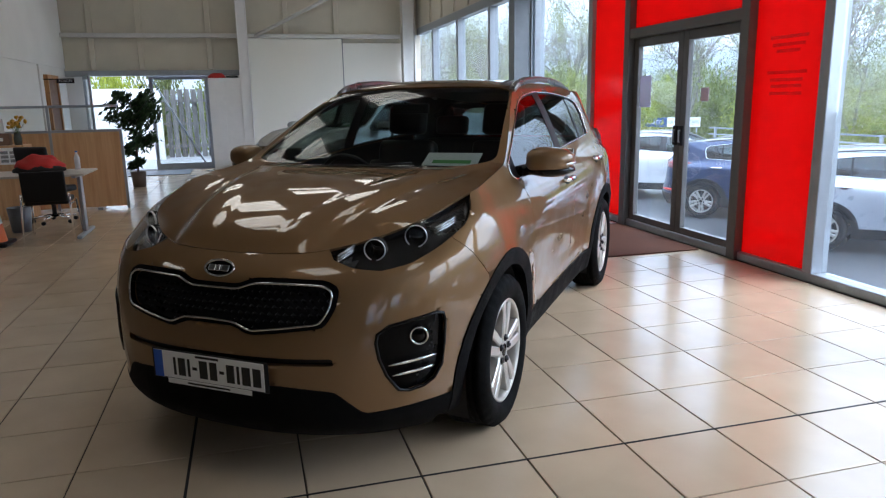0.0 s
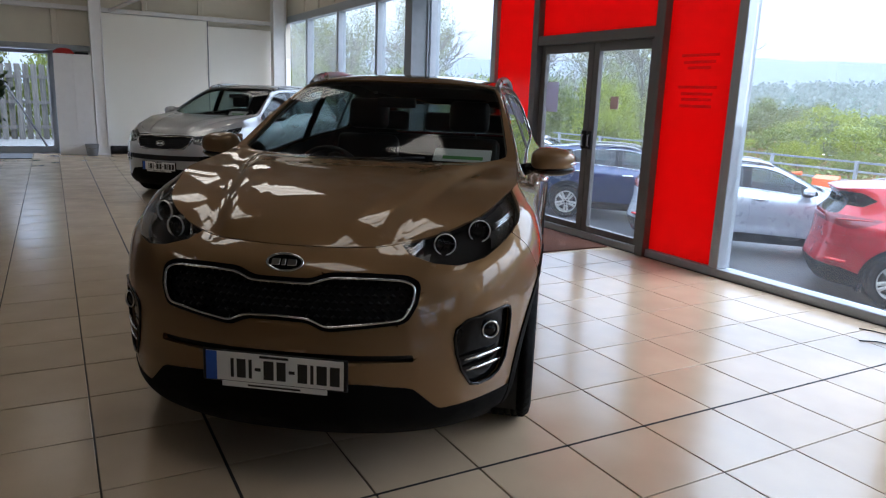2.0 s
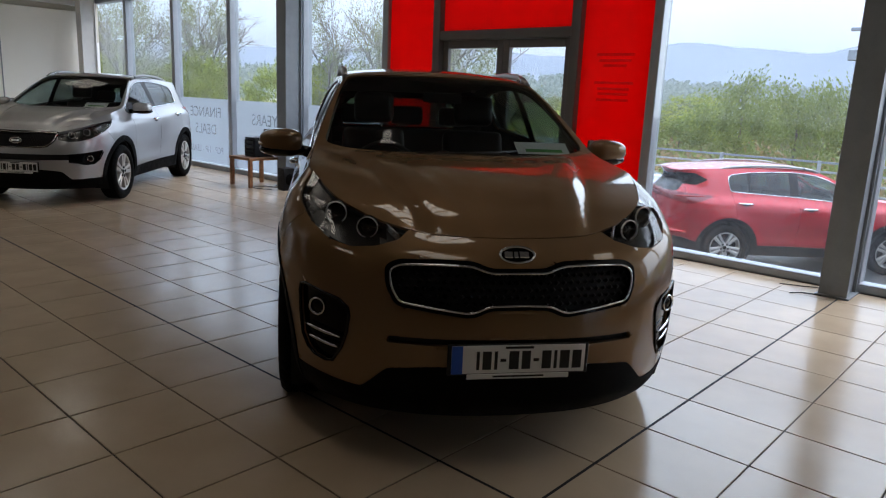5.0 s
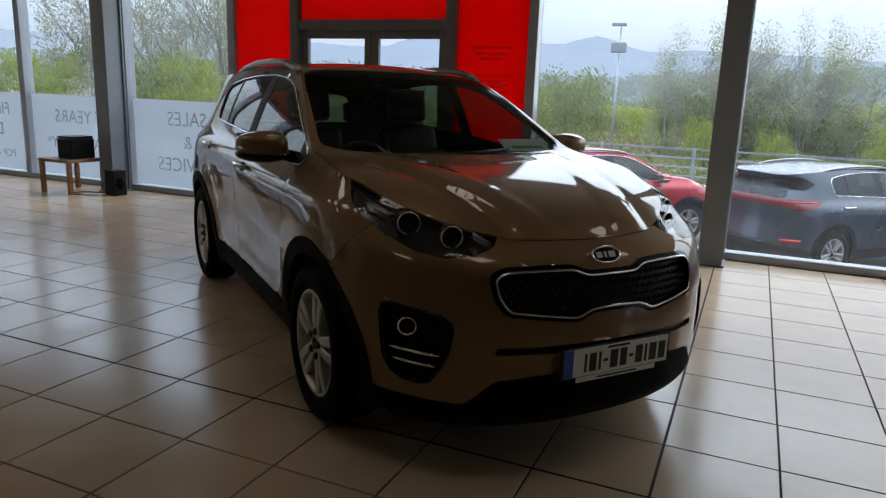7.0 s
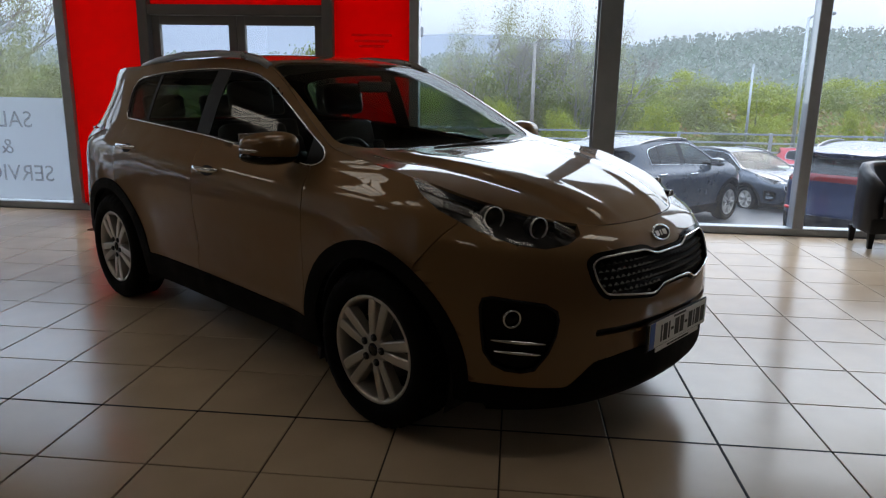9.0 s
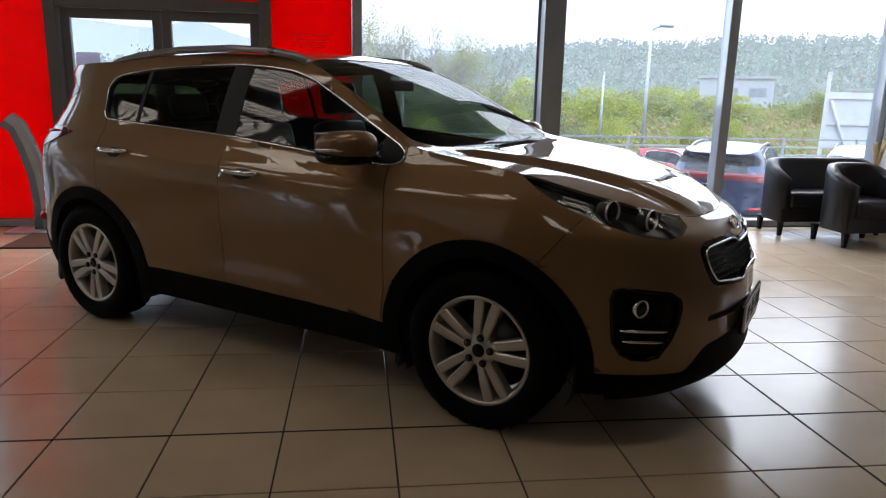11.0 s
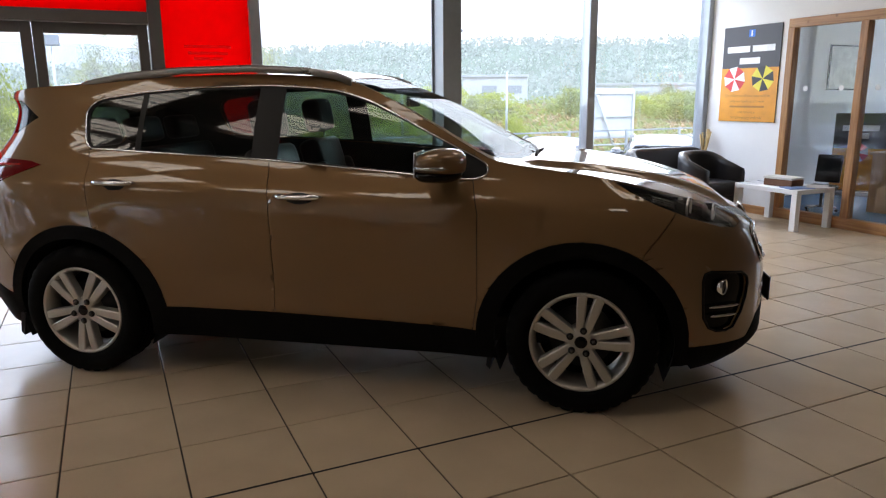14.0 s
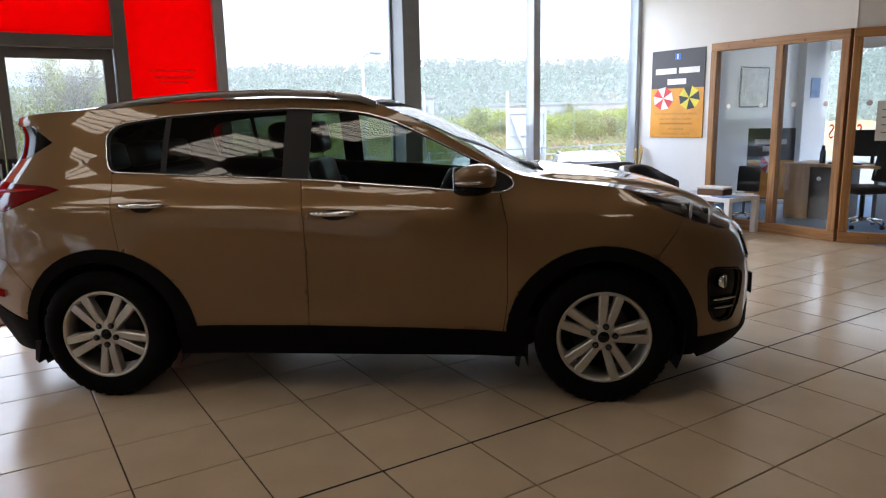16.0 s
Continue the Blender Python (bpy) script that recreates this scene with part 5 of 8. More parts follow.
        ip = [Vector((0.648 + 0.108 * math.sin(radians(a)), sgn * (0.945 + 0.122 * math.cos(radians(a))), 1.150)) for a in range(-35, 75, 11)]
        part("indicator", tube(ip, 0.0095, 6), M_REFL, mi, "clear indicator strip")
        part("glass", box(0.578, 0.586, sgn * 0.955 - 0.095, sgn * 0.955 + 0.095, 1.11, 1.22, 0.004), M_REFL, mi, "mirror glass")
        part("stalk", tube([Vector((0.70, sgn * 0.775, 1.10)), Vector((0.68, sgn * 0.83, 1.115)), Vector((0.66, sgn * 0.89, 1.115))], [0.035, 0.03, 0.028], 10), M_GLOSSB, mi)
        # bright bar in the tail lamp, reflector in the rear bumper
        tb_ = [ring('T', a_, 1.128 - 0.0006 * a_) for a_ in (14, 20, 27, 35, 44, 54)]
        part("lamp_bar", tube([Vector((q_.x - 0.007, (q_.y + 0.006) * sgn, q_.z)) for q_ in tb_], [0.004, 0.009, 0.010, 0.010, 0.010, 0.008], 6), M_REDBAR, car, "bright red lamp bar")
        rb_ = [ring('T', a_, 0.555) for a_ in (30, 38, 46, 55)]
        part("reflector", tube([Vector((q_.x - 0.004, (q_.y + 0.004) * sgn, q_.z)) for q_ in rb_], [0.02, 0.026, 0.026, 0.02], 8), M_REDBAR, car, "red bumper reflector")
        # roof rail
        rp = [(0.15, 1.553, 0.585), (0.06, 1.588, 0.585), (-0.1, 1.612, 0.588), (-0.4, 1.628, 0.590), (-0.8, 1.622, 0.590), (-1.15, 1.596, 0.585), (-1.36, 1.562, 0.58), (-1.47, 1.525, 0.578)]
        rl = bmesh.new()
        rn = []
        for x, z, y in [(x_, z_ - 0.020, y_) for x_, z_, y_ in rp]:
            rn.append([rl.verts.new((x, sgn * (y + dy), z + dz)) for dy, dz in ((-0.016, -0.022), (-0.014, 0.010), (-0.006, 0.016), (0.008, 0.014), (0.018, 0.004), (0.018, -0.022))])
        for A, B in zip(rn, rn[1:]):
            for j in range(6):
                rl.faces.new((A[j], A[(j + 1) % 6], B[(j + 1) % 6], B[j])).smooth = True
        rl.faces.new(rn[0])
        rl.faces.new(rn[-1])
        bmesh.ops.recalc_face_normals(rl, faces=rl.faces)
        part("roof_rail", rl, M_SATIN, car, "satin silver roof rail")
        # wheel houses and mud flaps
        for ax in (AXF - 0.005, AXR + 0.02):
            wh = bmesh.new()
            A, B = [], []
            for i in range(25):
                a = radians(-25 + 230 * i / 24)
                A.append(wh.verts.new((ax + 0.415 * math.cos(a), sgn * 0.86, HUBZ + 0.415 * math.sin(a))))
                B.append(wh.verts.new((ax + 0.40 * math.cos(a), sgn * 0.50, HUBZ + 0.40 * math.sin(a))))
            for i in range(24):
                wh.faces.new((A[i], A[i + 1], B[i + 1], B[i])).smooth = True
            cc = wh.verts.new((ax, sgn * 0.50, HUBZ))
            for i in range(24):
                wh.faces.new((B[i], B[i + 1], cc))
            part("wheel_house", wh, M_LINER, car)
            part("mud_flap", prism([(ax - 0.40, 0.30), (ax - 0.43, 0.30), (ax - 0.445, 0.19), (ax - 0.425, 0.17)], sgn * 0.70, sgn * 0.86, "XZ"), M_BLACK, car)
            add_wheel(car, ax, sgn * 0.803, HUBZ + 0.004, sgn > 0, 10 if ax > 0 else 34)
        # wiper
        wpz = [(1.045, -0.25 if sgn > 0 else 0.52, 1.142), (1.03, 0.05 if sgn > 0 else 0.30, 1.152), (0.985, 0.30 if sgn > 0 else -0.02, 1.168)] if sgn > 0 else [(1.035, 0.52, 1.130), (1.045, 0.25, 1.146), (1.035, 0.0, 1.153)]
        part("wiper", tube([Vector(p) for p in wpz], [0.012, 0.009, 0.006], 6), M_BLACK, car, "black wiper arm")
    part("cowl", prism([(1.075, 0.0), (1.06, 0.3), (1.02, 0.55), (0.93, 0.72), (0.89, 0.70), (0.98, 0.45), (1.005, 0.2), (1.01, 0), (1.005, -0.2), (0.98, -0.45), (0.89, -0.70), (0.93, -0.72), (1.02, -0.55), (1.06, -0.3)], 1.085, 1.118, "XY"), M_BLACK, car)
    part("underbody", box(-1.95, 1.95, -0.62, 0.62, 0.255, 0.31, 0.02), M_LINER, car)
    part("cabin_floor", box(-1.85, 1.2, -0.80, 0.80, 0.30, 0.42), M_LINER, car)

    # cabin
    dash = bmesh.new()
    add_box(dash, 0.62, 1.02, -0.74, 0.74, 0.62, 1.03, 0.09, 4)
    add_box(dash, 0.54, 0.70, -0.14, 0.14, 0.45, 1.00, 0.04, 2)
    part("dashboard", dash, M_BLACK, car)
    wr = bmesh.new()
    add_tube(wr, [(0, 0.185 * math.cos(radians(a)), 0.185 * math.sin(radians(a))) for a in range(0, 360, 12)], 0.016, 8, True)
    add_box(wr, -0.012, 0.012, -0.17, 0.17, -0.03, 0.03, 0.01)
    add_box(wr, -0.012, 0.012, -0.02, 0.02, -0.17, 0.0, 0.008)
    add_box(wr, -0.025, 0.02, -0.07, 0.07, -0.07, 0.06, 0.02)
    bmesh.ops.transform(wr, matrix=pose(0.45, -0.36, 0.99, 0, 24, 0), verts=wr.verts)
    part("steering_wheel", wr, M_LEATH, car, "black leather steering wheel")
    for y in (-0.36, 0.36):
        s = new("car_seat")
        s.parent = car
        s.matrix_local = pose(-0.02, y, 0.50)
        part("cushion", seat_mesh(), M_LEATH, s, smooth=True)
        b = back_mesh()
        bmesh.ops.translate(b, vec=(-0.24, 0, 0.10), verts=b.verts)
        part("backrest", b, M_LEATH, s, smooth=True)
        r_ = rest_mesh()
        bmesh.ops.translate(r_, vec=(-0.385, 0, 0.74), verts=r_.verts)
        part("headrest", r_, M_LEATH, s, smooth=True)
        part("headrest_post", tube([(-0.385, 0.05, 0.66), (-0.39, 0.05, 0.78)], 0.007), M_CHROME, s)
    s = new("rear_bench")
    s.parent = car
    s.matrix_local = pose(-1.0, 0, 0.50)
    part("cushion", seat_mesh(1.30), M_LEATH, s, smooth=True)
    b = back_mesh(1.34, 0.58)
    bmesh.ops.translate(b, vec=(-0.26, 0, 0.10), verts=b.verts)
    part("backrest", b, M_LEATH, s, smooth=True)
    for y in (-0.42, 0.0, 0.42):
        r_ = rest_mesh()
        bmesh.ops.scale(r_, vec=(1, 1, 0.75), verts=r_.verts)
        bmesh.ops.translate(r_, vec=(-0.44, y, 0.69), verts=r_.verts)
        part("headrest", r_, M_LEATH, s, smooth=True)
    part("rear_view_mirror", box(0.30, 0.325, -0.12, 0.12, 1.40, 1.46, 0.012, 2), M_BLACK, car)
    sk.free()
    return car


M_BRONZE = paint("bronze_metallic_paint", (0.208, 0.121, 0.055), 0.42, 0.45)
hero = build_car("parked_car", "glossy bronze metallic crossover car on tiled showroom floor", M_BRONZE, pose(1.118, 4.445, 0, 0, 0, 232.47))

# the older model: deep trapezoid grille, lower lamps, a dark band between flat fog lamps
GRILLE = rounded([(0, 0.885), (0.36, 0.888), (0.462, 0.878), (0.43, 0.78), (0.35, 0.705), (0.20, 0.692), (0, 0.690)], 0.02)
GRILLE_IN = rounded([(0, 0.868), (0.10, 0.868), (0.13, 0.876), (0.355, 0.876), (0.440, 0.866), (0.412, 0.784), (0.338, 0.718), (0.20, 0.705), (0.12, 0.698), (0, 0.702)], 0.018)
SLOT = rounded([(0, 0.555), (0, 0.620), (0.60, 0.620), (0.66, 0.555)], 0.008)
FOG = [(27.0, 0.530), (27.0, 0.618), (34.0, 0.628), (40.0, 0.642), (46.5, 0.662), (47.0, 0.640), (44.5, 0.555), (41.0, 0.505), (36.0, 0.495)]
LAMP = [(21.5, 0.875), (22.5, 0.790), (27.5, 0.772), (33.0, 0.776), (38.5, 0.800), (45.4, 0.850), (52.0, 0.905), (57.0, 0.958), (60.0, 1.015), (52.0, 1.000), (42.0, 0.962), (32.0, 0.915)]
EMBLEM_Z, PLATE_Z, FOG_Z, GRILLE_IN_MID, OLDER = 0.778, 0.475, 0.568, (0.868, 0.702), True
M_SILVER = paint("silver_metallic_paint", (0.44, 0.45, 0.455), 0.55, 0.38)
M_SILVER.node_tree.nodes["Principled BSDF"].inputs["Coat Roughness"].default_value = 0.09
silver = build_car("parked_car", "silver metallic crossover car on tiled showroom floor", M_SILVER, pose(1.80, 11.66, 0, 0, 0, 225.5) @ Matrix.Diagonal((0.96, 0.94, 0.965, 1)))
REPAINT = {}


def another_car(name, label, body_paint, m, group):
    """A car of the same build in another paint."""
    c = copy_thing(hero, m)
    c.name = name
    tagged(c, label, "car", group)
    for o in c.children_recursive:
        if o.data and o.data.materials and o.data.materials[0] == M_BRONZE:
            key = (o.data.name, body_paint.name)
            if key not in REPAINT:
                me = o.data.copy()
                me.materials[0] = body_paint
                REPAINT[key] = me
            o.data = REPAINT[key]
    return c


tagged(hero, group="cars in the showroom")
tagged(silver, group="cars in the showroom")
# papers behind the windscreens
for c, y0 in ((hero, 0.33), (silver, 0.25)):
    o = part("dash_card", prism([(0, 0), (0.30, 0), (0.30, 0.12), (0, 0.12)], 0.0, 0.002, "XY"), M_PAPER, c, "white and green dealer card")
    o.matrix_local = Matrix(((0, -0.883, 0.469, 0.925), (1, 0, 0, y0), (0, 0.469, 0.883, 1.150), (0, 0, 0, 1)))
    g = part("card_print", prism([(0.05, 0.02), (0.26, 0.02), (0.26, 0.05), (0.05, 0.05)], 0.0022, 0.003, "XY"), mat("green_print", (0.10, 0.35, 0.08), 0.6), o)

LOT = -1.0
outside = [
    ("red", paint("red_paint", (0.40, 0.012, 0.018), 0.2, 0.3), "wet red crossover car parked outside", pose(10.05, 4.78, LOT, 0, 0, -46)),
    ("grey", paint("slate_grey_paint", (0.035, 0.045, 0.060), 0.3, 0.3), "wet slate grey crossover car parked outside", pose(10.23, 0.82, LOT, 0, 0, -42.4)),
    ("blue", paint("dark_blue_paint", (0.012, 0.025, 0.075), 0.3, 0.3), "wet dark blue crossover car parked outside", pose(10.1, -3.05, LOT, 0, 0, -38.5)),
    ("pale", paint("pale_silver_paint", (0.40, 0.43, 0.47), 0.3, 0.3), "wet pale silver crossover car parked outside", pose(10.2, 8.6, LOT, 0, 0, -46)),
    ("white", paint("white_paint", (0.72, 0.73, 0.74), 0.0, 0.3), "wet white crossover car parked outside", pose(10.4, 15.4, LOT, 0, 0, -46)),
    ("blue2", None, "wet dark blue crossover car parked outside", pose(10.4, 12, LOT, 0, 0, -46)),
    ("silver2", None, "wet silver crossover car parked outside", pose(9.5, -5.5, LOT, 0, 0, -38)),
    ("silver3", None, "wet silver crossover car parked outside by the building", pose(9.2, -8.6, LOT, 0, 0, -38)),
    ("grey2", None, "wet slate grey crossover car parked facing the building", pose(14.2, -2.1, LOT - 0.185, 0, 0, -160) @ Matrix.Diagonal((0.9, 0.9, 0.78, 1))),
    ("red2", None, "wet red crossover car parked beyond the first row", pose(15.3, -4.7, LOT - 0.24, 0, 0, -165) @ Matrix.Diagonal((0.9, 0.9, 0.78, 1))),
]
lot_paint = {k: p for k, p, _, _ in outside if p}
lot_paint.update(blue2=lot_paint["blue"], silver2=lot_paint["pale"], silver3=lot_paint["pale"], grey2=lot_paint["grey"], red2=lot_paint["red"])
for key, _, lab, m in outside:
    another_car("parked_car", lab, lot_paint[key], m, "cars parked outside")

# ---- lettering on the frosted film, seen from behind ----
def film_words(win, words, y, z, size):
    bm = text_mesh(words, size, 0.0008)
    # read from outside, so mirrored within
    bmesh.ops.transform(bm, matrix=Matrix(((0, 0, 1, 0), (1, 0, 0, 0), (0, 1, 0, 0), (0, 0, 0, 1))), verts=bm.verts)
    bmesh.ops.translate(bm, vec=(XF - 0.015, y, z), verts=bm.verts)
    return part("film_lettering", bm, M_FLET, win, "grey lettering on the film")
film_words(windows[3], "SALES", 9.08, 0.98, 0.26)
film_words(windows[3], "&", 9.08, 0.68, 0.24)
film_words(windows[3], "SERVICES", 9.08, 0.38, 0.26)
film_words(windows[4], "7 YEARS", 11.08, 0.92, 0.26)
film_words(windows[4], "WARRANTY*", 11.08, 0.55, 0.22)
film_words(windows[5], "FINANCE", 13.05, 0.98, 0.26)
film_words(windows[5], "DEALS", 13.05, 0.68, 0.26)
film_words(windows[5], "PCP - HP - LEASE", 13.05, 0.32, 0.16)

# ---- waiting corner: tub chairs, low table, poster ----
def tub_seat(name, label, m, half, square):
    """A tub seat: a U-shaped shell, high behind, open in front."""
    c = thing(name, label, "chair" if half < 0.5 else "sofa", m, group="tub seats by the window")
    bm = bmesh.new()
    inn = half - 0.11
    outer, inner_ = [], []
    for i in range(29):
        a = radians(-8 + 196 * i / 28)
        cx, sy = math.cos(a), math.sin(a)
        cx = math.copysign(abs(cx) ** square, cx)
        sy = max(sy, 0) ** (square if square < 1 else 1.0) if sy > 0 else sy
        outer.append((half * cx, 0.33 * sy))
        inner_.append((inn * cx, 0.215 * sy))
    outer = [(half, -0.32)] + outer[1:-1] + [(-half, -0.32)]
    inner_ = [(inn + 0.01, -0.32)] + inner_[1:-1] + [(-inn - 0.01, -0.32)]
    cols = []
    for (ox, oy), (ix, iy) in zip(outer, inner_):
        h = 0.57 + 0.17 * smooth01((oy + 0.32) / 0.62)
        prof = [(ox * 0.975, oy * 0.97, 0.14), (ox, oy, 0.20), (ox * 1.008, oy * 1.01, h - 0.05), (ox * 0.985, oy * 0.98, h - 0.012), ((ox + ix) / 2, (oy + iy) / 2, h), (ix * 1.015, iy * 1.02, h - 0.012), (ix, iy, h - 0.05), (ix, iy, 0.30)]
        cols.append([bm.verts.new(p) for p in prof])
    for A, B in zip(cols, cols[1:]):
        for j in range(7):
            bm.faces.new((A[j], B[j], B[j + 1], A[j + 1]))
    bm.faces.new(cols[0])
    bm.faces.new(cols[-1][::-1])
    bmesh.ops.recalc_face_normals(bm, faces=bm.faces)
    part("shell", bm, M_LEATH, c, smooth=True)
    part("seat_cushion", box(-inn - 0.005, inn + 0.005, -0.335, 0.21, 0.27, 0.43, 0.045, 4), M_LEATH, c, smooth=True)
    part("front_rail", box(-half + 0.02, half - 0.02, -0.325, -0.27, 0.14, 0.275, 0.015, 2), M_LEATH, c)
    for sx in (-1, 1):
        for sy in (-1, 1):
            lg = bmesh.new()
            lx, ly = sx * (half - 0.06), sy * 0.25
            add_box(lg, lx - 0.03, lx + 0.03, ly - 0.03, ly + 0.03, 0.0, 0.15, 0.004)
            for v in lg.verts:
                if v.co.z < 0.05:
                    v.co.x, v.co.y = lx + (v.co.x - lx) * 0.65, ly + (v.co.y - ly) * 0.65
            part("leg", lg, M_BLACK, c)
    return c
tub_seat("tub_chair", "black leather tub chair with short dark legs", pose(3.315, -0.575, 0, 0, 0, -86) @ Matrix.Diagonal((1.02, 0.86, 1.08, 1)), 0.345, 1.0)
tub_seat("tub_sofa", "black leather two-seat tub sofa under the window", pose(3.885, -0.565, 0, 0, 0, -90) @ Matrix.Diagonal((1.0, 0.76, 1.08, 1)), 0.62, 0.55)

wt = thing("side_table", "low white lacquered square side table", "table", pose(2.62, -1.07, 0))
part("tabletop", box(-0.42, 0.42, -0.30, 0.30, 0.40, 0.45, 0.004), M_WHITE, wt)
for sx in (-1, 1):
    for sy in (-1, 1):
        part("leg", box(sx * 0.385 - 0.035, sx * 0.385 + 0.035, sy * 0.265 - 0.035, sy * 0.265 + 0.035, 0, 0.40, 0.003), M_WHITE, wt)
bx = thing("storage_box", "brown wicker box with a pale lid on the table", "box", pose(2.60, -1.04, 0.45, 0, 0, 8))
part("body", box(-0.17, 0.17, -0.12, 0.12, 0, 0.075, 0.008), mat("brown_wicker", (0.16, 0.075, 0.04), 0.8, bump=1.0, bump_scale=90), bx)
part("lid", box(-0.175, 0.175, -0.125, 0.125, 0.076, 0.10, 0.006), mat("pale_cloth", (0.6, 0.57, 0.52), 0.8), bx)
for i, (x, y, r, col) in enumerate([(2.92, -0.86, 12, (0.55, 0.55, 0.58)), (2.35, -0.86, -20, (0.12, 0.2, 0.4)), (2.30, -1.12, 35, (0.5, 0.45, 0.4)), (2.88, -1.14, -8, (0.4, 0.42, 0.45))]):
    tagged(link_mesh("magazine", box(-0.105, 0.105, -0.148, 0.148, 0, 0.006 + 0.003 * i, 0.001), mat("magazine_cover", col, 0.35, vary=0.5, scale=9)), "glossy magazine lying on the white table", "magazine", "magazines on the table").matrix_world = pose(x, y - 0.09, 0.4502, 0, 0, r)

ps = tagged(link_mesh("wall_poster", box(3.02, 3.87, YS + 0.001, YS + 0.012, 1.11, 2.33, 0.002), mat("poster_charcoal", (0.035, 0.033, 0.042), 0.4)), "charcoal and orange umbrella poster on white wall", "poster")
part("lower_field", box(3.022, 3.868, YS + 0.0122, YS + 0.0136, 1.112, 1.80), mat("poster_orange", (0.72, 0.30, 0.02), 0.45), ps, "orange lower field")
M_PRW, M_PRR, M_PRY, M_PRK, M_PRB = (mat("print_white", (0.85, 0.85, 0.85), 0.5), mat("print_red", (0.65, 0.04, 0.04), 0.5), mat("print_yellow", (0.75, 0.65, 0.05), 0.5), mat("print_black", (0.02, 0.02, 0.02), 0.5), mat("print_blue", (0.02, 0.16, 0.62), 0.5))
part("badge", box(3.40, 3.49, YS + 0.0122, YS + 0.0136, 2.19, 2.28), M_PRB, ps, "small blue square")
part("badge_stroke", box(3.438, 3.456, YS + 0.0138, YS + 0.0148, 2.20, 2.27), M_PRW, ps)
for x0, x1, z in ((3.10, 3.42, 2.04), (3.46, 3.80, 2.04), (3.30, 3.60, 1.89)):
    part("title_bar", box(x0, x1, YS + 0.0122, YS + 0.0136, z - 0.04, z + 0.04), M_PRW, ps, "white lettering bar")
M_PRBR = mat("print_brown", (0.42, 0.17, 0.02), 0.5)
for i, words in enumerate(("On collection of your new vehicle,", "why not leave us a review", "", "and receive a", "complimentary umbrella")):
    z = 1.445 - i * 0.07
    if words:
        tx = text_mesh(words, 0.052, 0.0006)
        bmesh.ops.transform(tx, matrix=pose(3.445, YS + 0.0140, z, 90, 0, 180) @ Matrix.Diagonal((0.93, 1, 1, 1)), verts=tx.verts)
        part("lettering", tx, M_PRBR, ps)
    else:
        part("text_bar", box(3.445 - 0.26, 3.445 + 0.26, YS + 0.0138, YS + 0.0146, z - 0.012, z + 0.012), M_PRBR, ps)
for cx, m1, m2 in ((3.66, M_PRR, M_PRW), (3.24, M_PRY, M_PRK)):
    for s in range(8):
        a0, a1 = radians(45 * s + 12), radians(45 * s + 57)
        b_ = prism([(cx, 1.66), (cx + 0.165 * math.cos(a0), 1.66 + 0.165 * math.sin(a0)), (cx + 0.165 * math.cos(a1), 1.66 + 0.165 * math.sin(a1))], YS + 0.0138, YS + 0.0146, "XZ")
        part("umbrella_segment", b_, (m1, m2)[s % 2], ps)

ps.matrix_world = pose(3.532, 0, 1.70) @ Matrix.Diagonal((1.016, 1, 0.945, 1)) @ pose(-3.445, 0, -1.72)
tw = thing("twig_vase", "small vase with dried twigs on the floor beside a sofa", "vase", pose(4.06, -1.29, 0))
part("vase", lathe([(0.0, 0.0), (0.06, 0.0), (0.085, 0.12), (0.06, 0.42), (0.035, 0.62), (0.045, 0.66)], 20), mat("grey_ceramic", (0.4, 0.38, 0.35), 0.4), tw)
rng = random.Random(5)
for i in range(9):
    a, l = rng.uniform(0, 6.28), rng.uniform(0.22, 0.36)
    part("twig", tube([(0, 0, 0.5), (0.02 * math.cos(a), 0.02 * math.sin(a), 0.7), (0.07 * math.cos(a), 0.07 * math.sin(a), 0.66 + l)], [0.006, 0.006, 0.012], 5), mat("dry_straw", (0.5, 0.36, 0.16), 0.8) if i == 0 else bpy.data.materials["dry_straw"], tw)

# skirting under the poster
setting("baseboard_1", box(3.01, XF - 0.1, YS + 0.001, YS + 0.02, 0.0, 0.10, 0.004), M_PINEH, "pine skirting board", "baseboard")

# ---- office behind timber glazing ----
def timber_screen(name, x0, x1, posts, m):
    s = thing(name, "pine-framed office glazing with clear panes", "glazed screen", m, kind="structure")
    part("sill", box(x0, x1, -0.06, 0.03, 0.0, 0.12, 0.006), M_PINEH, s)
    part("head", box(x0, x1, -0.06, 0.03, 2.20, 2.30, 0.006), M_PINEH, s)
    for p in posts:
        part("post", box(p - 0.045, p + 0.045, -0.065, 0.035, 0.12, 2.20, 0.006), M_PINE, s)
    for a, b in zip(posts, posts[1:]):
        g = part("pane", box(a + 0.045, b - 0.045, -0.018, -0.012, 0.12, 2.20), M_CLEAR, s, "clear glass pane")
        g.visible_shadow = False
        for dx in (0.25, 0.75):
            part("sticker", prism([(a + (b - a) * dx + 0.03 * math.cos(radians(q)), 1.52 + 0.03 * math.sin(radians(q))) for q in range(0, 360, 24)], -0.0115, -0.0105, "XZ"), M_PAPER, s, "round white safety sticker")
    return s
timber_screen("window_office_1", 1.29, 3.01, (1.335, 2.085, 2.965), pose(0, YS, 0))
timber_screen("window_office_2", -1.30, 0.0, (-1.255, -0.65, -0.045), pose(1.27, YS, 0, 0, 0, 28))
setting("wall_over_office_2", box(-1.3, 0.0, -0.12, 0.0, 2.30, H), M_WALL, "white plaster wall over the office glazing", "wall").matrix_world = pose(1.27, YS, 0, 0, 0, 28)
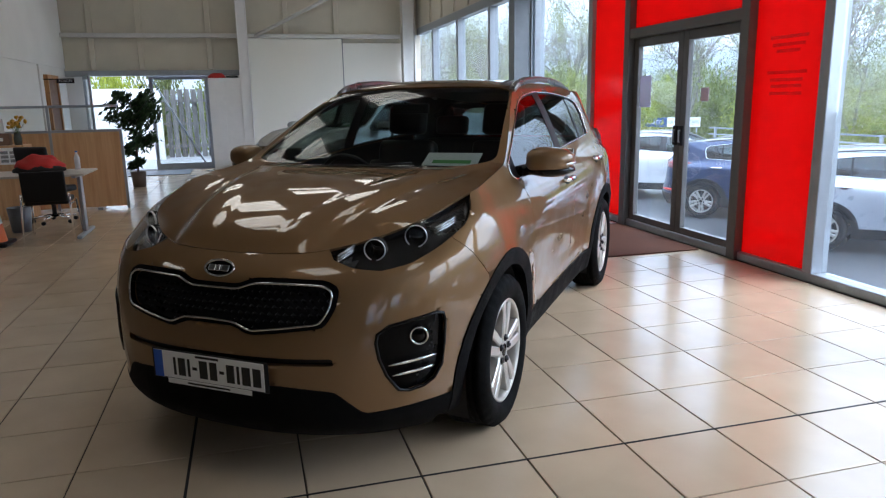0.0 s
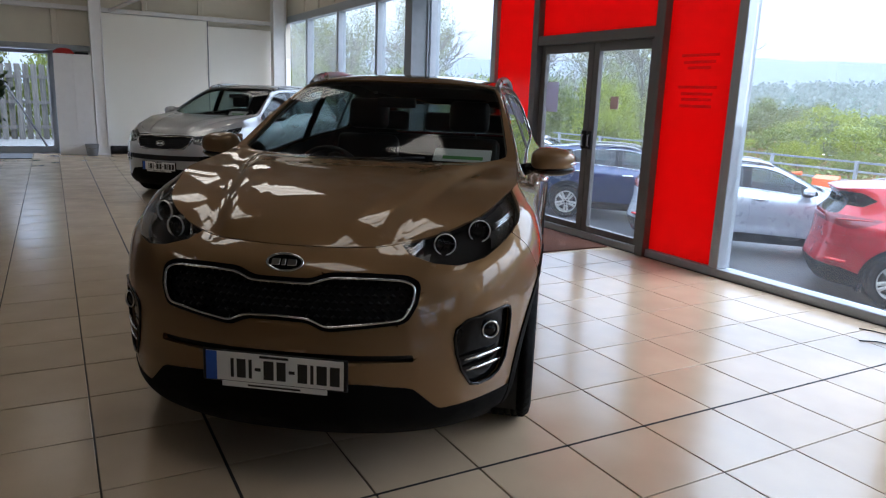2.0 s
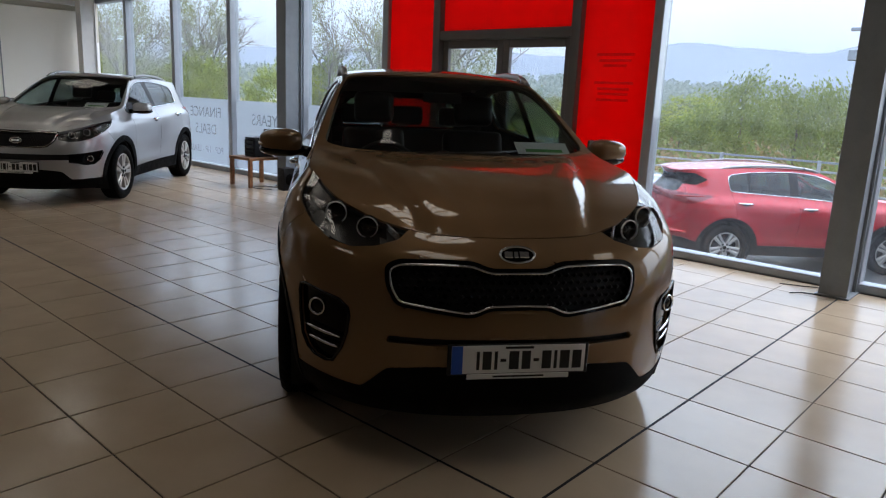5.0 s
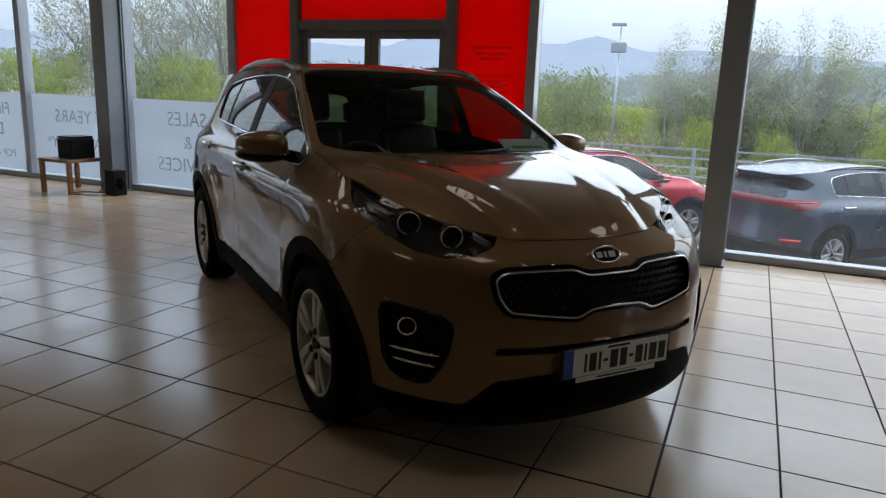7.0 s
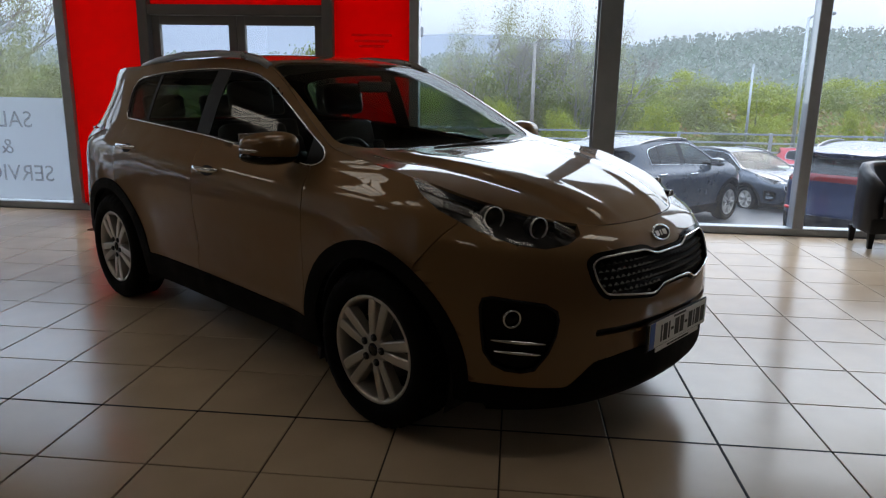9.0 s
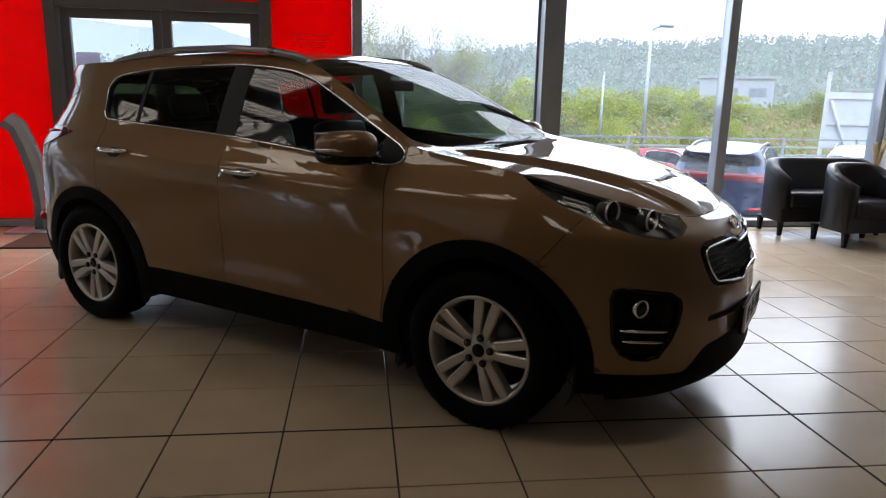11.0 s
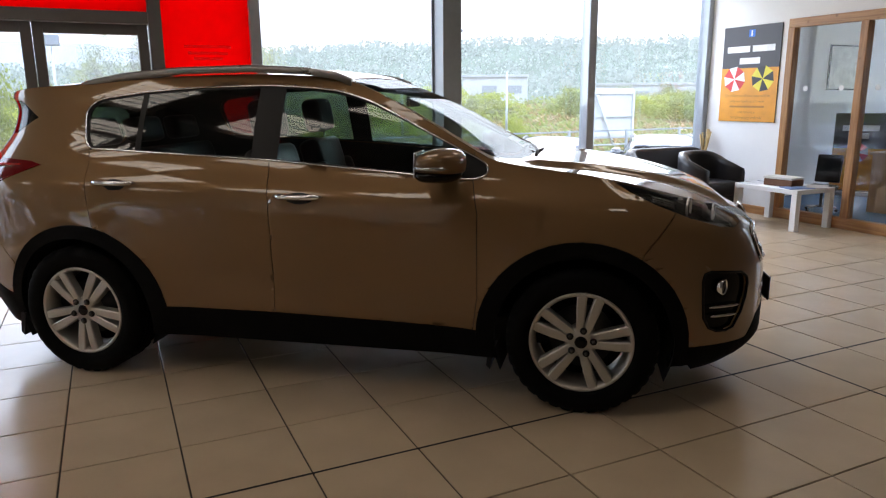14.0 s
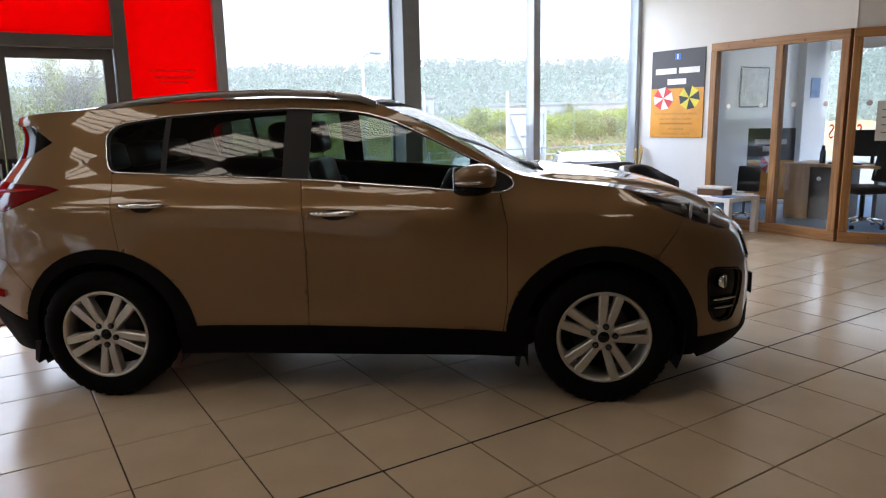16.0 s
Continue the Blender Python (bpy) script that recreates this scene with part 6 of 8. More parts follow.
# out of view; its dark colour cuts the bounce onto the car
setting("wall_south_mid", box(XW, 0.20, -2.16, -2.02, 0, H), M_WALLDIM, "unseen wall darkened to bounce little light", "wall")
setting("floor_office", box(XW, XF - 0.1, -6.05, -1.53, -0.004, 0.004), mat("blue_carpet", (0.10, 0.19, 0.33), 0.95, bump=0.6, bump_scale=250), "blue office carpet", "floor")
nt = tagged(link_mesh("notice_sheet", box(-0.15, 0.15, -0.001, 0.001, 0, 0.42), M_PAPER), "white paper notice taped on the office glass", "notice")
nt.matrix_world = pose(1.27, YS, 0, 0, 0, 28) @ pose(-0.42, 0.002, 1.12)
for i in range(4):
    part("text_bar", box(-0.10, 0.10, 0.0012, 0.002, 0.08 + 0.08 * i, 0.094 + 0.08 * i), M_FLET, nt)

dk = thing("office_desk", "beech office desk with dark drawer unit", "desk", pose(2.30, -2.78, 0.004, 0, 0, 6))
part("desktop", box(-0.75, 0.45, -0.80, 0.02, 0.71, 0.745, 0.004), M_BEECH, dk)
part("end_panel", box(0.10, 0.42, -0.02, 0.0, 0, 0.71), M_BEECH, dk)
part("side_panel", box(0.40, 0.43, -0.78, -0.021, 0, 0.71), M_BEECH, dk)
part("drawer_unit", box(-0.30, 0.099, -0.60, -0.005, 0.02, 0.70, 0.004), mat("dark_brown_panel", (0.05, 0.035, 0.03), 0.5), dk)
part("lock", lathe([(0.0, 0.0), (0.03, 0.0), (0.03, 0.003), (0.0, 0.004)], 16, 'Y'), M_PAPER, dk).location = (-0.02, -0.004, 0.55)
part("leg", box(-0.72, -0.67, -0.75, -0.05, 0, 0.71, 0.004), M_STEEL, dk)
bt = thing("drinks_bottle", "black drinks bottle standing on the office desk", "bottle", pose(2.34, -2.95, 0.749))
part("body", lathe([(0.0, 0.0), (0.036, 0.0), (0.038, 0.02), (0.036, 0.16), (0.022, 0.19), (0.022, 0.205)], 18), M_BLACK, bt)
part("cap", lathe([(0.024, 0.205), (0.024, 0.235), (0.0, 0.24)], 16), M_BLACK, bt)
mon = thing("monitor", "black computer monitor standing on the office desk", "monitor", pose(1.83, -3.2, 0.749, 0, 0, 190))
part("screen", box(-0.26, 0.26, -0.02, 0.02, 0.10, 0.44, 0.008), M_BLACK, mon)
part("foot", box(-0.1, 0.1, -0.08, 0.08, 0, 0.012, 0.004), M_BLACK, mon)
part("neck", box(-0.02, 0.02, 0.0, 0.03, 0.012, 0.2), M_BLACK, mon)
kb = thing("keyboard", "black keyboard lying on the office desk", "keyboard", pose(2.05, -2.98, 0.749, 0, 0, 10))
part("case", box(-0.2, 0.2, -0.06, 0.06, 0, 0.02, 0.005), M_BLACK, kb)


def office_chair(m, label, group=""):
    c = thing("office_chair", label, "chair", m, group)
    part("seat", box(-0.24, 0.24, -0.24, 0.24, 0.43, 0.52, 0.04, 3), M_BLACK, c, smooth=True)
    bk = box(-0.23, 0.23, -0.035, 0.035, 0.0, 0.55, 0.035, 3)
    bmesh.ops.transform(bk, matrix=pose(0, 0.26, 0.55, -10, 0, 0), verts=bk.verts)
    part("backrest", bk, M_BLACK, c, smooth=True)
    part("gas_column", tube([(0, 0, 0.08), (0, 0, 0.43)], 0.028, 12), M_BLACK, c)
    for i in range(5):
        a = radians(72 * i + 20)
        part("base_arm", tube([(0, 0, 0.11), (0.28 * math.cos(a), 0.28 * math.sin(a), 0.075)], [0.024, 0.016], 8), M_CHROME, c)
        part("castor", lathe([(0.0, -0.02), (0.027, -0.018), (0.027, 0.018), (0.0, 0.02)], 14, 'Y'), M_BLACK, c).location = (0.285 * math.cos(a), 0.285 * math.sin(a), 0.0285)
    return c
office_chair(pose(3.0, -2.25, 0.004, 0, 0, 200) @ Matrix.Scale(0.64, 4), "small black swivel chair on blue office carpet", "office chairs")
oc2 = office_chair(pose(1.62, -2.62, 0.004, 0, 0, 150), "tall black swivel chair on blue office carpet", "office chairs")
bn = thing("roll_up_banner", "charcoal and orange roll-up banner standing in the office", "banner", pose(3.72, -3.95, 0.004, 0, 0, 38))
part("sheet", box(-0.34, 0.34, -0.002, 0.002, 0.06, 1.18), bpy.data.materials["poster_charcoal"], bn)
part("lower_field", box(-0.338, 0.338, 0.003, 0.004, 0.08, 0.68), bpy.data.materials["poster_orange"], bn, "orange lower field")
part("base", box(-0.36, 0.36, -0.08, 0.08, 0.0, 0.06, 0.01), M_ALU, bn)
for x0, x1, z in ((-0.22, 0.24, 0.97), (-0.10, 0.12, 0.86)):
    part("title_bar", box(x0, x1, 0.003, 0.006, z - 0.04, z + 0.04), M_PRW, bn)
for k in range(8):
    a0, a1 = radians(45 * k + 12), radians(45 * k + 57)
    part("umbrella_segment", prism([(0.02, 0.62), (0.02 + 0.14 * math.cos(a0), 0.62 + 0.14 * math.sin(a0)), (0.02 + 0.14 * math.cos(a1), 0.62 + 0.14 * math.sin(a1))], 0.0045, 0.0055, "XZ"), (M_PRR, M_PRW)[k % 2], bn)
pf = thing("picture_frame", "framed pale map hung on the office wall", "picture", pose(4.172, -4.09, 1.51))
part("print", box(-0.006, 0.0, -0.36, 0.36, 0.02, 0.62), mat("map_print", (0.62, 0.62, 0.55), 0.5, vary=0.35, scale=10), pf)
for y0, y1, z0, z1 in ((-0.38, 0.38, 0.0, 0.02), (-0.38, 0.38, 0.62, 0.64), (-0.38, -0.36, 0.02, 0.62), (0.36, 0.38, 0.02, 0.62)):
    part("frame_bar", box(-0.02, 0.0, y0, y1, z0, z1), M_BLACK, pf)
cal = tagged(link_mesh("wall_calendar", box(4.030, 4.038, -5.78, -5.50, 1.66, 1.99), mat("calendar_print", (0.15, 0.25, 0.45), 0.5, vary=0.5, scale=12)), "small blue calendar hung on the office wall", "calendar")

setting("wall_office_pier", box(4.04, XF - 0.1, -6.05, -5.32, 0, 2.6), M_WALL, "white plaster pier", "wall")
for words, x in (("SALES", 3.72), ("SERVICE", 2.72)):
    tx = text_mesh(words, 0.36, 0.001)
    bmesh.ops.transform(tx, matrix=pose(x, -6.118, 1.06, 90, 0, 0) @ Matrix.Diagonal((0.62, 1, 1, 1)), verts=tx.verts)
    part("lettering", tx, M_RED, ow, "red window lettering facing outdoors")

# ---- by the windows: wooden table with black case, loudspeaker, arched stand ----
tb = thing("wooden_table", "small oak side table beside the window column", "table", pose(3.64, 10.47, 0) @ Matrix.Diagonal((0.88, 0.85, 1, 1)))
M_OAK = wood("oak_table", (0.24, 0.11, 0.045), (0.36, 0.18, 0.08), 0.4, axis=0)
part("tabletop", box(-0.33, 0.33, -0.33, 0.33, 0.40, 0.44, 0.005), M_OAK, tb)
for sx in (-1, 1):
    for sy in (-1, 1):
        part("leg", box(sx * 0.29 - 0.03, sx * 0.29 + 0.03, sy * 0.29 - 0.03, sy * 0.29 + 0.03, 0, 0.40, 0.004), M_OAK, tb)
cs = thing("equipment_case", "black equipment case on the wooden table", "case", pose(3.67, 10.42, 0.44) @ Matrix.Scale(0.86, 4))
part("case_body", box(-0.20, 0.20, -0.16, 0.16, 0.0, 0.30, 0.02, 2), M_BLACK, cs)
part("case_lid", box(-0.19, 0.19, -0.15, 0.15, 0.30, 0.335, 0.012, 2), M_BLACK, cs)
for z in (0.06, 0.14, 0.22):
    part("front_panel", box(-0.206, -0.2, -0.13, 0.13, z, z + 0.06, 0.004), M_GLOSSB, cs)
sp = thing("loudspeaker", "black loudspeaker cabinet on floor by the column", "loudspeaker", pose(3.72, 9.80, 0, 0, 0, -8) @ Matrix.Diagonal((0.75, 0.75, 0.95, 1)))
part("cabinet", box(-0.12, 0.12, -0.13, 0.13, 0.0, 0.34, 0.012, 2), M_BLACK, sp)
part("cone", lathe([(0.085, 0.0), (0.08, -0.006), (0.05, -0.02), (0.0, -0.012)][::-1], 24, 'Y'), M_CLAD, sp).location = (0, -0.136, 0.17)
tagged(link_mesh("cable", tube([(3.55, 9.93, 0.006), (3.45, 10.03, 0.006), (3.4, 10.23, 0.006), (3.5, 10.33, 0.006), (3.66, 10.28, 0.006), (3.75, 10.03, 0.006)], 0.005, 6), M_BLACK), "thin black cable lying on the floor", "cable")
for pts in ([(3.945, 2.96, 0.005), (3.98, 2.886, 0.005), (4.0, 2.81, 0.005), (4.06, 2.70, 0.005), (4.07, 2.64, 0.005)],
            [(3.68, 2.80, 0.005), (3.775, 2.74, 0.005), (3.80, 2.664, 0.005), (3.80, 2.60, 0.005), (3.84, 2.56, 0.008)]):
    tagged(link_mesh("cable", tube(pts, 0.004, 6), M_BLACK), "thin dark cable lying on the tiles beside a column", "cable")

st = thing("info_stand", "arched silver stand on a flat foot beside red panel", "stand", pose(3.95, 7.60, 0))
M_SILV = mat("silver_panel", (0.46, 0.47, 0.48), 0.35, metal=0.3)
ARCH = [(-0.262, 0.02), (-0.258, 0.185), (-0.243, 0.373), (-0.211, 0.61), (-0.135, 0.87), (-0.061, 1.048), (0.03, 1.12)]
def arch_band(x0, x1, wide):
    """A curved band standing on its foot, bowed over towards the wall side."""
    bm = bmesh.new()
    rows_ = []
    for k, (y, z) in enumerate(ARCH):
        w = wide * (1 - 0.35 * k / 6)
        rows_.append([bm.verts.new(p) for p in ((x0, y, z), (x1, y, z), (x1, y + w, z - w * k / 7), (x0, y + w, z - w * k / 7))])
    for A, B in zip(rows_, rows_[1:]):
        for j in range(4):
            bm.faces.new((A[j], A[(j + 1) % 4], B[(j + 1) % 4], B[j]))
    bm.faces.new(rows_[0][::-1])
    bm.faces.new(rows_[-1])
    bmesh.ops.recalc_face_normals(bm, faces=bm.faces)
    return bm
part("arched_blade", arch_band(-0.03, 0.03, 0.115), M_SILV, st, smooth=True)
part("inner_blade", arch_band(-0.012, 0.012, 0.20), M_STEEL, st, "darker grey inner blade", smooth=True)
part("foot_plate", box(-0.16, 0.16, -0.28, 0.16, 0.0, 0.02, 0.006), M_SILV, st)

# ---- reception corner in the north-west ----
RECEPTION = pose(0.085, 0.10, 0) @ Matrix.Scale(0.92, 4)
dv = thing("office_divider", "beech divider panel with grey metal frame and clear upper pane", "divider", RECEPTION @ pose(0, 12.07, 0))
for x0, x1 in ((-3.05, -2.08), (-4.05, -3.09)):
    part("panel", box(x0, x1 , -0.02, 0.02, 0.04, 1.22, 0.003), M_BEECH, dv)
    part("rail", box(x0, x1, -0.025, 0.025, 1.22, 1.26, 0.003), M_ALU, dv)
    g = part("upper_pane", box(x0, x1, -0.004, 0.004, 1.26, 1.60), M_CLEAR, dv, "clear upper pane")
    g.visible_shadow = False
    part("top_rail", box(x0, x1, -0.02, 0.02, 1.60, 1.64, 0.003), M_ALU, dv)
for x, z in ((-2.06, 1.26), (-3.07, 1.64), (-4.07, 1.64)):
    part("post", box(x - 0.02, x + 0.02, -0.026, 0.026, 0.0, z, 0.003), M_ALU, dv)
part("foot", box(-2.5, -2.42, -0.12, 0.12, 0.0, 0.04, 0.004), M_ALU, dv)

ds = thing("desk", "pale grey desk with metal pedestal legs", "desk", pose(-2.59, 9.03, 0))
part("desktop", box(-0.85, 0.75, -0.38, 0.40, 0.72, 0.745, 0.004), mat("pale_laminate", (0.52, 0.48, 0.42), 0.4), ds)
for x in (-0.75, 0.62):
    part("foot_bar", box(x - 0.03, x + 0.03, -0.36, 0.36, 0.0, 0.04, 0.01), M_ALU, ds)
    part("leg_column", box(x - 0.02, x + 0.02, -0.06, 0.06, 0.04, 0.72, 0.006), M_ALU, ds)
    part("bracket", box(x - 0.02, x + 0.02, -0.30, 0.30, 0.69, 0.72, 0.004), M_ALU, ds)

vc = thing("visitor_chair", "black visitor chair with chrome tube frame", "chair", pose(-2.24, 8.63, 0, 0, 0, 4))
part("seat", box(-0.22, 0.22, -0.05, 0.40, 0.42, 0.48, 0.025, 3), M_BLACK, vc, smooth=True)
bk = box(-0.22, 0.22, -0.02, 0.02, 0.0, 0.34, 0.02, 3)
bmesh.ops.transform(bk, matrix=pose(0, -0.08, 0.46, 6, 0, 0), verts=bk.verts)
part("backrest", bk, M_BLACK, vc, smooth=True)
for sx in (-1, 1):
    part("leg", tube([(sx * 0.25, -0.16, 0.011), (sx * 0.24, -0.09, 0.47), (sx * 0.235, -0.085, 0.55)], 0.011, 10), M_CHROME, vc)
    part("leg", tube([(sx * 0.25, 0.44, 0.011), (sx * 0.235, 0.38, 0.43)], 0.011, 10), M_CHROME, vc)
    part("side_rail", tube([(sx * 0.24, -0.10, 0.42), (sx * 0.235, 0.38, 0.42)], 0.010, 8), M_CHROME, vc)
office_chair(pose(-2.55, 10.12, 0, 0, 0, 160) @ Matrix.Scale(0.92, 4), "black swivel chair with chrome base behind the desk", "office chairs")
coat = bmesh.new()
bmesh.ops.create_uvsphere(coat, u_segments=28, v_segments=16, radius=1)
for v in coat.verts:
    q = noise.noise(v.co * 2.3) * 0.16
    v.co = Vector((v.co.x * (0.33 + q * 0.4), v.co.y * (0.22 + q * 0.3), max(0.0, v.co.z * (0.20 + q * 0.35) + 0.04)))
cb = tagged(link_mesh("folded_coat", coat, M_REDCLOTH, None, True), "red and black coat heaped on the desk", "coat")
cb.matrix_world = pose(-2.42, 9.2, 0.745) @ Matrix.Scale(0.8, 4)
cl = bmesh.new()
bmesh.ops.create_uvsphere(cl, u_segments=24, v_segments=12, radius=1)
for v in cl.verts:
    q = noise.noise(v.co * 3.1) * 0.14
    v.co = Vector((v.co.x * 0.36, v.co.y * 0.26, max(0.001, v.co.z * (0.10 + q * 0.4) + 0.02)))
part("lining", cl, M_LINER, cb, "black lining", smooth=True)
wb = thing("water_bottle", "clear plastic water bottle on the desk", "bottle", pose(-2.03, 9.3, 0.745))
part("body", lathe([(0.0, 0.0), (0.032, 0.0), (0.033, 0.14), (0.014, 0.19), (0.013, 0.205)], 18), mat("cloudy_plastic", (0.72, 0.75, 0.78), 0.2), wb)
part("cap", lathe([(0.015, 0.205), (0.015, 0.222), (0.0, 0.223)], 14), M_PRB, wb)
cabn = thing("low_cupboard", "beech low cupboard with papers pinned to its doors", "cupboard", RECEPTION @ pose(-3.90, 11.6, 0))
part("carcass", box(-0.30, 0.62, -0.20, 0.22, 0.0, 1.08, 0.004), M_BEECH, cabn)
for x0, x1 in ((-0.29, 0.155), (0.165, 0.61)):
    part("cupboard_door", box(x0, x1, -0.222, -0.202, 0.05, 1.04, 0.003), M_BEECH, cabn)
for x, z, w, hh in ((0.02, 0.93, 0.22, 0.12), (-0.42, 0.90, 0.12, 0.15)):
    sh = tagged(link_mesh("pinned_sheet", box(-3.55 + x - w, -3.55 + x + w, 11.6 - 0.2262, 11.6 - 0.2235, z - hh, z + hh), M_PAPER), "printed white sheet pinned on the cupboard door", "paper sheet", "sheets on the cupboard")
    sh.matrix_world = RECEPTION
    for r in range(3):
        for cc in range(3):
            part("print_block", box(-3.55 + x - w * 0.8 + cc * w * 0.55, -3.55 + x - w * 0.8 + cc * w * 0.55 + w * 0.45, 11.6 - 0.2275, 11.6 - 0.2265, z - hh * 0.75 + r * hh * 0.5, z - hh * 0.75 + r * hh * 0.5 + hh * 0.36), M_FLET, sh)
fl = thing("flower_vase", "yellow flowers in a glass vase on the cupboard", "vase", RECEPTION @ pose(-3.38, 11.55, 1.08))
part("vase", lathe([(0.0, 0.0), (0.05, 0.0), (0.055, 0.1), (0.04, 0.16), (0.05, 0.18)], 18), mat("dark_glass_vase", (0.08, 0.09, 0.07), 0.15), fl)
rng = random.Random(9)
for i in range(16):
    a, r = rng.uniform(0, 6.28), rng.uniform(0.02, 0.13)
    z = 0.30 + rng.uniform(-0.05, 0.10)
    part("stem", tube([(0, 0, 0.14), (r * math.cos(a), r * math.sin(a), z)], 0.003, 4), bpy.data.materials.get("stem_green") or mat("stem_green", (0.06, 0.12, 0.03), 0.7), fl)
    b_ = bmesh.new()
    bmesh.ops.create_icosphere(b_, subdivisions=1, radius=0.034)
    for v in b_.verts:
        v.co *= rng.uniform(0.7, 1.15)
        v.co += Vector((r * math.cos(a), r * math.sin(a), z))
    part("flower_head", b_, bpy.data.materials.get("petal_yellow") or mat("petal_yellow", (0.55, 0.30, 0.02), 0.7, vary=0.3), fl)
bxs = thing("card_box", "brown cardboard box with a label on the cupboard", "box", RECEPTION @ pose(-3.63, 11.6, 1.08, 0, 0, 5))
part("carton", box(-0.14, 0.14, -0.1, 0.1, 0, 0.17, 0.004), mat("brown_card", (0.20, 0.12, 0.08), 0.8), bxs)
part("label_patch", box(-0.05, 0.06, -0.1025, -0.1005, 0.06, 0.11), M_PAPER, bxs)
tagged(link_mesh("card_stand", box(-3.70, -3.58, 11.68, 11.69, 1.25, 1.46), M_PAPER), "white card standing behind the carton", "card").matrix_world = RECEPTION
cone = thing("traffic_cone", "orange traffic cone with white band on tiles", "cone", pose(-2.83, 8.6, 0))
part("cone_base", box(-0.19, 0.19, -0.19, 0.19, 0.0, 0.045, 0.012), M_BLACK, cone)
part("cone_body", lathe([(0.15, 0.045), (0.118, 0.25), (0.118, 0.25), (0.07, 0.55), (0.03, 0.75), (0.0, 0.76)], 28), M_ORANGE, cone)
part("cone_band", lathe([(0.122, 0.24), (0.0805, 0.50)], 28), M_PAPER, cone, "white reflective band")
bin_ = thing("waste_bin", "dark grey waste bin standing under the desk", "bin", pose(-2.78, 9.5, 0))
part("bin_wall", lathe([(0.10, 0.0), (0.13, 0.30), (0.135, 0.30), (0.105, 0.005), (0.0, 0.005)], 24), M_STEEL, bin_)

def leaf_tree(name, label, m, seed, height, spread, low, count, leaf, mat_leaf, mat_bark, group=""):
    t = thing(name, label, "plant" if "plant" in name else "tree", m, group)
    rng = random.Random(seed)
    tr = bmesh.new()
    tips = []
    add_tube(tr, [(0, 0, 0), (0.02, 0.01, height * 0.35), (-0.02, 0.02, height * 0.65), (0, 0, height * 0.92)], [height * 0.014, height * 0.011, height * 0.008, height * 0.003], 7)
    for i in range(34):
        z0 = height * rng.uniform(low * 0.8, 0.85)
        a = rng.uniform(0, 6.283)
        ln = spread * rng.uniform(0.5, 1.0) * math.sin(math.pi * min(1, max(0.12, (z0 / height - low * 0.6) / (1.05 - low * 0.6))))
        p = Vector((0, 0, z0))
        q = p + Vector((math.cos(a) * ln * 0.6, math.sin(a) * ln * 0.6, ln * 0.45))
        e = p + Vector((math.cos(a) * ln, math.sin(a) * ln, ln * rng.uniform(0.2, 0.8)))
        add_tube(tr, [p, q, e], [height * 0.005, height * 0.0035, height * 0.0012], 5)
        tips += [(p.lerp(q, 0.6), ln), (q, ln), (q.lerp(e, 0.5), ln), (e, ln)]
    part("trunk", tr, mat_bark, t)
    cr = bmesh.new()
    for i in range(count):
        c, ln = rng.choice(tips)
        p = c + Vector((rng.gauss(0, 1), rng.gauss(0, 1), rng.gauss(0, 1))) * ln * 0.16
        n = Vector((rng.gauss(0, 1), rng.gauss(0, 1), rng.gauss(0, 0.7))).normalized()
        u = n.orthogonal().normalized()
        w = n.cross(u)
        s = leaf * rng.uniform(0.6, 1.25)
        vs = [cr.verts.new(p + u * s * 1.5), cr.verts.new(p + w * s * 0.55 + n * s * 0.15), cr.verts.new(p - u * s * 1.1), cr.verts.new(p - w * s * 0.55 + n * s * 0.15)]
        cr.faces.new(vs)
    part("crown", cr, mat_leaf, t)
    return t


def leaf_mat(name, lo, hi):
    m = mat(name, lo, 0.55, vary=0.35, scale=2.0)
    n, k = m.node_tree.nodes, m.node_tree.links
    g = n.new("ShaderNodeNewGeometry")
    r = n.new("ShaderNodeValToRGB")
    r.color_ramp.elements[0].color, r.color_ramp.elements[1].color = (*lo, 1), (*hi, 1)
    k.new(g.outputs["Random Per Island"], r.inputs["Fac"])
    k.new(r.outputs["Color"], n["Principled BSDF"].inputs["Base Color"])
    t = n.new("ShaderNodeBsdfTranslucent")
    k.new(r.outputs["Color"], t.inputs["Color"])
    mx = n.new("ShaderNodeMixShader")
    mx.inputs["Fac"].default_value = 0.45
    k.new(n["Principled BSDF"].outputs["BSDF"], mx.inputs[1])
    k.new(t.outputs["BSDF"], mx.inputs[2])
    k.new(mx.outputs["Shader"], n["Material Output"].inputs["Surface"])
    return m
M_BARK = mat("brown_bark", (0.09, 0.07, 0.055), 0.9, bump=0.6, bump_scale=40)
M_FICUS = leaf_mat("dark_ficus_leaf", (0.015, 0.036, 0.012), (0.055, 0.10, 0.035))
pl = leaf_tree("ficus_plant", "tall dark green ficus plant in a pot", pose(-2.04, 14.1, 0.28), 3, 1.56, 0.50, 0.04, 1900, 0.05, M_FICUS, M_BARK)
part("pot", lathe([(0.0, -0.28), (0.11, -0.28), (0.14, 0.0), (0.13, 0.0), (0.12, -0.04), (0.0, -0.04)], 28), mat("terracotta_pot", (0.12, 0.08, 0.06), 0.7), pl)

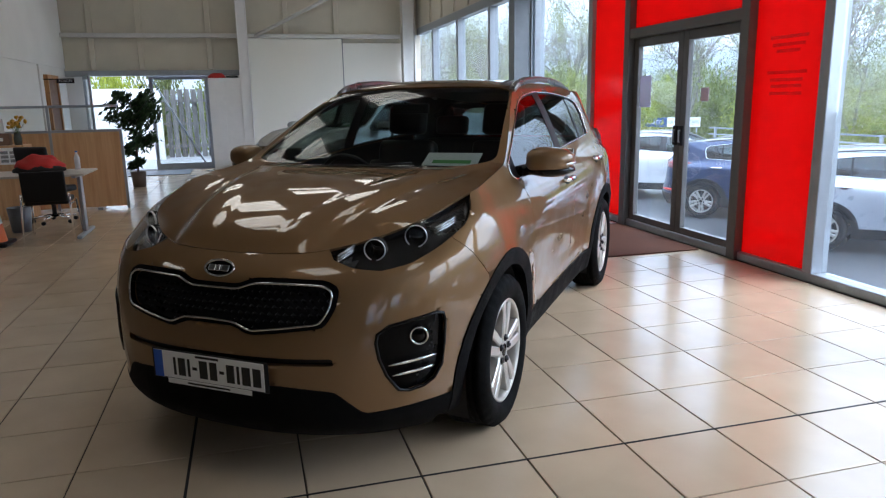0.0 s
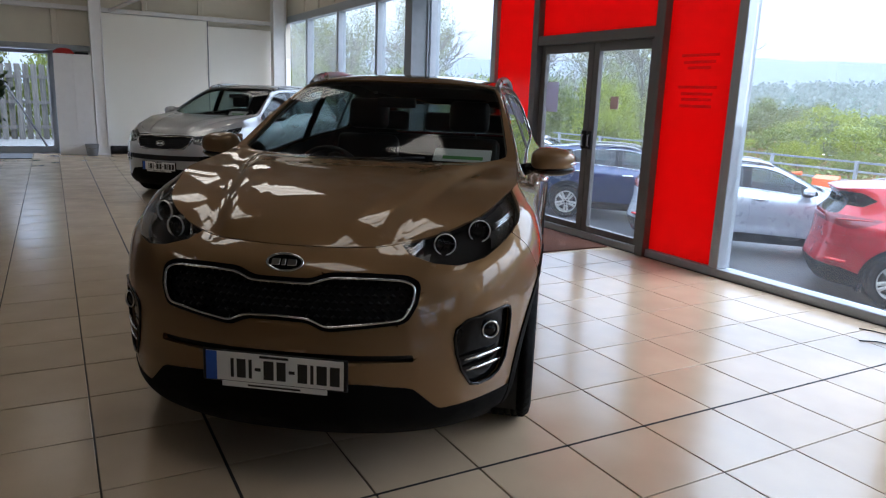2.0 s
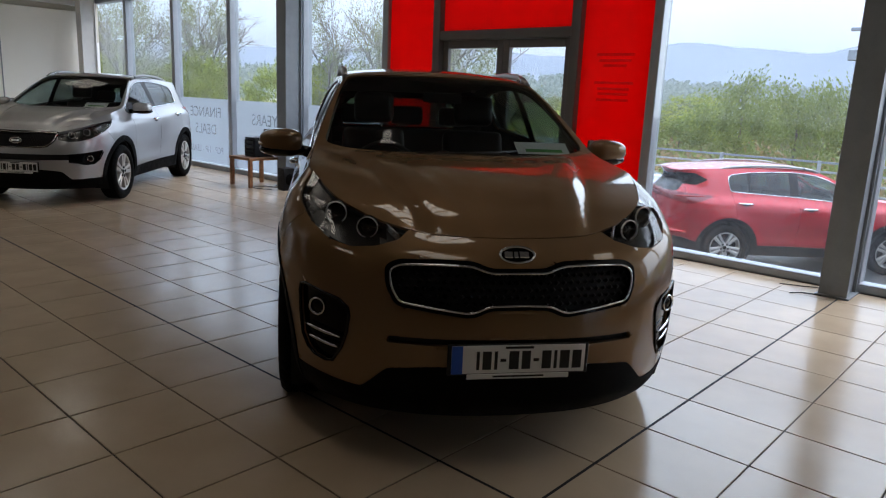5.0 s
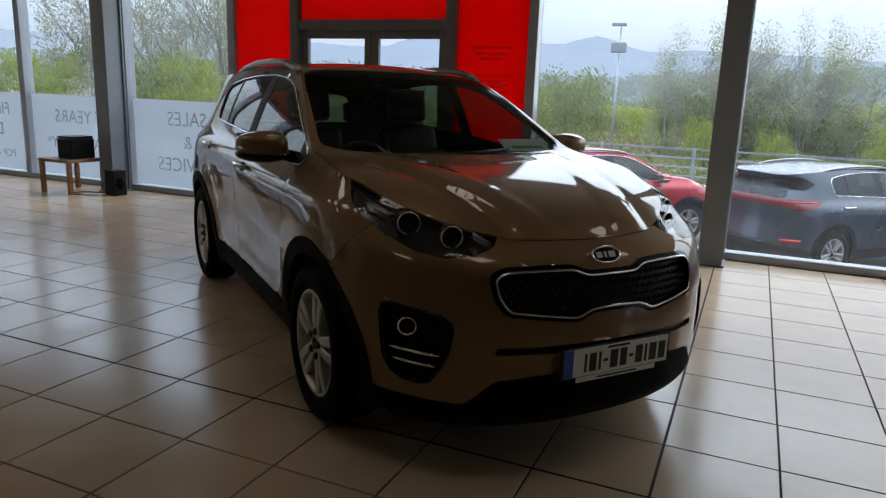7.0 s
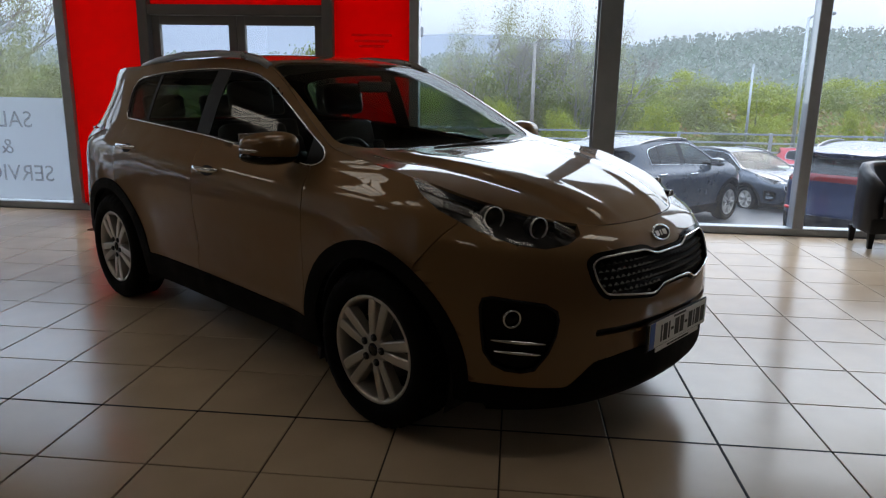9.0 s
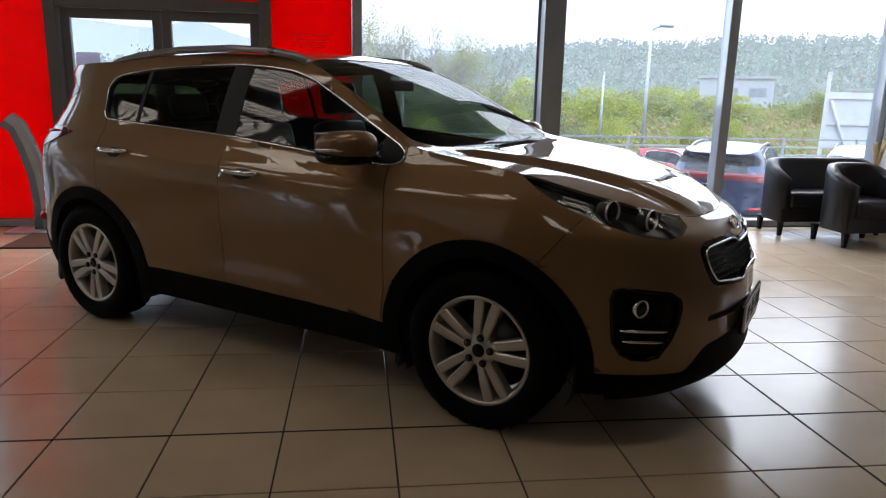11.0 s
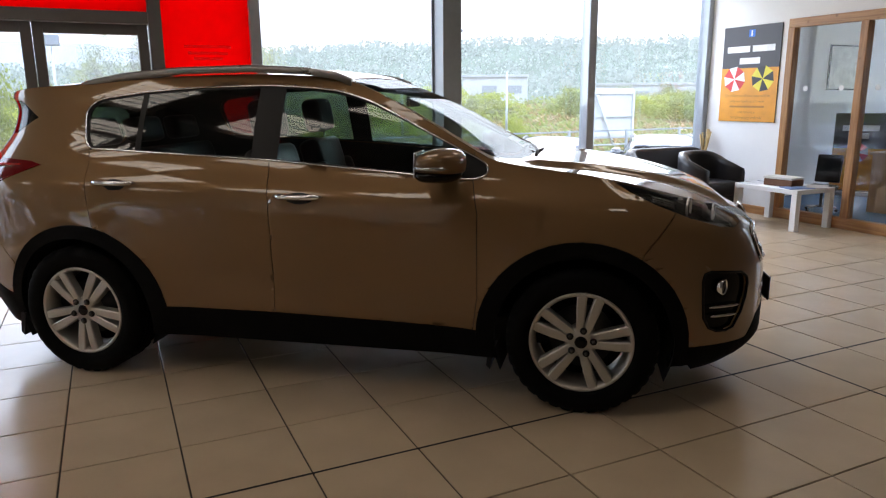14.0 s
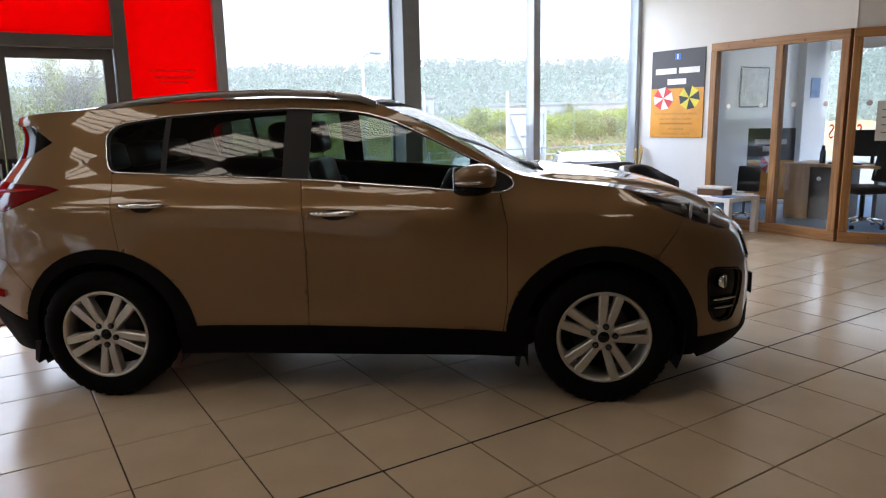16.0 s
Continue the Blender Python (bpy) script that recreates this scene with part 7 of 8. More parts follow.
wc = thing("tall_cupboard", "tall white two-door cupboard beside the back doors", "cupboard", pose(-0.455, 17.22, 0) @ Matrix.Diagonal((0.82, 0.9, 0.94, 1)))
part("carcass", box(-0.42, 0.44, -0.16, 0.28, 0.0, 2.2, 0.004), M_WHITE, wc)
part("cupboard_door", box(-0.41, 0.005, -0.18, -0.162, 0.22, 2.18, 0.003), M_WHITE, wc)
part("cupboard_door", box(0.012, 0.43, -0.18, -0.162, 0.22, 2.18, 0.003), M_WHITE, wc)
part("plinth_board", box(-0.41, 0.43, -0.175, -0.162, 0.02, 0.21, 0.003), M_WHITE, wc)
hp = bmesh.new()
bmesh.ops.create_uvsphere(hp, u_segments=18, v_segments=10, radius=1)
for v in hp.verts:
    v.co = Vector((v.co.x * 0.20, v.co.y * 0.12, max(0, v.co.z * 0.11 + noise.noise(v.co * 3) * 0.02)))
tagged(link_mesh("red_bag", hp, M_REDCLOTH, None, True), "red cloth bag lying on the tall cupboard", "bag").matrix_world = pose(-0.60, 17.2, 2.07)
tagged(link_mesh("dark_tray", box(-0.40, -0.14, 17.1, 17.36, 2.069, 2.11, 0.01), M_BLACK), "flat dark tray lying on the tall cupboard", "tray")
bu = thing("bucket", "pale grey plastic bucket on the floor", "bucket", pose(-0.20, 16.85, 0) @ Matrix.Scale(0.9, 4))
part("wall", lathe([(0.0, 0.004), (0.11, 0.0), (0.15, 0.26), (0.157, 0.27), (0.147, 0.27), (0.107, 0.012), (0.0, 0.012)], 28), mat("grey_bucket_plastic", (0.28, 0.31, 0.34), 0.5), bu)
part("bail", tube([(-0.15, 0, 0.25), (-0.13, -0.08, 0.20), (0, -0.16, 0.16), (0.13, -0.08, 0.20), (0.15, 0, 0.25)], 0.004, 6), M_CHROME, bu)
tagged(link_mesh("rolled_mat", tube([(0.18, 17.25, 0.09), (0.92, 17.25, 0.09)], 0.09, 18), M_BLACK), "rolled black mat lying along the back wall", "mat")
tagged(link_mesh("entrance_mat", box(-2.75, -1.3, 16.2, 17.3, 0.002, 0.015, 0.004), M_BLACK), "dark mat lying before the sliding doors", "mat")

# sliding glass doors in the back wall, one leaf pushed back and one angled open
def glazed_leaf(nm, w, h, label, m):
    d = thing(nm, label, "door", m, kind="structure")
    part("stile", box(0, 0.08, -0.025, 0.025, 0.0, h, 0.004), M_ALU, d)
    part("stile", box(w - 0.08, w, -0.025, 0.025, 0.0, h, 0.004), M_ALU, d)
    part("top_rail", box(0.08, w - 0.08, -0.024, 0.024, h - 0.08, h, 0.004), M_ALU, d)
    part("bottom_rail", box(0.08, w - 0.08, -0.024, 0.024, 0.0, 0.14, 0.004), M_ALU, d)
    g = part("pane", box(0.08, w - 0.08, -0.004, 0.004, 0.14, h - 0.08), M_CLEAR, d, "clear glass pane")
    g.visible_shadow = False
    return d
glazed_leaf("door_3", 1.30, 2.14, "closed grey-framed glass sliding door", pose(-2.12, 17.70, 0))
glazed_leaf("door_4", 0.84, 2.14, "open grey-framed glass door folded inwards", pose(-3.42, 17.40, 0, 0, 0, -72))
tagged(link_mesh("prop_bar", tube([(-2.05, 17.62, 2.08), (-1.02, 17.62, 0.12)], 0.02, 8), M_ALU), "diagonal grey metal bar across the glass door", "bar")
setting("trim_shutter_post", box(-0.84, -0.785, 17.6, 17.8, 0, 2.14, 0.004), M_ALU, "grey door frame post", "post")

sg = tagged(link_mesh("toilets_sign", box(-3.53, -3.22, 15.48, 15.50, 1.94, 2.03, 0.003), M_BLACK), "black hanging sign with white lettering", "sign")
tx = text_mesh("TOILETS", 0.066, 0.0005)
bmesh.ops.transform(tx, matrix=pose(-3.375, 15.4785, 1.985, 90, 0, 0), verts=tx.verts)
part("lettering", tx, M_PRW, sg)
part("sign_bracket", box(-3.78, -3.53, 15.485, 15.495, 2.01, 2.03), M_BLACK, sg)
dr = thing("door_5", "brown timber toilet door standing in white wall", "door", pose(-3.765, 15.72, 0) @ Matrix.Diagonal((1, 0.9, 0.99, 1)), kind="structure")
part("leaf_board", box(-0.02, 0.02, 0.0, 0.78, 0.0, 2.05, 0.004), wood("mahogany_door", (0.12, 0.04, 0.015), (0.20, 0.075, 0.03), 0.4), dr)
for y0, y1, z0, z1 in ((-0.08, 0.0, 0, 2.05), (0.78, 0.86, 0, 2.05), (-0.08, 0.86, 2.05, 2.14)):
    part("door_lining", box(-0.03, 0.05, y0, y1, z0, z1, 0.003), M_PINE, dr)

# ---- outside: lot, fences, poles, growth, far hills ----
def ground_mat():
    m = mat("wet_lot_and_grass", (0.055, 0.057, 0.06), 0.34, vary=0.3, scale=0.6, fine=30, bump=0.4, bump_scale=30)
    n, k = m.node_tree.nodes, m.node_tree.links
    tc = n.new("ShaderNodeTexCoord")
    sp = n.new("ShaderNodeSeparateXYZ")
    k.new(tc.outputs["Object"], sp.inputs["Vector"])
    nz = n.new("ShaderNodeTexNoise")
    nz.inputs["Scale"].default_value = 0.25
    k.new(tc.outputs["Object"], nz.inputs["Vector"])
    ad = n.new("ShaderNodeMath")
    ad.operation = 'MULTIPLY_ADD'
    ad.inputs[1].default_value = 3.0
    k.new(nz.outputs["Fac"], ad.inputs[0])
    k.new(sp.outputs["X"], ad.inputs[2])
    st = n.new("ShaderNodeMapRange")
    st.inputs["From Min"].default_value, st.inputs["From Max"].default_value = 20.5, 21.5
    k.new(ad.outputs[0], st.inputs["Value"])
    gn = n.new("ShaderNodeTexNoise")
    gn.inputs["Scale"].default_value = 0.08
    gn.inputs["Detail"].default_value = 6
    k.new(tc.outputs["Object"], gn.inputs["Vector"])
    gr = n.new("ShaderNodeValToRGB")
    gr.color_ramp.elements[0].position, gr.color_ramp.elements[1].position = 0.35, 0.65
    gr.color_ramp.elements[0].color, gr.color_ramp.elements[1].color = (0.11, 0.125, 0.035, 1), (0.30, 0.175, 0.08, 1)
    k.new(gn.outputs["Fac"], gr.inputs["Fac"])
    mx = n.new("ShaderNodeMix")
    mx.data_type = 'RGBA'
    b = n["Principled BSDF"]
    src = b.inputs["Base Color"].links[0].from_socket
    k.new(st.outputs["Result"], mx.inputs["Factor"])
    k.new(src, mx.inputs["A"])
    k.new(gr.outputs["Color"], mx.inputs["B"])
    k.new(mx.outputs["Result"], b.inputs["Base Color"])
    rs = b.inputs["Roughness"].links[0].from_socket
    ra = n.new("ShaderNodeMath")
    ra.operation = 'MAXIMUM'
    k.new(rs, ra.inputs[0])
    k.new(st.outputs["Result"], ra.inputs[1])
    k.new(ra.outputs[0], b.inputs["Roughness"])
    return m


def lay_ground():
    bm = bmesh.new()
    xs = [-400, -12, XF + 0.07, 10.5, 16.5, 22, 40, 70, 120, 200, 400, 900, 2500]
    ys = [-1800, -600, -250, -120, -60, -30, -6.25, 0, 18.2, 40, 80, 160, 300, 700, 1800]
    def hz(x, y):
        return LOT - 0.05 * min(max(x - 10.5, 0), 6.0) + 0.006 * max(0, x - 40)
    g = [[bm.verts.new((x, y, hz(x, y))) for y in ys] for x in xs]
    for i in range(len(xs) - 1):
        for j in range(len(ys) - 1):
            bm.faces.new((g[i][j], g[i + 1][j], g[i + 1][j + 1], g[i][j + 1]))
    return bm
setting("ground", lay_ground(), ground_mat(), "wet asphalt lot running into rough spring grass", "ground")
setting("pavement", box(XF + 0.075, 5.35, -6.2, 18.02, LOT - 0.1, -0.30, 0.02), mat("wet_paving", (0.055, 0.054, 0.052), 0.85, vary=0.55, scale=1.6, fine=45, bump=0.9, bump_scale=45, spec=0.15), "wet paved terrace along the glass front", "pavement")
setting("pavement_back", box(-9.5, XF, 18.02, 23.0, LOT - 0.1, -0.02), mat("grey_yard", (0.22, 0.22, 0.21), 0.7, vary=0.2, scale=1), "grey concrete yard behind the back doors", "pavement")

LOTB = LOT - 0.3   # the lot falls away a little towards its far edge
M_GALV = mat("galvanised_steel", (0.34, 0.36, 0.37), 0.45, metal=0.5)
# rail fence at the lot's edge
fence = thing("rail_fence", "low galvanised rail fence along the lot edge", "fence", pose(18.2, 0, LOTB))
for j in range(22):
    part("post", box(-0.04, 0.04, -30 + j * 2.6 - 0.04, -30 + j * 2.6 + 0.04, 0, 1.52), M_GALV, fence)
for z in (0.45, 0.71, 0.97, 1.23, 1.48):
    part("rail", box(-0.02, 0.02, -30, 25, z - 0.025, z + 0.025), M_GALV if z < 1.4 else M_STEEL, fence)


M_OLDPOLE = mat("weathered_pole_timber", (0.20, 0.185, 0.165), 0.9, vary=0.3, scale=5, bump=0.4)
def pole(name, label, x, y, h, r, lamp=True, yaw=0.0):
    p = thing(name, label, "lamp post" if lamp else "pole", pose(x, y, LOTB, 0, 0, yaw))
    part("shaft", tube([(0, 0, 0), (0, 0, h)], [r, r * 0.6], 10), M_GALV if name != "utility_pole" else M_OLDPOLE, p)
    if lamp:
        part("arm", tube([(0, 0, h - 0.05), (0.0, 0.18, h + 0.06), (0.0, 0.42, h + 0.12)], r * 0.6, 8), M_GALV, p)
        part("lamp_head", box(-0.10, 0.10, 0.34, 0.92, h + 0.08, h + 0.19, 0.03), M_STEEL, p)
    return p
pole("street_lamp", "grey street lamp beyond the lot", 22.0, -6.05, 5.1, 0.075, True, 195)
pole("street_lamp", "tall grey street lamp beyond the lot", 24.0, 7.2, 5.45, 0.06, False)
fb = thing("flood_light", "flood light box fixed high on the tall lamp", "flood light", pose(23.9, 7.2, LOTB + 4.45))
part("housing", box(-0.18, 0.0, -0.27, 0.27, 0.0, 0.36, 0.03), M_STEEL, fb)
part("bracket", box(-0.05, 0.05, -0.2, 0.32, 0.93, 1.05, 0.02), M_STEEL, fb)
pole("flag_pole", "slim white pole at the lot edge", 24.0, -5.1, 3.65, 0.06, False)
pole("flag_pole", "slim white pole at the lot edge", 24.0, -10.0, 3.78, 0.06, False)
pole("utility_pole", "weathered grey timber pole among bushes", 23.0, 2.8, 4.2, 0.085, False)

hb = thing("hoarding", "white timber hoarding seen from behind on posts", "hoarding", pose(23.3, -15.2, LOTB))
M_WTIM = mat("weathered_white_boards", (0.46, 0.475, 0.475), 0.7, vary=0.12, scale=4)
for j in range(6):
    part("board", box(-0.02, 0.02, -1.17 + j * 0.39, -0.783 + j * 0.39, 0.85, 3.08), M_WTIM, hb)
part("post", box(-0.12, -0.021, 1.10, 1.22, 0, 3.85), M_WTIM, hb)
part("post", box(-0.12, -0.021, -1.17, -1.07, 0, 3.0), M_WTIM, hb)
for z, hh in ((1.0, 0.07), (1.85, 0.06), (2.95, 0.13)):
    part("batten", box(-0.09, -0.022, -1.065, 1.095, z - hh, z + hh), M_WTIM, hb)
part("brace", tube([(-0.12, 0.98, 2.75), (-0.12, -0.25, 0.0)], 0.055, 6), M_WTIM, hb)

sgn_ = thing("roadside_sign", "blue and white car sales sign on posts", "sign", pose(19.6, 30.2, LOTB + 0.2, 0, 0, -33) @ Matrix.Scale(0.76, 4))
part("blue_board", box(-1.5, -0.02, -0.03, 0.03, 1.45, 2.05), mat("sign_blue", (0.02, 0.07, 0.24), 0.4), sgn_)
part("white_board", box(0.02, 2.0, -0.03, 0.03, 1.45, 2.05), M_PRW, sgn_)
for words, x, m_ in (("AUTO", -0.72, M_PRW), ("QUALITY CARS", 1.0, M_PRB)):
    tx = text_mesh(words, 0.36 if words == "AUTO" else 0.27, 0.001)
    bmesh.ops.transform(tx, matrix=pose(x, -0.032, 1.75, 90, 0, 0), verts=tx.verts)
    part("lettering", tx, m_, sgn_)
for x in (-1.3, 1.8):
    part("post", tube([(x, 0, 0), (x, 0, 1.5)], 0.04, 8), M_GALV, sgn_)

tr_ = thing("farm_trailer", "orange farm machine parked at the lot edge", "machine", pose(16.0, 11.4, LOTB + 0.02, 0, 0, 20) @ Matrix.Scale(0.8, 4))
M_MACH = mat("orange_machine_paint", (0.70, 0.13, 0.03), 0.5, vary=0.2)
part("frame", box(-0.3, 0.3, -0.9, 0.9, 0.6, 0.95, 0.03), M_MACH, tr_)
part("hood", prism([(-0.35, 0.95), (-0.3, 1.4), (0.1, 1.5), (0.35, 0.95)], -0.8, -0.1, "XZ"), M_MACH, tr_)
part("mast", tube([(0, 0.5, 0.9), (0, 0.75, 1.45), (0, 0.3, 1.5)], 0.07, 8), M_MACH, tr_)
for sy in (-0.7, 0.7):
    part("tyre", lathe([(0.0, -0.1), (0.28, -0.1), (0.32, 0.0), (0.28, 0.1), (0.0, 0.1)], 20, 'Y'), M_TYRE, tr_).location = (0, sy, 0.32)
M_SLAB = mat("pale_wet_concrete", (0.12, 0.12, 0.115), 0.85, vary=0.3, scale=5, bump=0.5, bump_scale=60)
for k, (x0, x1, y0, y1, z) in enumerate(((6.1, 6.8, 5.2, 5.9, -0.80), (6.2, 6.9, 4.72, 5.12, -0.84), (5.6, 6.6, 6.0, 6.9, -0.86))):
    setting("pavement_slab_%d" % (k + 1), box(x0, x1, y0, y1, LOT - 0.1, z, 0.03), M_SLAB, "pale wet concrete block before the entrance", "block")

def shed(x, y, w, d, h, yaw, label):
    s = thing("warehouse", label, "building", pose(x, y, LOTB + 0.006 * max(0, x - 40), 0, 0, yaw))
    M = bpy.data.materials.get("pale_shed_cladding") or mat("pale_shed_cladding", (0.348, 0.366, 0.378), 0.6, vary=0.05)
    part("wall", box(-d / 2, d / 2, -w / 2, w / 2, 0, h), M, s)
    part("roof", box(-d / 2 - 0.3, d / 2 + 0.3, -w / 2 - 0.3, w / 2 + 0.3, h, h + 0.5), M_GALV, s)
    for i in range(int(w // 5)):
        part("bay_window", box(-d / 2 - 0.06, -d / 2, -w / 2 + 1.2 + i * 5, -w / 2 + 4.2 + i * 5, h * 0.45, h * 0.72), M_STEEL, s)
shed(128.5, -68.6, 13, 10, 6.0, -28.7, "pale grey metal warehouse across the fields")
shed(123, -107, 30, 14, 4.4, -42, "long pale metal warehouse across the fields")

M_BUSH = [leaf_mat("spring_leaf_a", (0.118, 0.15, 0.026), (0.19, 0.22, 0.044)), leaf_mat("spring_leaf_b", (0.185, 0.225, 0.02), (0.29, 0.32, 0.036)), leaf_mat("dull_leaf", (0.107, 0.124, 0.038), (0.167, 0.176, 0.064))]
# twig grey is lightened a little to carry some haze
M_TWIG = mat("grey_hazed_birch_twig", (0.21, 0.195, 0.175), 0.9)


def bush_mesh(name, seed, count, material, leaf_size=0.017, squeeze=1.0):
    """Foliage of a spreading bush, 1 m high: many clumps of small leaves with gaps between."""
    rng = random.Random(seed)
    bm = bmesh.new()
    clumps = []
    for i in range(26):
        a, r = rng.uniform(0, 6.283), rng.uniform(0.0, 0.75) ** 0.7
        z = rng.uniform(0.10, 0.98) * (1 - 0.45 * r * r)
        clumps.append((Vector((r * math.cos(a), r * math.sin(a), z)), rng.uniform(0.10, 0.2)))
    for i in range(count):
        c, s = rng.choice(clumps)
        p = c + Vector((rng.gauss(0, 1), rng.gauss(0, 1), rng.gauss(0, 0.8))) * s * 0.75
        n = Vector((rng.gauss(0, 1), rng.gauss(0, 1), rng.gauss(0, 1))).normalized()
        u = n.orthogonal().normalized()
        w = n.cross(u)
        q = leaf_size * rng.uniform(0.6, 1.4)
        bm.faces.new([bm.verts.new(p + Vector((d.x, d.y, d.z * squeeze))) for d in (u * q * 1.5, w * q * 0.8, u * q * -1.5, w * q * -0.8)])
    me = bpy.data.meshes.new(name)
    bm.to_mesh(me)
    bm.free()
    me.materials.append(material)
    return me


def bare_mesh(name, seed):
    """Twiggy, nearly leafless young tree, 1 m high."""
    rng = random.Random(seed)
    bm = bmesh.new()
    def grow(p, d, ln, r, depth):
        e = p + d * ln
        add_tube(bm, [p, p.lerp(e, 0.5) + Vector((rng.gauss(0, 1), rng.gauss(0, 1), 0)) * ln * 0.05, e], [r, r * 0.8, r * 0.55], 4, caps=False)
        if depth == 0:
            return
        for i in range(3 if depth > 1 else 6):
            nd = (d + Vector((rng.gauss(0, 1), rng.gauss(0, 1), rng.gauss(0.15, 0.5))) * 0.48).normalized()
            grow(p.lerp(e, rng.uniform(0.45, 1.0)), nd, ln * rng.uniform(0.5, 0.75), r * 0.55, depth - 1)
    for i in range(3):
        grow(Vector((rng.uniform(-0.05, 0.05), rng.uniform(-0.05, 0.05), 0)), Vector((rng.gauss(0, 0.12), rng.gauss(0, 0.12), 1)).normalized(), 0.42, 0.010, 4)
    me = bpy.data.meshes.new(name)
    bm.to_mesh(me)
    bm.free()
    me.materials.append(M_TWIG)
    return me

# pale leaves, with a little haze lightened into their colour
SPARSE = [bush_mesh("crown", 40 + k, 12000, leaf_mat("pale_hazed_birch_leaf", (0.19, 0.21, 0.085), (0.30, 0.31, 0.14)) if k == 0 else bpy.data.materials["pale_hazed_birch_leaf"], 0.0095, 0.45) for k in range(3)]
BUSHES = [bush_mesh("crown", s, 5200, M_BUSH[s % 3]) for s in range(6)]
BARES = [bare_mesh("trunk", 20 + s) for s in range(4)]
STEM = as_mesh("trunk", tube([(0, 0, 0), (0.02, 0, 0.35), (0.0, 0.02, 0.7)], [0.02, 0.014, 0.006], 6), M_BARK)


def grow_bush(x, y, w, h, i, base=None):
    b = thing("bush", "spring green bush with loose leafy clumps", "bush", pose(x, y, LOTB + 0.006 * max(0, x - 40), 0, 0, (i * 77) % 360), "bushes beyond the lot")
    o = new("crown", BUSHES[i % 6])
    o.parent = b
    o.scale = (w, w, h)
    o = new("trunk", STEM)
    o.parent = b
    o.scale = (h, h, h)
def grow_bare(x, y, h, i):
    b = thing("birch_tree", "thin grey birch tree just coming into leaf", "tree", pose(x, y, LOTB, 0, 0, (i * 131) % 360), "birch trees beyond the lot")
    o = new("trunk", BARES[i % 4])
    o.parent = b
    o.scale = (h, h, h)
    c = new("crown", SPARSE[i % 3])
    c.parent = b
    c.scale = (h * 0.30, h * 0.30, h * 0.92)
    c.location = (0, 0, h * 0.08)
rng = random.Random(77)
i = 0
for row, (x0, h0, n, gap) in enumerate([(27, 1.2, 34, 2.6), (35, 1.7, 36, 2.9), (46, 2.3, 34, 3.7), (62, 2.7, 32, 5.0), (88, 3.2, 30, 7.5)]):
    for j in range(n):
        y = (j - n / 2) * gap + rng.uniform(-1, 1) * gap * 0.4 + 6
        # the ground before the offices stays open grass
        open_ = -34 < y - (x0 - 25) * -0.35 < -6
        meadow = 4.5 < y < 16 and row < 2
        if (open_ and row < 3) or meadow:
            continue
        grow_bush(x0 + rng.uniform(-3, 3), y, h0 * rng.uniform(1.0, 1.8), h0 * rng.uniform(0.8, 1.35), i)
        i += 1
for j, (x, y, h) in enumerate([(30, 3.7, 6.5), (31, 1.6, 6.9), (30.5, -0.6, 5.9), (29.5, 5.7, 5.4), (32, 2.6, 6.6), (29.5, 0.4, 6.0), (26, 30, 9), (23, 24, 9.5), (28, 28, 10), (22, 32, 9), (30, 36, 10), (18, 38, 9), (21, 44, 10), (13, 36, 8), (15, 42, 9), (11, 46, 9), (17, 50, 10), (13, 56, 10), (19, 60, 11), (14, 66, 11), (21, 72, 12), (16, 80, 12), (9.5, 52, 9)]):
    grow_bare(x, y, h, j)
# a thicket under the birches, bright young bushes before it
for x, y, w, h, k in ((30.5, 4.6, 2.2, 3.6, 0), (31.0, 1.8, 2.3, 3.7, 3), (30.5, -0.8, 2.1, 3.1, 2), (29.0, 3.0, 1.6, 2.7, 5), (33, 11.3, 2.6, 4.2, 0), (36, 15.0, 2.8, 4.4, 3), (25, 3.9, 1.0, 2.3, 1), (25, -2.0, 1.0, 2.0, 4), (25.5, 1.5, 0.9, 1.9, 1), (20, 24, 2.0, 3.6, 4), (22, 28, 2.4, 4.2, 0), (18.5, 31, 2.2, 4.0, 1), (23, 34, 2.6, 4.6, 3), (17, 37, 2.3, 4.2, 4), (20, 42, 2.8, 4.8, 1), (14.5, 43, 2.2, 4.0, 0), (17, 50, 2.8, 5.0, 4), (12.5, 52, 2.4, 4.2, 1), (16, 60, 3.2, 5.4, 0), (24.5, -9.0, 0.8, 2.0, 4), (26.5, -12.0, 0.9, 1.9, 1)):
    grow_bush(x, y, w, h, k)


def far_height(a):
    deg = math.degrees(a)
    return 8 + 17 * smooth01((10 - deg) / 35) + 3.0 * noise.noise(Vector((deg * 0.11, 0, 0))) + 1.5 * noise.noise(Vector((deg * 0.5, 3, 0)))


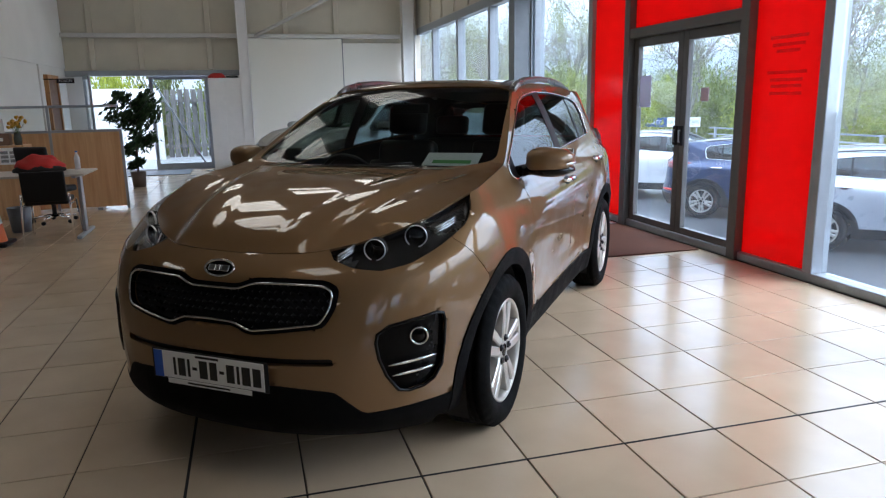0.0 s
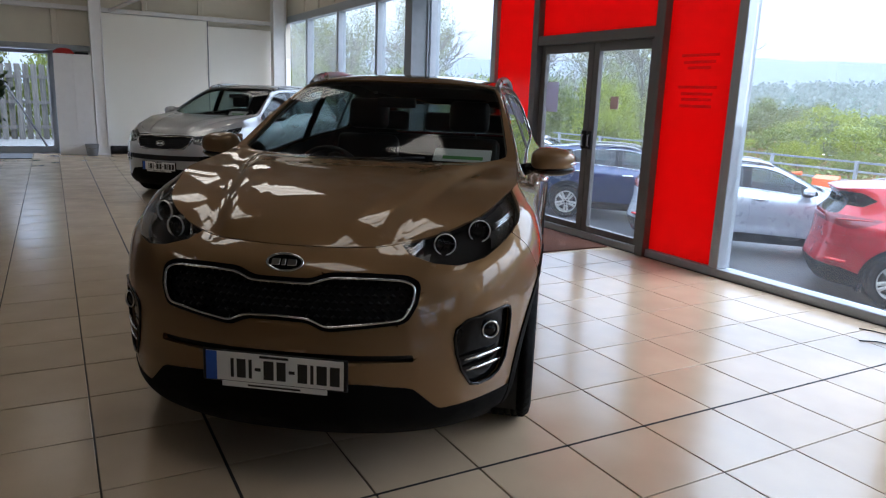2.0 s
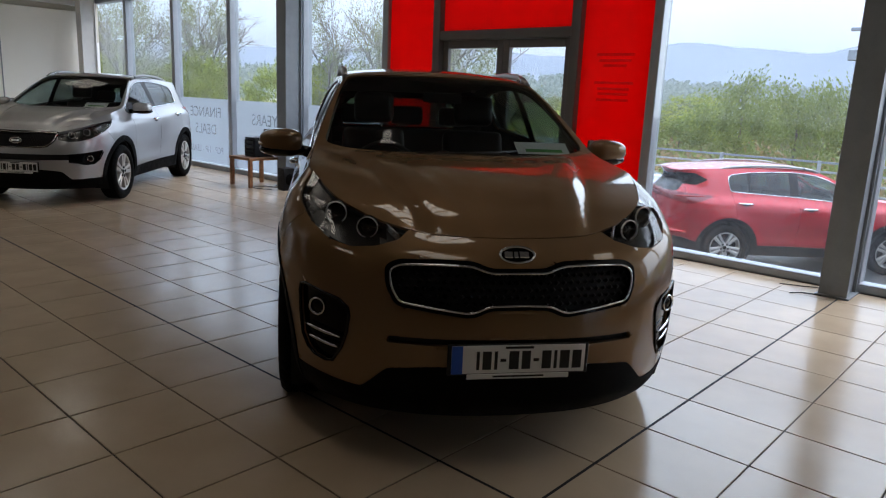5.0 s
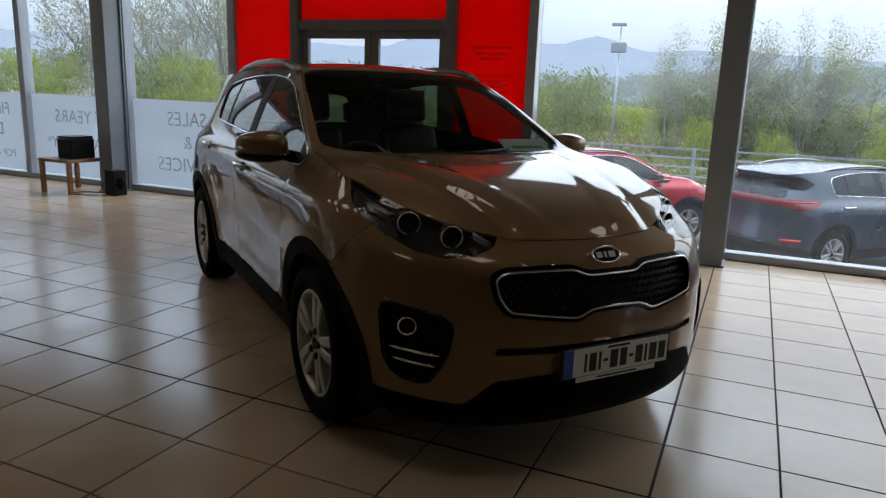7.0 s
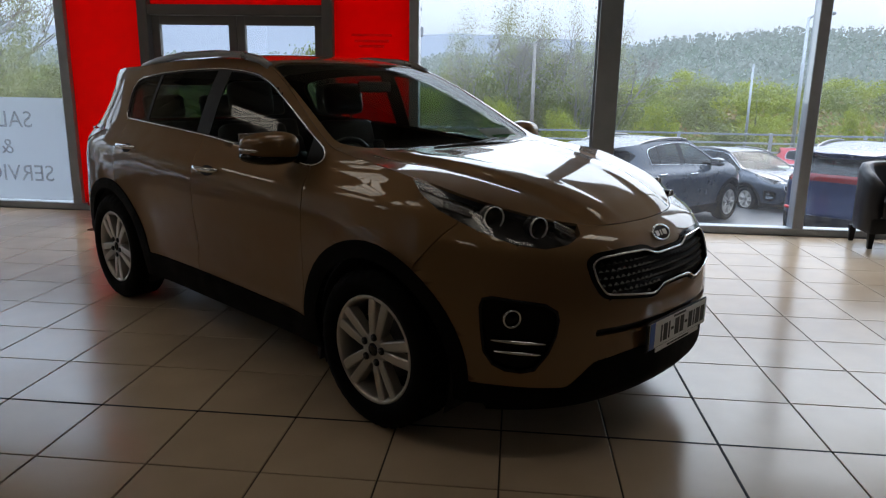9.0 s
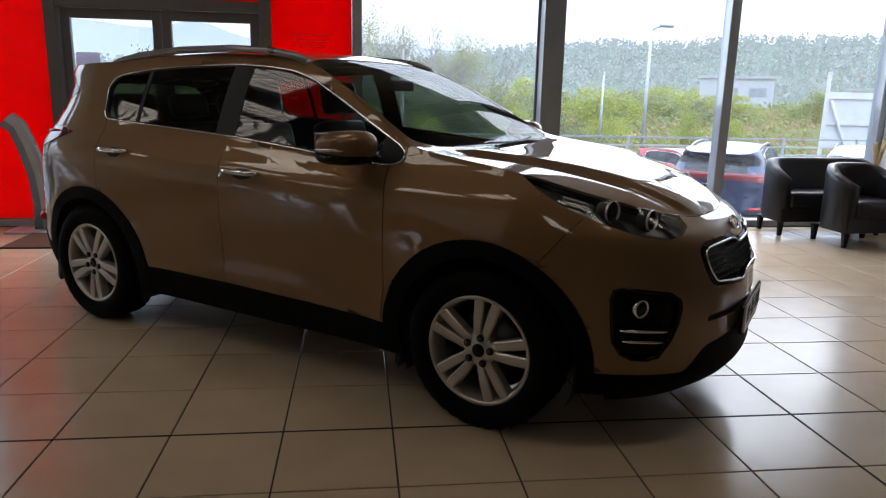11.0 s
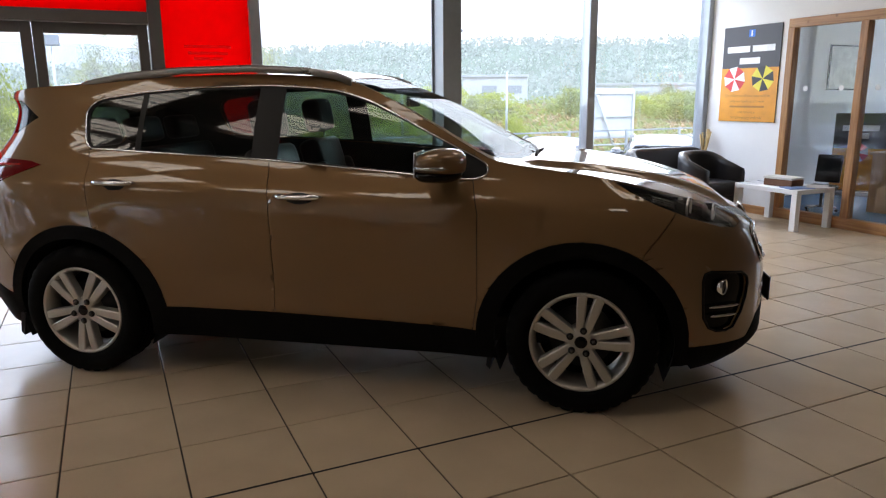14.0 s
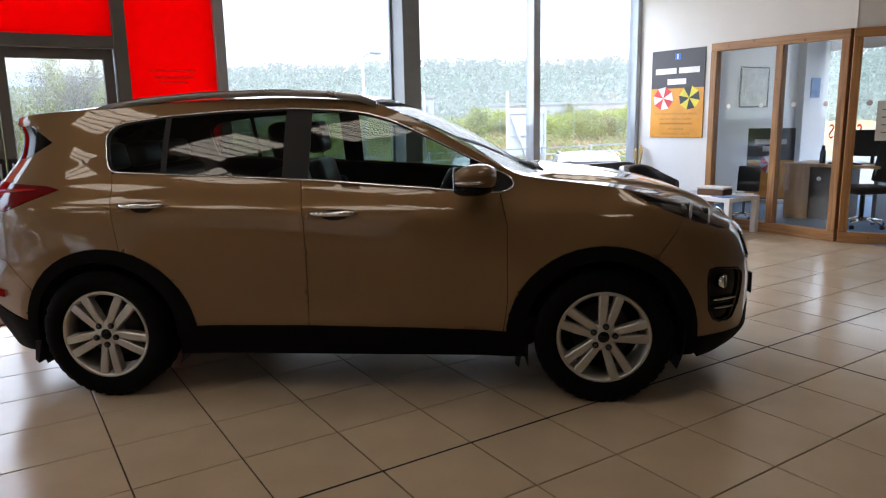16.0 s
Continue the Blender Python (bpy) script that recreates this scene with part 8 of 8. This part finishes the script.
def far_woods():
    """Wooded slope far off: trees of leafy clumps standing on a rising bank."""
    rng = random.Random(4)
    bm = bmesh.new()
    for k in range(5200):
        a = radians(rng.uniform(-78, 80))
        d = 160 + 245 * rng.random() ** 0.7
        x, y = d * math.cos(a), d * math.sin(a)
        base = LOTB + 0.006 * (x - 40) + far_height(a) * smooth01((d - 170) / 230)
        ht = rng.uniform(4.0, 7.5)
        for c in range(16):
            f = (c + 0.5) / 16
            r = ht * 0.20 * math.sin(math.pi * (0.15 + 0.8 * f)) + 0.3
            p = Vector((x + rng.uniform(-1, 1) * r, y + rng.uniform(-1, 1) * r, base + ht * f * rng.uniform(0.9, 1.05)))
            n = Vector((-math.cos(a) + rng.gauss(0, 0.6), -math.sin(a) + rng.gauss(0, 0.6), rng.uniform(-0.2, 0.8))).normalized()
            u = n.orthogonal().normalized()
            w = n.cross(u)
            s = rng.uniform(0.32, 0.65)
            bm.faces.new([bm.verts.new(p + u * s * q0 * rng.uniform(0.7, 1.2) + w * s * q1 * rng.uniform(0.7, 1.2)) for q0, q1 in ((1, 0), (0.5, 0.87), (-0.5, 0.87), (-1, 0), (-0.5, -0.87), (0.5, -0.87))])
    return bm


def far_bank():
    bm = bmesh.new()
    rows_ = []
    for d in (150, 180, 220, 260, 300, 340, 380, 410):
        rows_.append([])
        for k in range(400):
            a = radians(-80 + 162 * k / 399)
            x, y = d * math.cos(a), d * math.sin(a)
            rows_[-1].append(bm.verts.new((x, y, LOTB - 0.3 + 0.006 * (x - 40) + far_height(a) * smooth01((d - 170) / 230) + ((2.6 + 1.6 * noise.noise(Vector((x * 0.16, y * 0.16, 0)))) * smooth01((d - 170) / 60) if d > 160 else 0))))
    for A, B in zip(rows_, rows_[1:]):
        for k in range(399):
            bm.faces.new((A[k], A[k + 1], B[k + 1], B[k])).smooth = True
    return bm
def scrub(seed, count, lo, hi):
    """Rough grass and brambles: tufts of blades and small leaves."""
    rng = random.Random(seed)
    vs, fs = [], []
    for k in range(count):
        d = 20.5 + 120 * rng.random() ** 1.7
        y0 = rng.uniform(-1.3, 1.25) * (d * 0.8 + 6)
        h = rng.uniform(lo, hi) * (0.6 + d / 60)
        base = LOTB + 0.006 * max(0, d - 40)
        for c in range(15):
            z = h * rng.random() ** 0.8
            p = Vector((d + rng.gauss(0, 0.5 * h + 0.15), y0 + rng.gauss(0, 0.7 * h + 0.2), base + z))
            n = Vector((rng.gauss(-0.7, 0.6), rng.gauss(0, 0.6), rng.uniform(0, 1))).normalized()
            u = n.orthogonal().normalized()
            w = n.cross(u)
            s = rng.uniform(0.05, 0.11) * (0.7 + d / 50)
            i = len(vs)
            vs += [p + u * s * 1.4, p + w * s * 0.7, p - u * s * 1.4, p - w * s * 0.7]
            fs.append((i, i + 1, i + 2, i + 3))
    bm = bmesh.new()
    bv = [bm.verts.new(v) for v in vs]
    for f in fs:
        bm.faces.new([bv[i] for i in f])
    return bm
tagged(link_mesh("rough_grass", scrub(5, 5200, 0.2, 0.5), leaf_mat("rough_grass_blade", (0.13, 0.125, 0.038), (0.30, 0.185, 0.08))), "rough olive and straw-coloured grass beyond the fence", "grass", kind="stuff")
tagged(link_mesh("brambles", scrub(9, 2200, 0.35, 0.9), leaf_mat("bramble_leaf", (0.11, 0.14, 0.026), (0.195, 0.22, 0.042))), "spring green brambles and scrub beyond the fence", "scrub", kind="stuff")
# the bank's green is greyed to paint distance haze into it
setting("ground_far_bank", far_bank(), mat("haze_tinted_meadow", (0.095, 0.113, 0.090), 1.0, vary=0.22, scale=0.04, fine=0.6, spec=0.0), "hazy green bank across the valley", "ground")
# leaves are paled evenly, so the haze sits in their colour
fw = tagged(link_mesh("far_woods", far_woods(), leaf_mat("haze_pale_leaf", (0.225, 0.250, 0.215), (0.250, 0.275, 0.238))), "hazy wooded slopes across the valley", "woods", kind="stuff")


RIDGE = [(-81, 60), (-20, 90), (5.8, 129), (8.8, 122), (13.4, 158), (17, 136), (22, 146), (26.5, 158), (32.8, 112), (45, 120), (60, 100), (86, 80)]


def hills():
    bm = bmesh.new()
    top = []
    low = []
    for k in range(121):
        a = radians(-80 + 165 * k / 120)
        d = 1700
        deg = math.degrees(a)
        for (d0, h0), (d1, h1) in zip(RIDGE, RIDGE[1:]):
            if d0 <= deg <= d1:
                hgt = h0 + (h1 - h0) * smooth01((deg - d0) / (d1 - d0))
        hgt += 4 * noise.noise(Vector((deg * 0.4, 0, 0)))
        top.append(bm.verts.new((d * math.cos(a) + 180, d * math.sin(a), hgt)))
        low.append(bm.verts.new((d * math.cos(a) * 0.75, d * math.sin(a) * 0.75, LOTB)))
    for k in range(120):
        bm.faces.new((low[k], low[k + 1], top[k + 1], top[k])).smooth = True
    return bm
# blue-grey is haze put into the base colour of the hills
setting("backdrop", hills(), mat("haze_blue_hill", (0.18, 0.198, 0.222), 1.0, vary=0.08, scale=0.004, spec=0.0), "hazy blue distant mountains", "backdrop")

# yard behind the back doors: board fence, white wall, greenery
fn = thing("board_fence", "weathered grey board fence behind the doors", "fence", pose(-2.2, 21.4, -0.02) @ Matrix.Scale(0.9, 4))
M_OLDW = wood("weathered_boards", (0.10, 0.095, 0.09), (0.20, 0.19, 0.175), 0.9)
for j in range(22):
    part("board", box(j * 0.20, j * 0.20 + 0.15, -0.05 if j % 2 else 0.03, -0.03 if j % 2 else 0.05, 0.05, 2.15), M_OLDW, fn)
for z in (0.4, 1.1, 1.8):
    part("rail", box(-0.1, 4.4, -0.03, 0.03, z - 0.04, z + 0.04), M_OLDW, fn)
setting("wall_yard", box(-9.5, -2.3, 21.3, 21.5, -0.1, 1.95), M_PANELW, "white painted yard wall", "wall")
for j, (x, y) in enumerate([(-6, 23.6), (-4.3, 23.2), (-2.6, 23.8), (-0.8, 23.4), (0.8, 24.0)]):
    b = thing("bush", "bright green bush behind the yard fence", "bush", pose(x, y, LOT, 0, 0, 50 * j), "bushes behind the yard")
    o = new("crown", BUSHES[j % 6])
    o.parent = b
    o.scale = (1.6, 1.6, 4.0)
    o = new("trunk", STEM)
    o.parent = b
    o.scale = (3, 3, 3)
